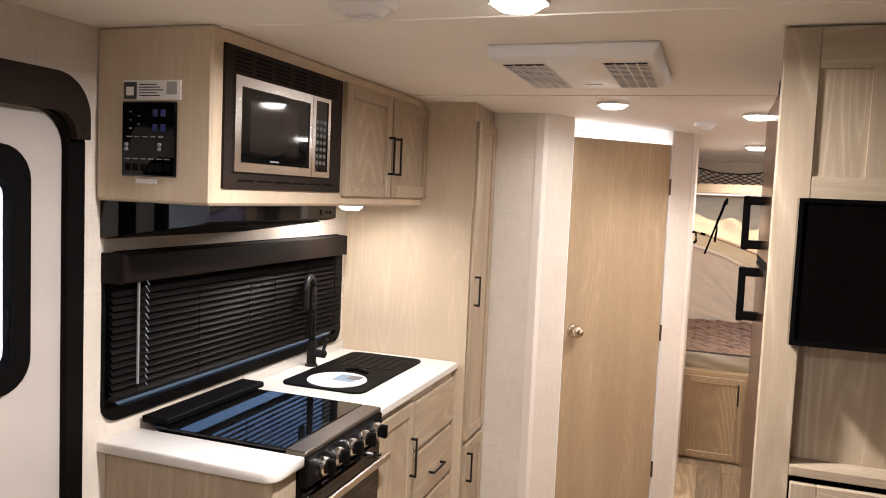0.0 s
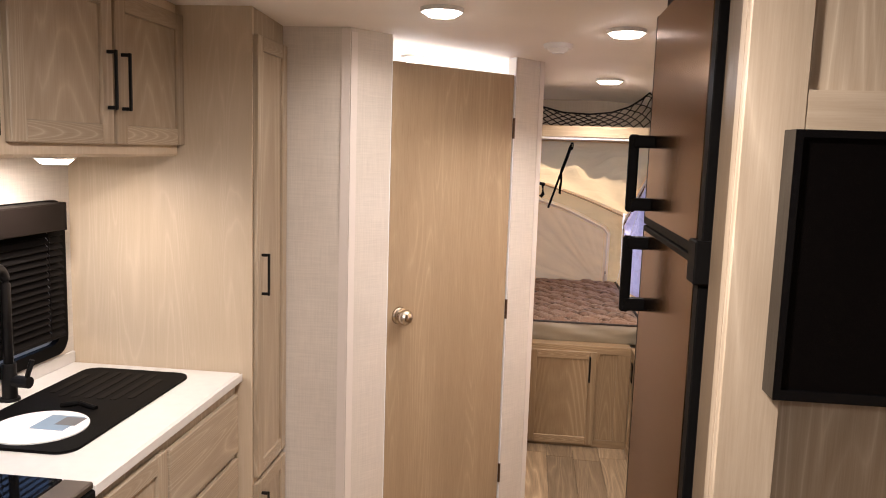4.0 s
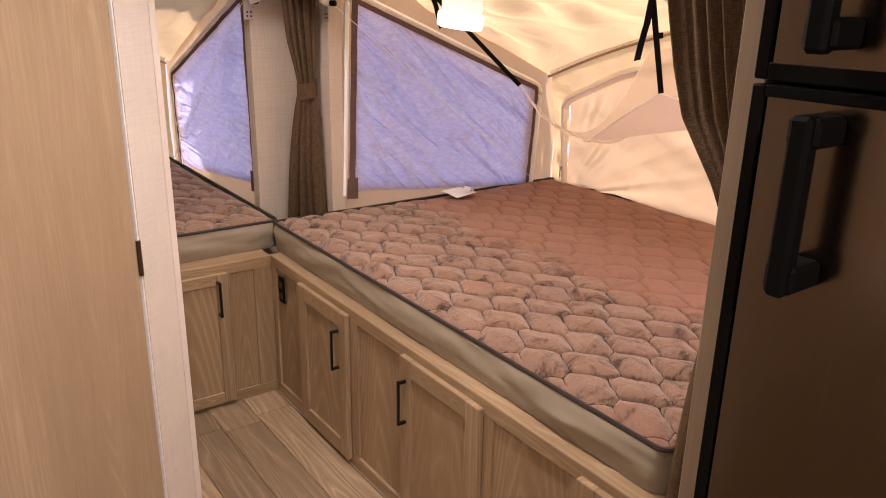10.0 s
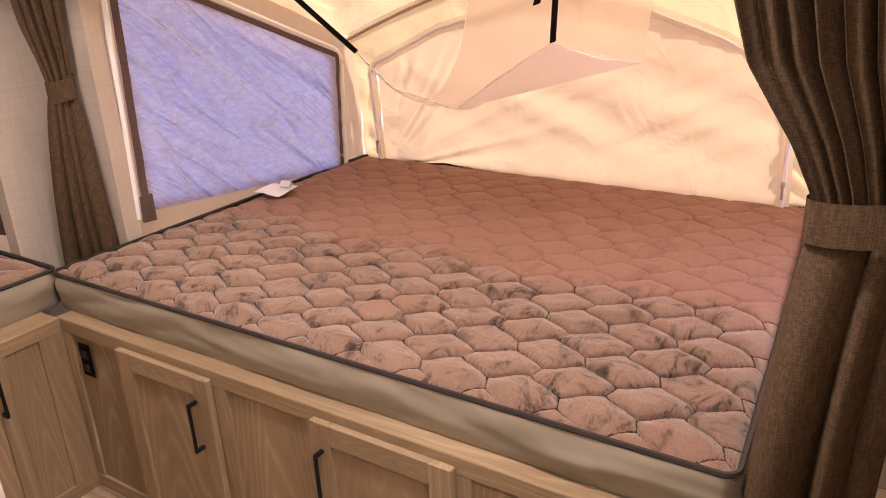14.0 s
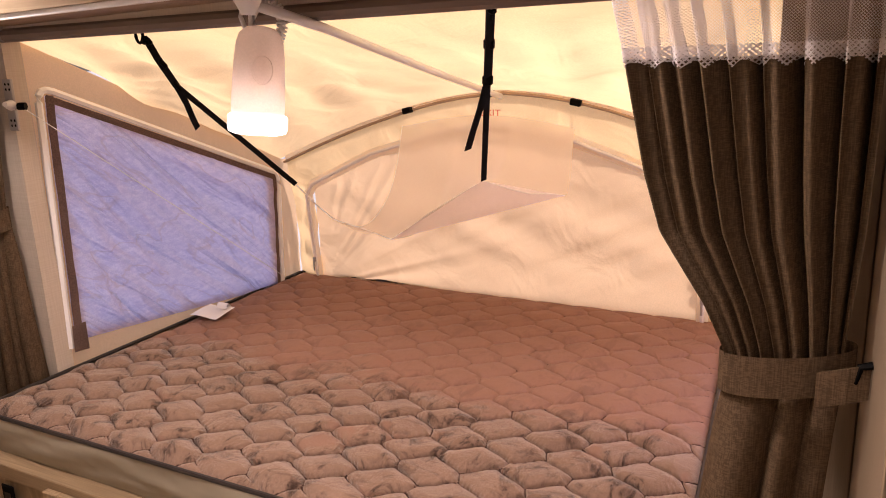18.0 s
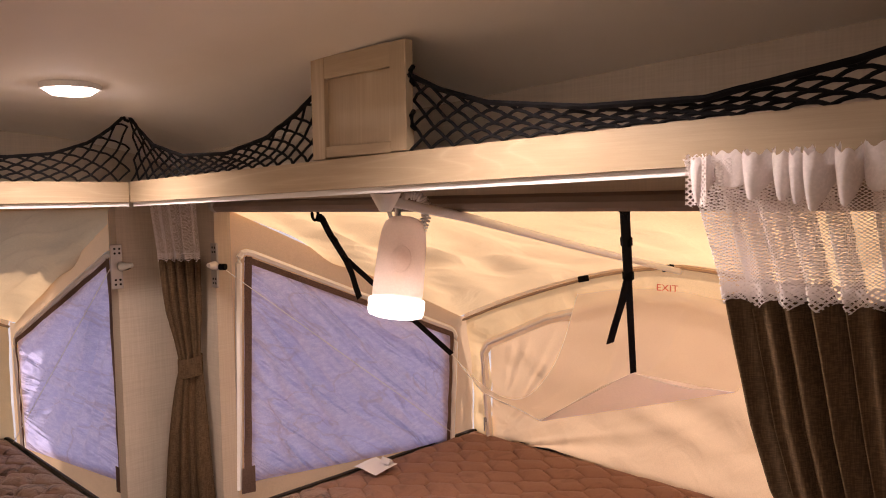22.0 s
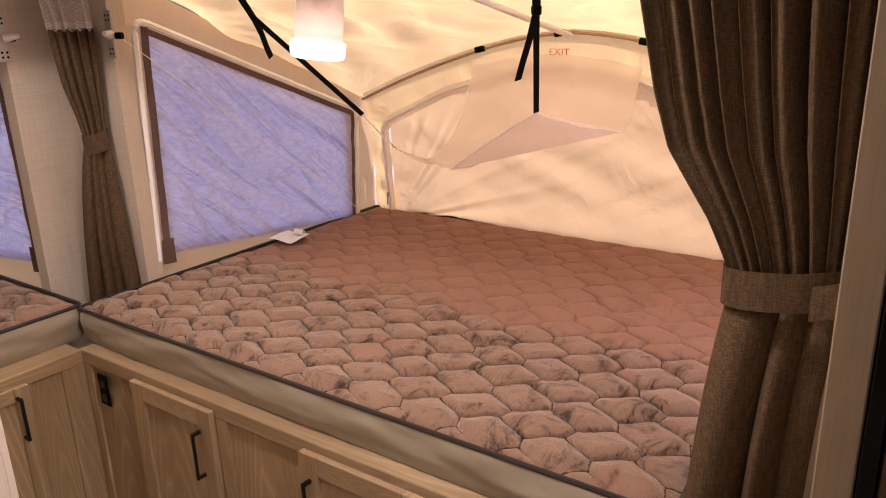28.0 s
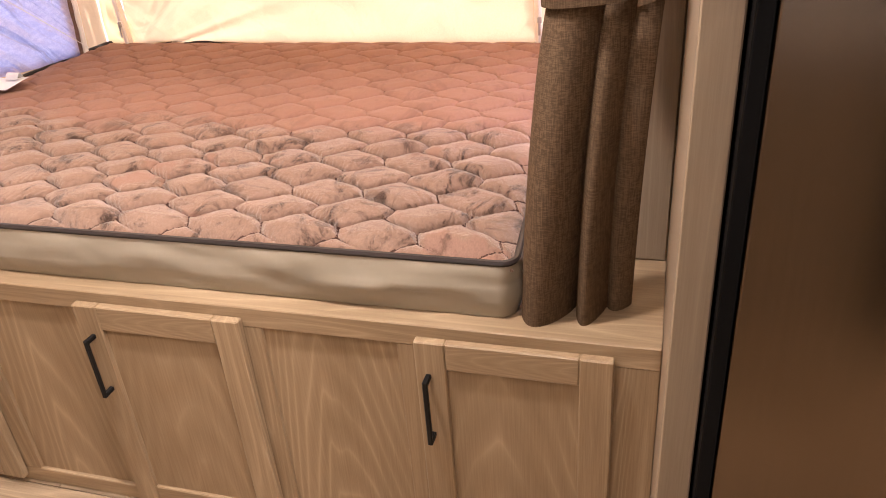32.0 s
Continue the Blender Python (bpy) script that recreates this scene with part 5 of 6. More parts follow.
# ---- entertainment cabinet, television, fridge ----
ent = thing("media_cabinet", (0.0, -3.0, 0), "tall limed oak media cabinet beside the fridge", "cabinet")
ME2 = fr((-0.335, -3.25, 0), "-y")
bpart("stile", (0, 0, 0), (0.082, 0.02, 2.15), ash_v, ent, ME2, 0.002)
bpart("side_panel", (0, 0.02, 0), (0.018, 0.045, 2.15), ash_v, ent, ME2)
bpart("back_panel", (0.018, 0.07, 1.02), (0.665, 0.085, 2.15), ash_v, ent, ME2)
bpart("ledge", (0.082, -0.012, 1.045), (0.665, 0.07, 1.07), ash_x, ent, ME2, 0.002)
bpart("top_rail", (0.082, 0.0005, 2.05), (0.665, 0.02, 2.15), ash_x, ent, ME2)
bpart("middle_rail", (0.082, 0.0005, 1.735), (0.665, 0.02, 1.79), ash_x, ent, ME2)
bpart("stile", (0.198, 0.0005, 1.79), (0.275, 0.02, 2.05), ash_v, ent, ME2)
bpart("stile", (0.59, 0.0005, 1.79), (0.665, 0.02, 2.05), ash_v, ent, ME2)
for a, b in ((0.078, 0.202), (0.271, 0.594)):
    bpart("sunk_panel", (a, 0.009, 1.785), (b, 0.016, 2.055), ash_v, ent, ME2)
for z0, z1 in ((0.06, 0.52), (0.54, 1.03)):
    shaker(ent, ME2, "-y", 0.085, 0.65, z0, z1, rail=0.06, name="drawer")
tv = thing("television", (-0.0, -3.3, 1.38), "flat black wall-mounted television, switched off", "television")
part("frame", plate(bmesh.new(), [(0, 0), (0.58, 0), (0.58, 0.357), (0, 0.357)], -0.05, -0.005, ME2 @ Matrix.Translation((0.054, 0, 1.379)), [(0.010, 0.014), (0.570, 0.014), (0.570, 0.347), (0.010, 0.347)]), black_gl, tv, "glossy black bezel")
bpart("screen", (0.062, -0.045, 1.39), (0.626, -0.012, 1.728), screen_gl, tv, ME2, 0, "dark glossy screen")
bpart("mount", (0.2, -0.012, 1.45), (0.45, 0.07, 1.65), black_pl, tv, ME2)

fridge = thing("refrigerator", (0.0, -2.57, 0), "tall two-door bronze steel refrigerator with black trim", "refrigerator")
bpart("body", (-0.268, -2.936, 0.0), (0.32, -2.218, 2.11), black_pl, fridge, None, 0.003)
MF = fr((-0.268, -2.218, 0), "-x")
for z0, z1, hz0, hz1 in ((1.517, 2.06, 1.552, 1.750), (0.08, 1.511, 1.290, 1.490)):
    fd = bpart("door", (0.018, -0.037, z0), (0.670, -0.001, z1), fridge_skin, fridge, MF, 0.005, "brushed bronze steel door")
    bpart("edge_trim", (0.0, -0.036, z0), (0.018, 0, z1), black_pl, fd, MF, 0.002, "black edge trim")
    bpart("edge_trim", (0.670, -0.036, z0), (0.706, 0, z1), black_pl, fd, MF, 0.002, "black edge trim")
    bpart("bottom_trim" if z0 > 1 else "top_trim", (0.018, -0.038, z0 - 0.001 if z0 > 1 else z1 - 0.014), (0.670, -0.002, z0 + 0.020 if z0 > 1 else z1 + 0.001), black_pl, fd, MF, 0.002, "black trim")
    h = bpart("handle", (0.088, -0.100, hz0), (0.113, -0.075, hz1), black_pl, fd, MF, 0.005, "black bracket handle")
    for z in (hz0 + 0.004, hz1 - 0.034):
        bpart("arm", (0.082, -0.092, z), (0.119, -0.034, z + 0.032), black_pl, h, MF, 0.005)
bpart("hinge_block", (0.655, -0.048, 1.468), (0.716, -0.001, 1.548), black_pl, fridge, MF, 0.003, "black hinge block")
bpart("hinge_block", (0.60, -0.045, 2.045), (0.66, -0.001, 2.085), black_pl, fridge, MF, 0.003, "black top hinge")
bpart("top_cover", (-0.0, -0.012, 2.085), (0.716, 0.0, 2.112), brown_dk, fridge, MF, 0.002)
solid("trim", boxes(((0.300, -2.169, 0.604), (0.3285, -2.0, 1.775)), bev=0.002), jamb_wood, "oak board beside the side tent opening", "trim", kind="structure")
jamb = tagged(bpart("fridge_side_panel", (-0.270, -2.214, 0), (0.33, -2.171, 2.09), jamb_wood, None, None, 0.002), "pale oak panel between the fridge and the side bed", "panel", kind="structure")
bpart("fridge_head_panel", (-0.26, -3.23, 2.112), (0.33, -2.214, 2.153), ash_y, jamb)
# the strip's dark colour stands in for the shadow beside the fridge
bpart("filler", (-0.29, -3.204, 0), (-0.275, -2.940, 2.11), shaded_filler_wood, jamb, None, 0, "oak filler strip, its shade painted as darker wood")


# ---- lamps ----
def puck(x, y, power, r=0.062, wide=130, tint=(1.0, 0.92, 0.83)):
    z = ceil_z(x, y)
    th = thing("ceiling_light", (x, y, z), "round white ceiling light, switched on", "ceiling light", "ceiling lights")
    bm = bmesh.new()
    cyl(bm, (x, y, z - 0.012), (x, y, z + 0.002), r + 0.008, r + 0.010, 32)
    part("rim", bm, white_pl, th)
    bm = bmesh.new()
    cyl(bm, (x, y, z - 0.024), (x, y, z - 0.0121), r * 0.72, r, 32)
    part("lens", bm, lamp_glow, th, "glowing lens")
    lamp = new("light", bpy.data.lights.new("light", 'AREA'))
    lamp.data.shape = 'DISK'
    lamp.data.size = 0.1
    lamp.data.energy = power
    lamp.data.color = tint
    lamp.data.spread = radians(wide)
    lamp.matrix_world = Matrix.Translation((x, y, z - 0.03))
    tagged(lamp, kind="structure")
    return th


# the last light, at y -5.3, is out of view, added to brighten the kitchen
for x, y, e, wide in ((-0.92, -3.60, 31, 172), (-0.925, -1.80, 3.3, 160), (-0.235, -0.26, 4.8, 134), (-0.30, -1.50, 9, 134), (-0.92, -5.3, 15, 172)):
    puck(x, y, e, wide=wide)
puck(-1.15, -0.86, BATH_W, wide=170, tint=(0.86, 0.92, 1.0))


# ---- entry door ----
MEN = fr((WX, -4.42, 0), "+x")
ed = tagged(part("door_2", plate(bmesh.new(), rounded(0.86, 1.90, 0.12), 0.01, 0.05, MEN @ Matrix.Translation((0, 0, 0.03)), [(x + 0.28, z + 1.12) for x, z in rounded(0.39, 0.60, 0.06)]), door_skin), "grey-beige entry door with a bright rounded window", "door", kind="structure")
part("door_seal", plate(bmesh.new(), rounded(0.895, 1.93, 0.14), -0.014, 0.012, MEN @ Matrix.Translation((-0.02, 0, 0.015)), [(x + 0.055, z + 0.05) for x, z in rounded(0.777, 1.83, 0.10)]), black_pl, ed, "black rubber door seal")
part("window_frame", plate(bmesh.new(), rounded(0.451, 0.672, 0.095), 0.0, 0.03, MEN @ Matrix.Translation((0.25, 0, 1.118)), [(x + 0.063, z + 0.065) for x, z in rounded(0.325, 0.518, 0.05)]), black_pl, ed, "black window surround")
gl = bpart("pane", (0.285, 0.028, 1.155), (0.665, 0.034, 1.745), pane_glass, ed, MEN)
gl.visible_shadow = False
bm = bmesh.new()
cov = [(0.0, 1.893), (0.0, 2.0)] + [(0.744 + 0.12 * math.sin(radians(a)), 1.88 + 0.12 * math.cos(radians(a))) for a in range(0, 91, 10)] + [(0.864, 1.818), (0.814, 1.818)] + [(0.744 + 0.07 * math.cos(radians(a)), 1.823 + 0.07 * math.sin(radians(a))) for a in range(0, 91, 15)]
plate(bm, cov, -0.045, -0.015, MEN)
part("head_cover", bm, cover_brown, ed, "dark brown padded head cover")
part("cover_screw", cyl(bmesh.new(), MEN @ Vector((0.845, -0.045, 1.845)), MEN @ Vector((0.845, -0.047, 1.845)), 0.006, n=12), black_mt, ed)

# ---- sink and tap ----
sink = thing("sink", (-1.93, -2.22, 0.87), "black composite sink with a slotted cover and drainer", "sink")
part("rim", plate(bmesh.new(), rounded(0.705, 0.375, 0.05), 0.0, -0.008, Matrix.Translation((-1.745, -2.60, 0.894)) @ Matrix(((0, 0, -1, 0), (1, 0, 0, 0), (0, -1, 0, 0), (0, 0, 0, 1)))), black_pl, sink)
for k in range(7):
    x = -2.085 + 0.043 * k
    part("slot", plate(bmesh.new(), rounded(0.022, 0.27 if k % 6 else 0.20, 0.0105, 4), -0.0002, -0.0014, Matrix.Translation((x, -2.205 if k % 6 else -2.18, 0.902)) @ Matrix(((1, 0, 0, 0), (0, 0, 1, 0), (0, -1, 0, 0), (0, 0, 0, 1)))), slat_mat, sink, "drainer groove")
part("basin_cover", cyl(bmesh.new(), (-1.925, -2.455, 0.9018), (-1.925, -2.455, 0.906), 0.126, n=40), paper, sink, "round white printed cover")
bpart("printed_picture", (-1.945, -2.475, 0.9061), (-1.845, -2.365, 0.9065), mat("printed_blue", (0.20, 0.28, 0.36), 0.5), sink)
bpart("printed_picture", (-1.895, -2.435, 0.9066), (-1.835, -2.375, 0.907), mat("printed_grey", (0.12, 0.12, 0.12), 0.5), sink)
part("drain_bar", tube(bmesh.new(), [(-1.97, -2.29, 0.905), (-1.92, -2.275, 0.912), (-1.86, -2.29, 0.905)], 0.008, 8), black_pl, sink)
TX, TY = -2.166, -2.245
tap = thing("kitchen_tap", (TX, TY, 0.894), "tall matt black gooseneck kitchen tap", "tap")
tb = bmesh.new()
cyl(tb, (TX, TY, 0.894), (TX, TY, 0.902), 0.030, 0.028, 24)
cyl(tb, (TX, TY, 0.902), (TX, TY, 1.01), 0.022, 0.021, 24)
part("base", tb, black_mt, tap)
reach = [(TX + 0.022 * s, TY - 0.108 * s, z) for s, z in [((1 - math.cos(radians(a))) / 2, 1.255 + 0.055 * math.sin(radians(a))) for a in range(0, 181, 15)]]
part("spout", tube(bmesh.new(), [(TX, TY, 1.00)] + reach + [(TX + 0.022, TY - 0.108, 1.24)], 0.0145, 12), black_mt, tap, "", True)
part("spray_head", cyl(bmesh.new(), (TX + 0.022, TY - 0.108, 1.252), (TX + 0.022, TY - 0.109, 1.175), 0.0165, 0.0145, 16), black_mt, tap)
part("lever", tube(bmesh.new(), [(TX + 0.02, TY, 0.955), (TX + 0.058, TY - 0.004, 0.955), (TX + 0.066, TY - 0.004, 0.985), (TX + 0.078, TY, 1.025)], 0.008, 8), black_mt, tap)
part("lever_hub", cyl(bmesh.new(), (TX + 0.018, TY, 0.955), (TX + 0.07, TY - 0.005, 0.955), 0.018, n=16), black_mt, tap)
cat = thing("stove_backguard", (-2.19, -2.95, 0.895), "black box beside the window above the range", "panel")
bpart("body", (-2.22, -3.29, 0.908), (-2.115, -2.715, 0.930), black_pl, cat, None, 0.004)

# ---- control panel print ----
for i in range(2):
    for j in range(2):
        bpart("key", (0.196 + 0.028 * i, -0.0135, 1.852 + 0.042 * j), (0.212 + 0.028 * i, -0.0121, 1.872 + 0.042 * j), blue_key, cp, MC)
for i in range(6):
    bpart("rocker", (0.098 + 0.028 * i, -0.0145, 1.736), (0.118 + 0.028 * i, -0.0121, 1.758), black_pl, cp, MC, 0.001)
    bpart("mark", (0.098 + 0.028 * i, -0.0128, 1.770), (0.116 + 0.028 * i, -0.0121, 1.773), grey_key, cp, MC)
for i in range(5):
    bpart("mark", (0.103 + 0.028 * i, -0.0128, 1.834), (0.121 + 0.028 * i, -0.0121, 1.837), grey_key, cp, MC)
    bpart("mark", (0.112 + (0.03 if i % 2 else 0), -0.0128, 1.858 + 0.012 * i), (0.121 + (0.03 if i % 2 else 0), -0.0121, 1.861 + 0.012 * i), grey_key, cp, MC)
for x in (0.105, 0.222):
    for z in (1.80, 1.813):
        part("knob", cyl(bmesh.new(), MC @ Vector((x, -0.012, z)), MC @ Vector((x, -0.018, z)), 0.005, n=12), grey_key, cp)
st = thing("sticker", (-2.0, -3.49, 1.945), "white printed instruction sticker with black square", "sticker")
bpart("sheet", (0.083, -0.0035, 1.943), (0.284, -0.0005, 1.999), paper, st, MC)
bpart("black_square", (0.084, -0.0045, 1.944), (0.130, -0.0036, 1.994), ink, st, MC)
bpart("white_square", (0.093, -0.0052, 1.955), (0.120, -0.0046, 1.98), paper, st, MC)
for k in range(5):
    bpart("print_bar", (0.138, -0.0045, 1.985 - 0.008 * k), (0.20 + 0.012 * ((k * 7) % 3), -0.0036, 1.988 - 0.008 * k), ink, st, MC)
bpart("grey_square", (0.236, -0.0045, 1.958), (0.272, -0.0036, 1.994), mat("half_print", (0.3, 0.3, 0.3), 0.7), st, MC)
tagged(bpart("sticker", (0.13, -0.003, 1.70), (0.205, -0.0005, 1.714), paper, None, MC), "small pale sticker below the control panel", "sticker")

# ---- ceiling fittings ----
def ring_vent(x, y, r, label, name):
    z = ceil_z(x, y)
    th = thing(name, (x, y, z), label, "vent" if "vent" in name else "detector")
    part("base", cyl(bmesh.new(), (x, y, z - 0.016), (x, y, z + 0.002), r * 0.92, r, 36), white_pl, th)
    part("cap", cyl(bmesh.new(), (x, y, z - 0.030), (x, y, z - 0.0161), r * 0.55, r * 0.72, 36), white_pl, th)
    for k in range(3):
        bpart("louvre", (x - r * 0.4, y - 0.02 + 0.016 * k, z - 0.034), (x + r * 0.4, y - 0.012 + 0.016 * k, z - 0.0301), white_pl, th)
    return th


ring_vent(-1.30, -3.62, 0.088, "round white ceiling air vent", "ceiling_vent")
ring_vent(-0.53, -1.20, 0.060, "round white smoke detector on the ceiling", "smoke_detector")
ac = thing("air_conditioner", (-0.89, -2.80, 2.12), "white rectangular ceiling air conditioner with two dark grilles", "air conditioner")
ab = bmesh.new()
tmp = bmesh.new()
z0 = 2.155
r = bmesh.ops.create_cube(tmp, size=1.0)
for v in tmp.verts:
    s = 1.0 if v.co.z > 0 else 0.93
    v.co = Vector((-0.89 + v.co.x * 0.51 * s, -2.80 + v.co.y * 0.63 * s, z0 - 0.022 + v.co.z * 0.044))
bmesh.ops.bevel(tmp, geom=list(tmp.edges), offset=0.014, segments=3, affect='EDGES', profile=0.5)
merge(ab, tmp)
part("cover", ab, white_pl, ac, "", True)
for cx in (-1.045, -0.742):
    g = bpart("grille", (cx - 0.064, -3.02, z0 - 0.0455), (cx + 0.064, -2.54, z0 - 0.0442), black_pl, ac, None, 0, "dark louvred grille")
    for k in range(1, 20):
        y = -3.02 + 0.48 * k / 20
        bpart("slat", (cx - 0.064, y - 0.0035, z0 - 0.0475), (cx + 0.064, y + 0.0035, z0 - 0.0456), white_pl, g)
    for k in range(5):
        x = cx - 0.064 + 0.128 * k / 4
        bpart("bar", (x - 0.0022, -3.02, z0 - 0.0478), (x + 0.0022, -2.54, z0 - 0.0457), white_pl, g)
bpart("badge", (-0.92, -2.62, z0 - 0.0455), (-0.86, -2.608, z0 - 0.0441), grey_key, ac)
ul = thing("under_cabinet_light", (-1.99, -2.25, 1.63), "round white light under the wall cabinet, switched on", "light")
part("rim", cyl(bmesh.new(), (-1.99, -2.25, 1.634), (-1.99, -2.25, 1.6448), 0.056, 0.060, 32), white_pl, ul)
part("lens", cyl(bmesh.new(), (-1.99, -2.25, 1.619), (-1.99, -2.25, 1.6339), 0.036, 0.052, 32), lamp_glow, ul, "glowing lens")
lamp = new("light", bpy.data.lights.new("light", 'AREA'))
lamp.data.shape, lamp.data.size, lamp.data.energy, lamp.data.color = 'DISK', 0.09, UNDER_W, (1.0, 0.90, 0.78)
lamp.matrix_world = Matrix.Translation((-1.99, -2.25, 1.612))

# battens and trims on the bathroom walls
for s, w in ((0.0, 0.028), (DL - 0.0285, 0.028)):
    bm = bmesh.new()
    quad_prism(bm, [on_diag(s, -0.003), on_diag(s + w, -0.003), on_diag(s + w, -0.0005), on_diag(s, -0.0005)], 0, 2.12)
    tagged(part("trim", bm, trim_mat), "pale corner batten on the bathroom wall", "trim", kind="structure")
bm = boxes(((-1.335, -1.494, 0), (-1.302, -1.4905, 2.13)))
tagged(part("trim", bm, trim_mat), "pale corner batten beside the bathroom door", "trim", kind="structure")
for s in (D0 - 0.0055, D1 + 0.0005):
    bm = bmesh.new()
    quad_prism(bm, [on_diag(s, 0.002), on_diag(s + 0.005, 0.002), on_diag(s + 0.005, 0.05), on_diag(s, 0.05)], 0, 2.12)
    tagged(part("trim", bm, white_pl), "white edge of the bathroom door opening", "trim", kind="structure")
hk = thing("wall_hook", (-0.57, -0.42, 1.47), "small black curtain hook on the bathroom wall", "hook")
part("hook", tube(bmesh.new(), [(CX, -0.45, 1.545), (CX + 0.022, -0.45, 1.54), (CX + 0.025, -0.45, 1.49), (CX + 0.012, -0.45, 1.475)], 0.009, 8), black_pl, hk)
so = tagged(part("power_socket", boxes(((0.095, -0.006, 0.435), (0.148, -0.0005, 0.545)), bev=0.003, M=MS), black_pl), "black power socket plate on the bed base", "socket")
for z in (0.465, 0.51):
    bpart("socket_face", (0.107, -0.0075, z - 0.014), (0.136, -0.0061, z + 0.014), black_gl, so, MS)

# ---- curtains ----
def curtain(label, p0, p1, z_top, z_head, z_tie, z_bot, c_top, c_tie, c_bot, folds, depth, out, rolls):
    """A tied-back curtain between plan points p0 and p1. c_*: the stretch covered at the top, the tie and the bottom, from 0 to 1."""
    p0, p1 = Vector((*p0, 0)), Vector((*p1, 0))
    along = p1 - p0
    n = Vector((*out, 0)).normalized()
    th = thing("curtain", (p0 + p1) / 2 + Vector((0, 0, z_bot)), label, "curtain", "tied-back curtains")

    def cover_at(z):
        if z > z_tie:
            f = (z - z_tie) / (z_top - z_tie)
            g = float(np.interp(f, (0, 0.05, 0.16, 0.34, 0.48, 0.61, 0.72, 1.0), (0, 0.043, 0.196, 0.543, 0.674, 0.761, 0.837, 1.0))) if f < 1 else f
            return [a + (b - a) * g for a, b in zip(c_tie, c_top)], 0.35 + 0.65 * f
        f = (z_tie - z) / (z_tie - z_bot)
        g = f ** 0.66
        return [a + (b - a) * g for a, b in zip(c_tie, c_bot)], 0.45 + 0.5 * g

    def sheet(za, zb):
        def f(u, v):
            z = za + (zb - za) * v
            (a, b), d = cover_at(z)
            w = u + 0.012 * math.sin(9 * u + z * 4)
            s = a + (b - a) * w
            if z < z_tie:
                f = (z_tie - z) / (z_tie - z_bot)
                for r0, r1, h in rolls:
                    if u <= r1 or r1 == rolls[-1][1]:
                        break
                g = max(0.0, min(1.0, (u - r0) / (r1 - r0)))
                off = depth * d * (0.35 + 0.65 * f ** 0.6) * (2.1 * h * math.sin(math.pi * g) ** 0.65 - 0.8) + 0.006 * math.sin(7 * u + 5 * z)
                ph = 0.0
            else:
                ph = 2 * math.pi * folds * (u + 0.05 * math.sin(5 * u)) + 0.5 * math.sin(5 * z + 7 * u) + 0.9 * noise.noise((u * 4, z * 2, 6))
                cusp = abs(math.sin(ph / 2 + 0.25 * math.sin(ph)))
                off = depth * d * (2.2 * cusp ** 0.75 - 1.0 + 0.18 * math.sin(2.3 * ph + 1))
            belly = 0.02 * math.sin(math.pi * max(0, min(1, (z_tie - z) / (z_tie - z_bot))))
            return p0 + along * (s + 0.14 * (b - a) / folds * math.cos(ph)) + n * (off + belly) + Vector((0, 0, z))
        return f

    nu = folds * 22
    part("panel", grid(bmesh.new(), nu, 50, sheet(z_tie + 0.0001, z_head)), curtain_mat, th, "brown linen panel", True)
    part("lower_panel", grid(bmesh.new(), nu, 40, sheet(z_bot, z_tie - 0.0001)), curtain_mat, th, "brown linen lower panel", True)
    up_net = sheet(z_head - 0.004, z_top + 0.020)
    part("heading", grid(bmesh.new(), nu, 14, lambda u, v: up_net(u, v) + n * 0.032 * v), net_cloth, th, "white net heading", True)
    over = sheet(z_head - 0.015, z_head + 0.018)

    def scallop(u, v):
        p = over(u, v) + n * 0.006
        if v < 0.01:
            p.z += 0.012 * abs(math.cos(math.pi * u * folds * 2))
        return p

    part("hem", grid(bmesh.new(), nu, 3, scallop), hem_net, th, "white scalloped seam", True)
    (a, b), d = cover_at(z_tie)

    def band(u, v):
        t = 2 * math.pi * u
        q = p0 + along * ((a + b) / 2 + (b - a) * 0.60 * math.cos(t)) + n * (depth * 0.95 * math.sin(t))
        return q + Vector((0, 0, z_tie - 0.034 + 0.066 * v + 0.010 * math.cos(t + 0.5)))

    part("tie_band", grid(bmesh.new(), 40, 6, band), curtain_mat, th, "brown tie-back band", True)
    return th


ct = curtain("brown linen curtain tied back at the fridge panel", (0.05, -1.745), (0.112, -2.165), 1.815, 1.657, 1.188, 0.578,
                 (0.09, 0.99), (0.55, 0.93), (0.39, 0.86), 9, 0.044, (-1, 0.15), [(0.0, 0.5, 1.0), (0.5, 0.78, 0.8), (0.78, 1.0, 0.25)])


def bunched(u, v):
    """Gathered tape: the cloth swings out in loops that hang open at the top and overlap at their sides."""
    k = 13 * (u + 0.022 * math.sin(15 * u + 1) + 0.012 * math.sin(37 * u))
    ph = 2 * math.pi * k
    size = 0.6 + 1.1 * noise.noise((math.floor(k) * 3.7, 2.1, 5))
    out = 0.5 - 0.5 * math.cos(ph)
    low = 1.808 - max(0.004, 0.010 + 0.030 * size) * out
    top = 1.842 + 0.003 * math.sin(6 * ph) - 0.010 * out * size
    z = low + (top - low) * v
    x = 0.000 - (0.012 + 0.034 * size * (0.45 + 0.55 * math.sin(math.pi * (0.15 + 0.6 * v)))) * out
    return Vector((x, -1.790 - 0.371 * u + 0.009 * math.sin(ph) * (0.45 + 0.55 * v), z + 0.0084 * u + 0.002 * noise.noise((u * 40, v * 4, 2))))


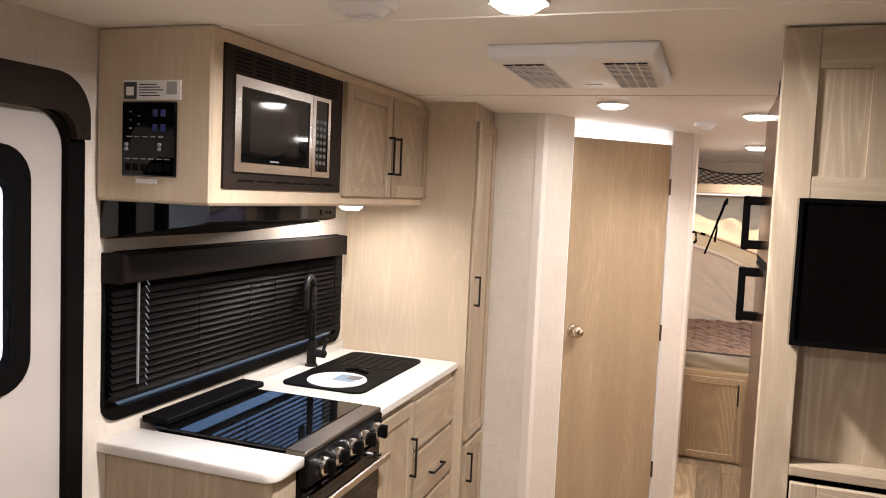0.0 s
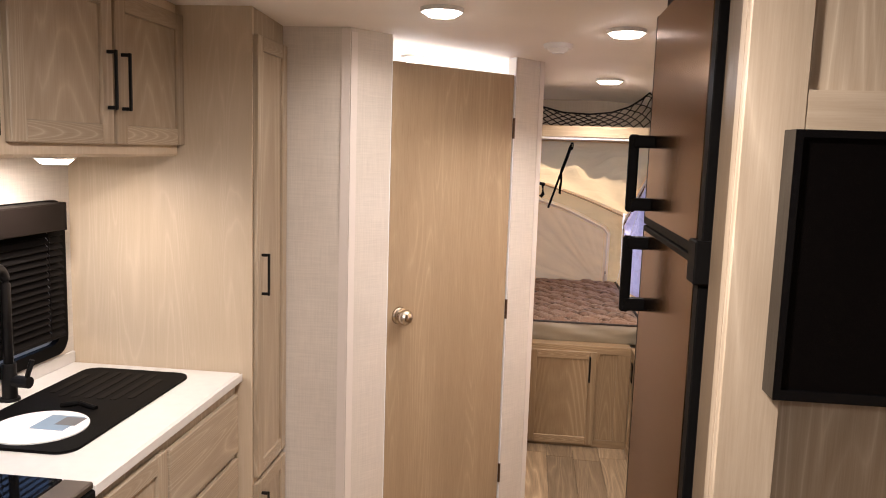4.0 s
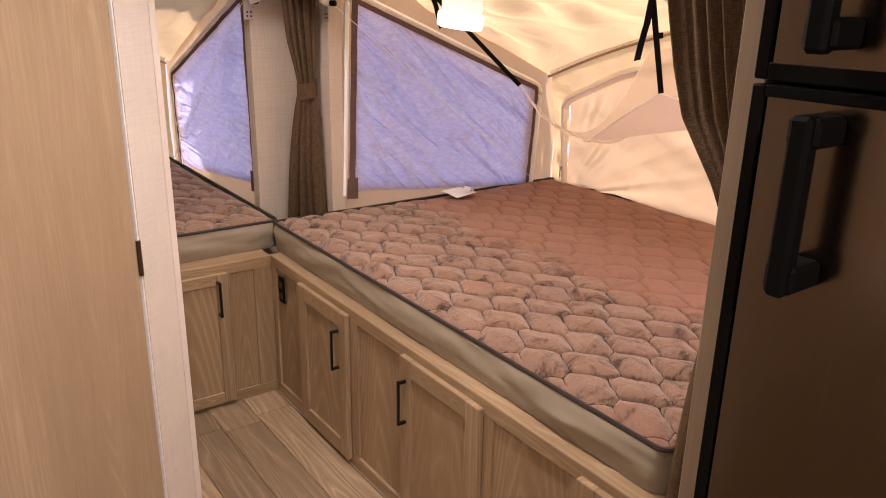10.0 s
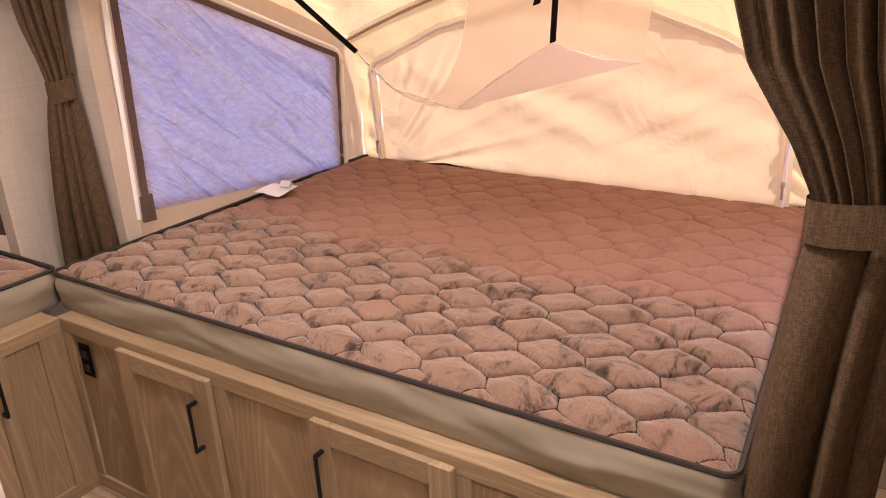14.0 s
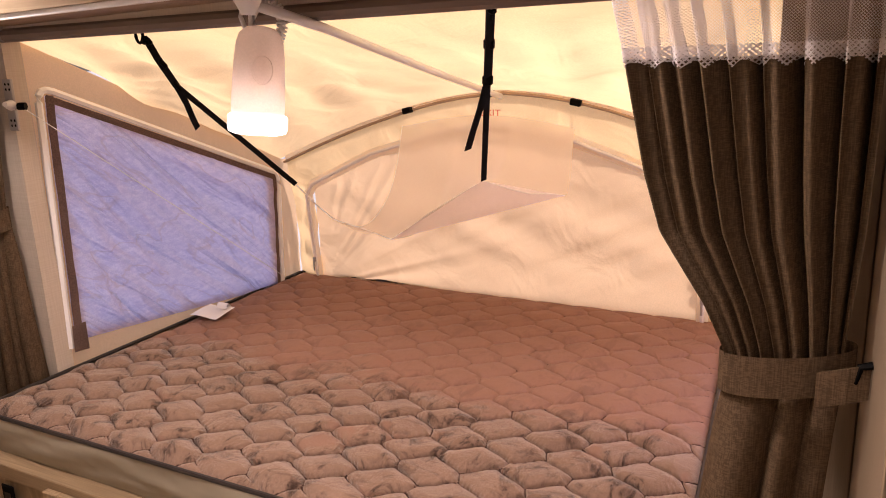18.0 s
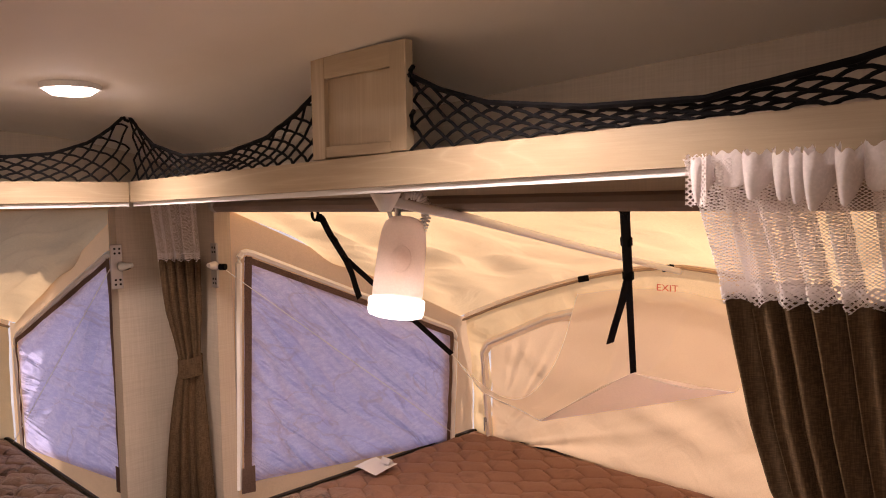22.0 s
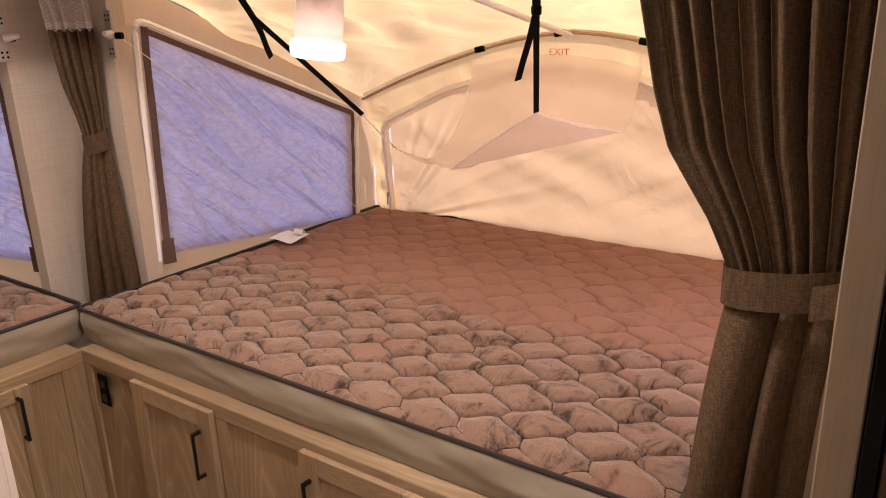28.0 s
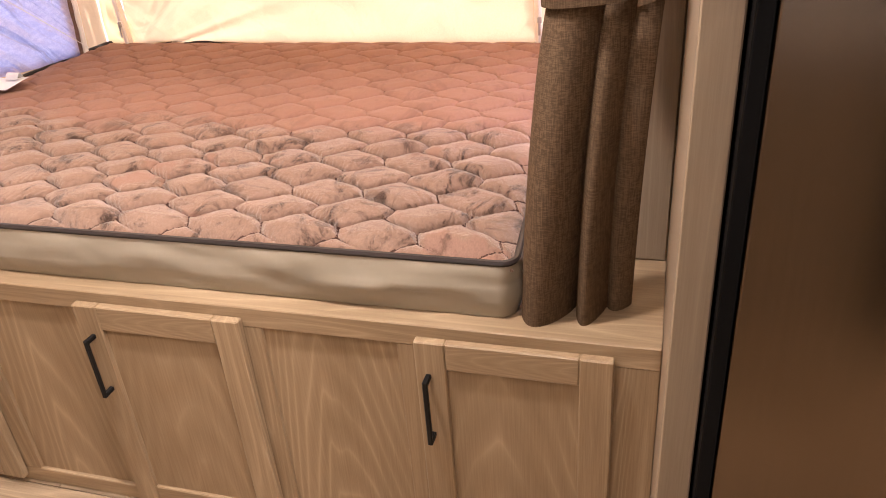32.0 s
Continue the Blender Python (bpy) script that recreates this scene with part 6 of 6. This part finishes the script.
part("bunched_heading", grid(bmesh.new(), 300, 10, bunched), mesh_cloth, ct, "bunched white heading tape", True)
part("heading_end", grid(bmesh.new(), 12, 6, lambda u, v: Vector((-0.030 + 0.006 * math.sin(4 * u), -1.781 - 0.030 * u, 1.775 + 0.065 * v + 0.002 * math.sin(20 * u)))), hem_net, ct, "doubled net end", True)
part("tie_strap", ribbon(bmesh.new(), [(0.05, -2.10, 1.175), (0.045, -2.14, 1.19), (0.05, -2.169, 1.20)], (0, 0, 0.028)), curtain_mat, ct)
curtain("narrow brown linen curtain tied back in the bed corner", (0.185, 0.265), (0.315, 0.135), 1.785, 1.60, 1.228, 0.622,
        (0.08, 0.96), (0.47, 0.86), (0.0, 1.05), 5, 0.020, (-0.7, -0.7), [(0.0, 0.3, 0.8), (0.3, 0.5, 0.9), (0.5, 0.66, 0.35), (0.66, 1.0, 0.9)])
hkr = thing("wall_hook", (0.05, -2.17, 1.2), "small black tie-back hook on the oak panel", "hook")
part("hook", tube(bmesh.new(), [(0.05, -2.1705, 1.225), (0.05, -2.155, 1.22), (0.05, -2.150, 1.195)], 0.006, 6), black_pl, hkr)

# ---- cargo nets on the shelves ----
def net(label, path, top_z, low_z, step=0.028):
    """A diamond net between a top line and the shelf's front edge."""
    th = thing("cargo_net", path(0.5) + Vector((0, 0, low_z(0.5))), label, "cargo net", "cargo nets")
    length = sum((path((k + 1) / 40) - path(k / 40)).length for k in range(40))
    cols = max(6, int(length / step))
    rows = 6
    bm = bmesh.new()

    def at(i, j):
        u = min(1, max(0, i / cols))
        p = path(u)
        lo, hi = low_z(u), top_z(u)
        p.z = lo + (hi - lo) * j / rows
        p.x += 0.006 * noise.noise((i * 0.7, j * 0.7, 3)) + 0.012 * math.sin(math.pi * j / rows)
        return p

    for i in range(cols + 1):
        for j in range(rows):
            if (i + j) % 2 == 0:
                for di in (-1, 1):
                    if 0 <= i + di <= cols:
                        tube(bm, [at(i, j), at(i + di * 0.5, j + 0.5) + Vector((0, 0, 0.002)), at(i + di, j + 1)], 0.0031, 5)
    mesh_part = part("mesh", bm, strap_mat, th, "black diamond mesh")
    mesh_part["kind"] = "stuff"
    part("top_cord", tube(bmesh.new(), [at(i / 2, rows) for i in range(2 * cols + 1)], 0.0052, 6), strap_mat, th, "black elastic top cord")
    return th


def line(*pts):
    us = [p[0] for p in pts]
    return lambda u: float(np.interp(u, us, [p[1] for p in pts]))


net("black stretch cargo net along the end shelf", lambda u: Vector((CX + (0.02 - CX) * u, 0.031, 0)),
    line((0, 1.955), (0.2, 1.925), (0.45, 1.918), (0.65, 1.93), (0.82, 1.965), (0.93, 2.01), (1, 2.05)), lambda u: 1.853)
net("black stretch cargo net between the shelf corner and divider", lambda u: Vector((0.031, 0.03 - 0.93 * u, 0)),
    line((0, 2.05), (0.06, 2.01), (0.16, 1.955), (0.35, 1.915), (0.6, 1.908), (0.8, 1.935), (0.93, 1.98), (1, 2.01)), lambda u: fascia_z(0.03 - 0.93 * u) + 0.001)
net("black stretch cargo net along the side shelf", lambda u: Vector((0.031, -1.20 - 0.96 * u, 0)),
    line((0, 2.02), (0.08, 1.985), (0.2, 1.95), (0.4, 1.925), (0.6, 1.918), (0.8, 1.945), (1, 1.985)), lambda u: fascia_z(-1.20 - 0.96 * u) + 0.001)
for x, y, z in ((0.024, 0.024, 2.052), (0.035, -1.207, 2.022), (0.035, -1.207, 1.94)):
    th = thing("net_hook", (x, y, z), "small black hook holding the cargo net", "hook", "net hooks")
    part("hook", tube(bmesh.new(), [(x, y, z + 0.012), (x - 0.012, y - 0.006, z + 0.004), (x - 0.010, y - 0.006, z - 0.016), (x + 0.004, y, z - 0.020)], 0.005, 6), black_pl, th)

# ---- straps, lantern, sheer flap and poles in the side tent ----
def hook_strap(label, top, end, tail, parts_at=(0.10, 0.42), wide=0.0112, bend=None):
    top, end = Vector(top), Vector(end)
    th = thing("strap", top, label, "strap", "hooked straps")
    d = end - top
    side = d.cross(Vector((-1.2, -1.2, 0.15))).normalized()
    ring = [top + Vector((0.006 * math.sin(t), -0.006 * math.sin(t), -0.020 + 0.021 * math.cos(t))) for t in [2 * math.pi * k / 12 for k in range(12)]]
    part("snap_hook", tube(bmesh.new(), ring, 0.0046, 6, True), black_pl, th, "black snap hook")
    e = (Vector(bend) - top).normalized() if bend else d.normalized()
    part("hook_gate", tube(bmesh.new(), [top + Vector((0.004, -0.004, -0.038)), top + e * 0.05, top + e * 0.07], 0.0065, 8), black_pl, th, "black swivel of the hook")
    a, b = top + d * parts_at[0], top + d * parts_at[1]
    if bend:
        b = Vector(bend)
        a = top.lerp(b, 0.22)
    sag = Vector((0, 0, -0.006))
    part("upper_webbing", ribbon(bmesh.new(), [a, a.lerp(b, 0.35) + sag, a.lerp(b, 0.7) + sag * 0.5, b], side * wide * 0.85, 0.007), strap_mat, th, "doubled black webbing")
    part("lower_webbing", ribbon(bmesh.new(), [b, b.lerp(end, 0.3), b.lerp(end, 0.6), end], side * wide * 0.7, 0.003), strap_mat, th)
    q = d.to_track_quat('Z', 'Y').to_matrix().to_4x4()
    for p in (a, a.lerp(b, 0.5), b):
        part("buckle", boxes(((-0.0125, -0.006, -0.014), (0.0125, 0.006, 0.014)), bev=0.004, M=Matrix.Translation(p) @ q), black_pl, th, "black plastic buckle")
    t1 = Vector(tail)
    part("tail", ribbon(bmesh.new(), [b, b.lerp(t1, 0.4) + Vector((0.004, 0, 0)), b.lerp(t1, 0.75), t1], side * wide * 0.8, 0.003), strap_mat, th, "loose strap tail")
    return th


hook_strap("black webbing strap hooked to the tent frame, holding the flap", (0.34, -0.468, 1.772), (0.736, -0.619, 1.302), (0.45, -0.525, 1.501), (0.05, 0.42), bend=(0.435, -0.48, 1.617))
hook_strap("black webbing strap hooked to the tent frame, hanging free end", (0.37, -1.450, 1.795), (0.734, -1.258, 1.342), (0.58, -1.287, 1.444), (0.05, 0.40))
hook_strap("black webbing strap hanging in the end tent", (-0.375, 0.40, 1.765), (-0.50, 0.42, 1.36), (-0.435, 0.40, 1.45), (0.06, 0.45))
rp = thing("ridge_pole", (0.1, -1.05, 1.75), "white ridge pole under the tent roof", "pole")
part("tube", tube(bmesh.new(), [(0.10, -1.05, 1.786), (0.37, -1.035, 1.742), (0.9, -1.00, 1.638), (1.545, -0.965, 1.515)], 0.011, 10), white_pl, rp, "", True)
for z, dz in ((1.80, 0),):
    part("bracket", cyl(bmesh.new(), (0.10, -1.048, 1.803), (0.102, -1.045, 1.764), 0.034, 0.013, 20), white_pl, rp, "white moulded socket")
    part("flange", cyl(bmesh.new(), (0.10, -1.048, 1.810), (0.10, -1.048, 1.803), 0.038, 0.036, 20), white_pl, rp)
hb = thing("tent_header_bar", (0.35, -1.0, 1.78), "grey metal header bar along the top of the side tent", "bar")
part("bar", tube(bmesh.new(), [(0.335, 0.085, 1.772), (0.335, -2.015, 1.780)], 0.020, 10), mat("grey_bar", (0.20, 0.15, 0.12), 0.55), hb)

for y in (0.078, -2.008):
    part("end_bracket", cyl(bmesh.new(), (0.335, y - 0.012, 1.776), (0.335, y + 0.012, 1.776), 0.024, n=14), zinc, hb, "grey end bracket")
for y in (-1.450,):
    part("hook_eye", tube(bmesh.new(), [(0.36 + 0.006 * math.sin(t), y + 0.006 * math.sin(t), 1.782 + 0.018 * math.cos(t)) for t in [2 * math.pi * k / 12 for k in range(12)]], 0.003, 6, True), white_pl, hb, "white eye loop")

lan = thing("lantern", (0.247, -0.935, 1.52), "frosted white camping lantern hanging lit from the ridge pole", "lantern")
LX, LY = 0.247, -0.955
prof = [(0.0585, 1.556), (0.0590, 1.58), (0.0575, 1.63), (0.0550, 1.68), (0.0515, 1.712), (0.0445, 1.733), (0.030, 1.745), (0.012, 1.749), (0.0, 1.750)]
LEAN = Matrix.Translation((LX, LY, 1.78)) @ Matrix.Rotation(radians(7), 4, Vector((0.67, 0.74, 0))) @ Matrix.Translation((-LX, -LY, -1.78))

def lathe(bm, prof, cx, cy, n=36):
    rings = [[bm.verts.new((cx + r * math.cos(2 * math.pi * k / n), cy + r * math.sin(2 * math.pi * k / n), z)) for k in range(n)] for r, z in prof if r > 0]
    for A, B in zip(rings, rings[1:]):
        for k in range(n):
            bm.faces.new((A[k], A[(k + 1) % n], B[(k + 1) % n], B[k]))
    bm.faces.new(rings[0][::-1])
    bm.faces.new(rings[-1])
    return bm


part("body", lathe(bmesh.new(), prof, LX, LY), frosted, lan, "frosted plastic body", True)
part("lamp_ring", lathe(bmesh.new(), [(0.052, 1.514), (0.063, 1.518), (0.066, 1.528), (0.066, 1.553), (0.060, 1.5575)], LX, LY), lantern_glow, lan, "glowing base ring", True)
cc = (Vector((-0.94, -2.25, 0)) - Vector((LX, LY, 0))).normalized()
px = Vector((-cc.y, cc.x, 0))
top = Vector((LX, LY, 0))
up = lambda r, z: top + px * r + Vector((0, 0, z))
part("carry_handle", tube(bmesh.new(), [up(-0.014, 1.742), up(-0.016, 1.772), up(-0.002, 1.797), up(0.022, 1.799), up(0.042, 1.782), up(0.047, 1.752), up(0.040, 1.722)], 0.0085, 10), white_pl, lan, "white loop handle", True)
curl = [(0.010, 1.800), (0.022, 1.799), (0.034, 1.792), (0.042, 1.782), (0.046, 1.768), (0.047, 1.752), (0.044, 1.736), (0.040, 1.722)]
for k in range(15):
    f = k / 2
    i = min(6, int(f))
    a, b = up(*curl[i]), up(*curl[i + 1])
    c, d = a.lerp(b, f - i), (b - a).normalized()
    e = d.cross(cc)
    part("coil", tube(bmesh.new(), [c + cc * 0.0105 * math.cos(t) + e * 0.0105 * math.sin(t) for t in [2 * math.pi * q / 10 for q in range(10)]], 0.0030, 5, True), white_pl, lan)
part("hang_loop", tube(bmesh.new(), [up(-0.030, 1.735), up(-0.043, 1.765), up(-0.044, 1.80), up(-0.034, 1.815), up(-0.024, 1.80), up(-0.022, 1.765), up(-0.020, 1.74)], 0.005, 8), white_pl, lan, "white hanging loop", True)
dial = Vector((LX, LY, 1.655)) + cc * 0.0590
ring = [dial + px * 0.022 * math.cos(t) + Vector((0, 0, 0.030 * math.sin(t))) for t in [2 * math.pi * k / 20 for k in range(20)]]
part("switch_ring", tube(bmesh.new(), ring, 0.0013, 6, True), frosted, lan)
lamp = new("light", bpy.data.lights.new("light", 'POINT'))
lamp.data.energy, lamp.data.color, lamp.data.shadow_soft_size = LANTERN_W, (1.0, 0.90, 0.78), 0.05
lamp.matrix_world = LEAN @ Matrix.Translation((LX, LY, 1.495))
part("bulb", lathe(bmesh.new(), [(0.012, 1.60), (0.020, 1.625), (0.022, 1.65), (0.016, 1.672), (0.006, 1.685)], LX, LY, 16), mat("amber_bulb", (0.55, 0.33, 0.14), 0.2, spec=0.6), lan, "amber inner bulb", True)
for piece in lan.children:
    piece.data.transform(LEAN)

fl = thing("sheer_flap", (1.2, -0.95, 1.2), "sheer white window flap held up by two straps", "flap")
top_e = lambda u: Vector((1.552, -0.53 - 0.72 * u, 1.400 + 0.045 * math.sin(math.pi * u)))
low_pts = [(0, (0.736, -0.619, 1.302)), (0.16, (0.745, -0.74, 1.20)), (0.38, (0.79, -0.92, 1.136)), (0.52, (0.76, -1.07, 1.235)), (0.68, (0.734, -1.258, 1.342)), (0.85, (0.90, -1.33, 1.275)), (1, (1.04, -1.385, 1.252))]


def low_e(u):
    us = [p[0] for p in low_pts]
    return Vector([float(np.interp(u, us, [p[1][k] for p in low_pts])) for k in range(3)])


def flap(u, v):
    a, b = top_e(u), low_e(u)
    p = a.lerp(b, v)
    p.z -= (0.05 + 0.17 * (1 - u) ** 2.5) * math.sin(math.pi * v ** 1.5)
    p.y -= 0.10 * math.sin(math.pi * v) * (1 - u) ** 2
    p.z += 0.008 * noise.noise((u * 5, v * 5, 1))
    return p


part("cloth", grid(bmesh.new(), 48, 40, flap), gauze, fl, "", True)
A, S, C = Vector((0.79, -0.92, 1.136)), Vector((0.734, -1.258, 1.342)), Vector((1.04, -1.385, 1.252))
part("folded_corner", grid(bmesh.new(), 20, 16, lambda u, v: S.lerp(A.lerp(C, u), v) + Vector((-0.004, 0, -0.012 * math.sin(math.pi * v) * math.sin(math.pi * u)))), fold_cloth, fl, "pale turned-up corner", True)
part("hem", tube(bmesh.new(), [flap(k / 60, 1.0) for k in range(61)], 0.0018, 5), net_tape, fl, "narrow white hem")
part("edge_hem", tube(bmesh.new(), [flap(0.0, k / 30) for k in range(31)], 0.0016, 5), net_tape, fl)

# corner brackets, cords
for at_x, at_y, ang in ((0.325, 0.075, 0), (0.10, 0.325, 90)):
    M = Matrix.Translation((at_x, at_y, 1.575)) @ Matrix.Rotation(radians(ang), 4, 'Z')
    br = thing("frame_bracket", (at_x, at_y, 1.5), "drilled grey metal tent bracket", "bracket", "tent brackets")
    bpart("plate", (-0.006, -0.014, -0.075), (0.002, 0.026, 0.075), zinc, br, M, 0.002)
    part("arm", cyl(bmesh.new(), M @ Vector((-0.01, -0.005, 0.0)), M @ Vector((-0.045, -0.03, 0.005)), 0.016, 0.007, 12), white_pl, br, "tapered socket")
    part("ball", cyl(bmesh.new(), M @ Vector((0.002, -0.02, -0.004)), M @ Vector((0.012, -0.04, -0.004)), 0.011, 0.011, 12), black_pl, br, "black end stop")
    for z in (-0.06, -0.045, 0.045, 0.06):
        for x in (-0.004, 0.012):
            part("hole", cyl(bmesh.new(), M @ Vector((-0.0065, x, z)), M @ Vector((-0.0058, x, z)), 0.004, n=8), black_pl, br)
for a, b in (((0.335, 0.045, 1.565), (1.44, 0.045, 0.735)), ((0.08, 0.345, 1.565), (0.06, 1.44, 0.735))):
    cd = thing("guy_cord", a, "thin pale tensioning cord across the tent window", "cord", "guy cords")
    part("cord", tube(bmesh.new(), [a, b], 0.0016, 5), net_tape, cd)
la = thing("bed_latch", (1.50, -1.86, 0.601), "small black latch block on the bed platform", "latch")
part("block", boxes(((1.478, -1.876, 0.6012), (1.522, -1.842, 0.640)), bev=0.004), black_pl, la)
part("lever", boxes(((1.486, -1.872, 0.638), (1.500, -1.848, 0.678)), bev=0.003), black_mt, la, "black upright lever")
tg = thing("paper_tag", (0.92, -0.03, 0.74), "white paper care tag lying on the mattress", "tag")
bm = bmesh.new()
grid(bm, 6, 4, lambda u, v: Vector((0.865 + 0.13 * v, 0.045 - 0.13 * u + 0.02 * v, 0.7465 + 0.003 * math.sin(5 * u + 3 * v))))
part("sheet", bm, paper, tg)
part("fold", grid(bmesh.new(), 4, 4, lambda u, v: Vector((0.955 + 0.03 * v, -0.005 - 0.05 * u, 0.752 + 0.02 * math.sin(math.pi * v)))), paper, tg)
txt = bpy.data.curves.new("exit_print", 'FONT')
txt.body = "EXIT"
txt.size = 0.042
txt.align_x = 'CENTER'
ex = new("exit_print", txt)
ex.data.materials.append(red_print)
ex.matrix_world = Matrix.Translation((1.512, -0.936, 1.446)) @ Matrix.Rotation(radians(-90), 4, 'Z') @ Matrix.Rotation(radians(90), 4, 'X') @ Matrix.Diagonal((1, 0.8, 1, 1))
tagged(ex, "small red printed word on the tent end wall", "print")

# ---- floor planks ----
def plank_mesh(w, l):
    bm = bmesh.new()
    box(bm, (0.0008, 0.0008, -0.006), (w - 0.0008, l - 0.0008, 0.0), 0.0012)
    me = bpy.data.meshes.new("plank")
    bm.to_mesh(me)
    bm.free()
    me.materials.append(plank_mat)
    return me


PW, PL = 0.148, 0.92
whole = plank_mesh(PW, PL)
rnd = random.Random(4)
for i in range(24):
    x = WX + i * PW
    if x + PW > 0.34:
        break
    y = -6.69 + rnd.random() * PL * 0.5
    while y < 0.3:
        ob = new("plank", whole)
        ob.parent = floor
        ob.location = (x, y, 0.0)
        if y + PL > 0.32:
            ob.scale.y = (0.32 - y) / PL
        y += PL
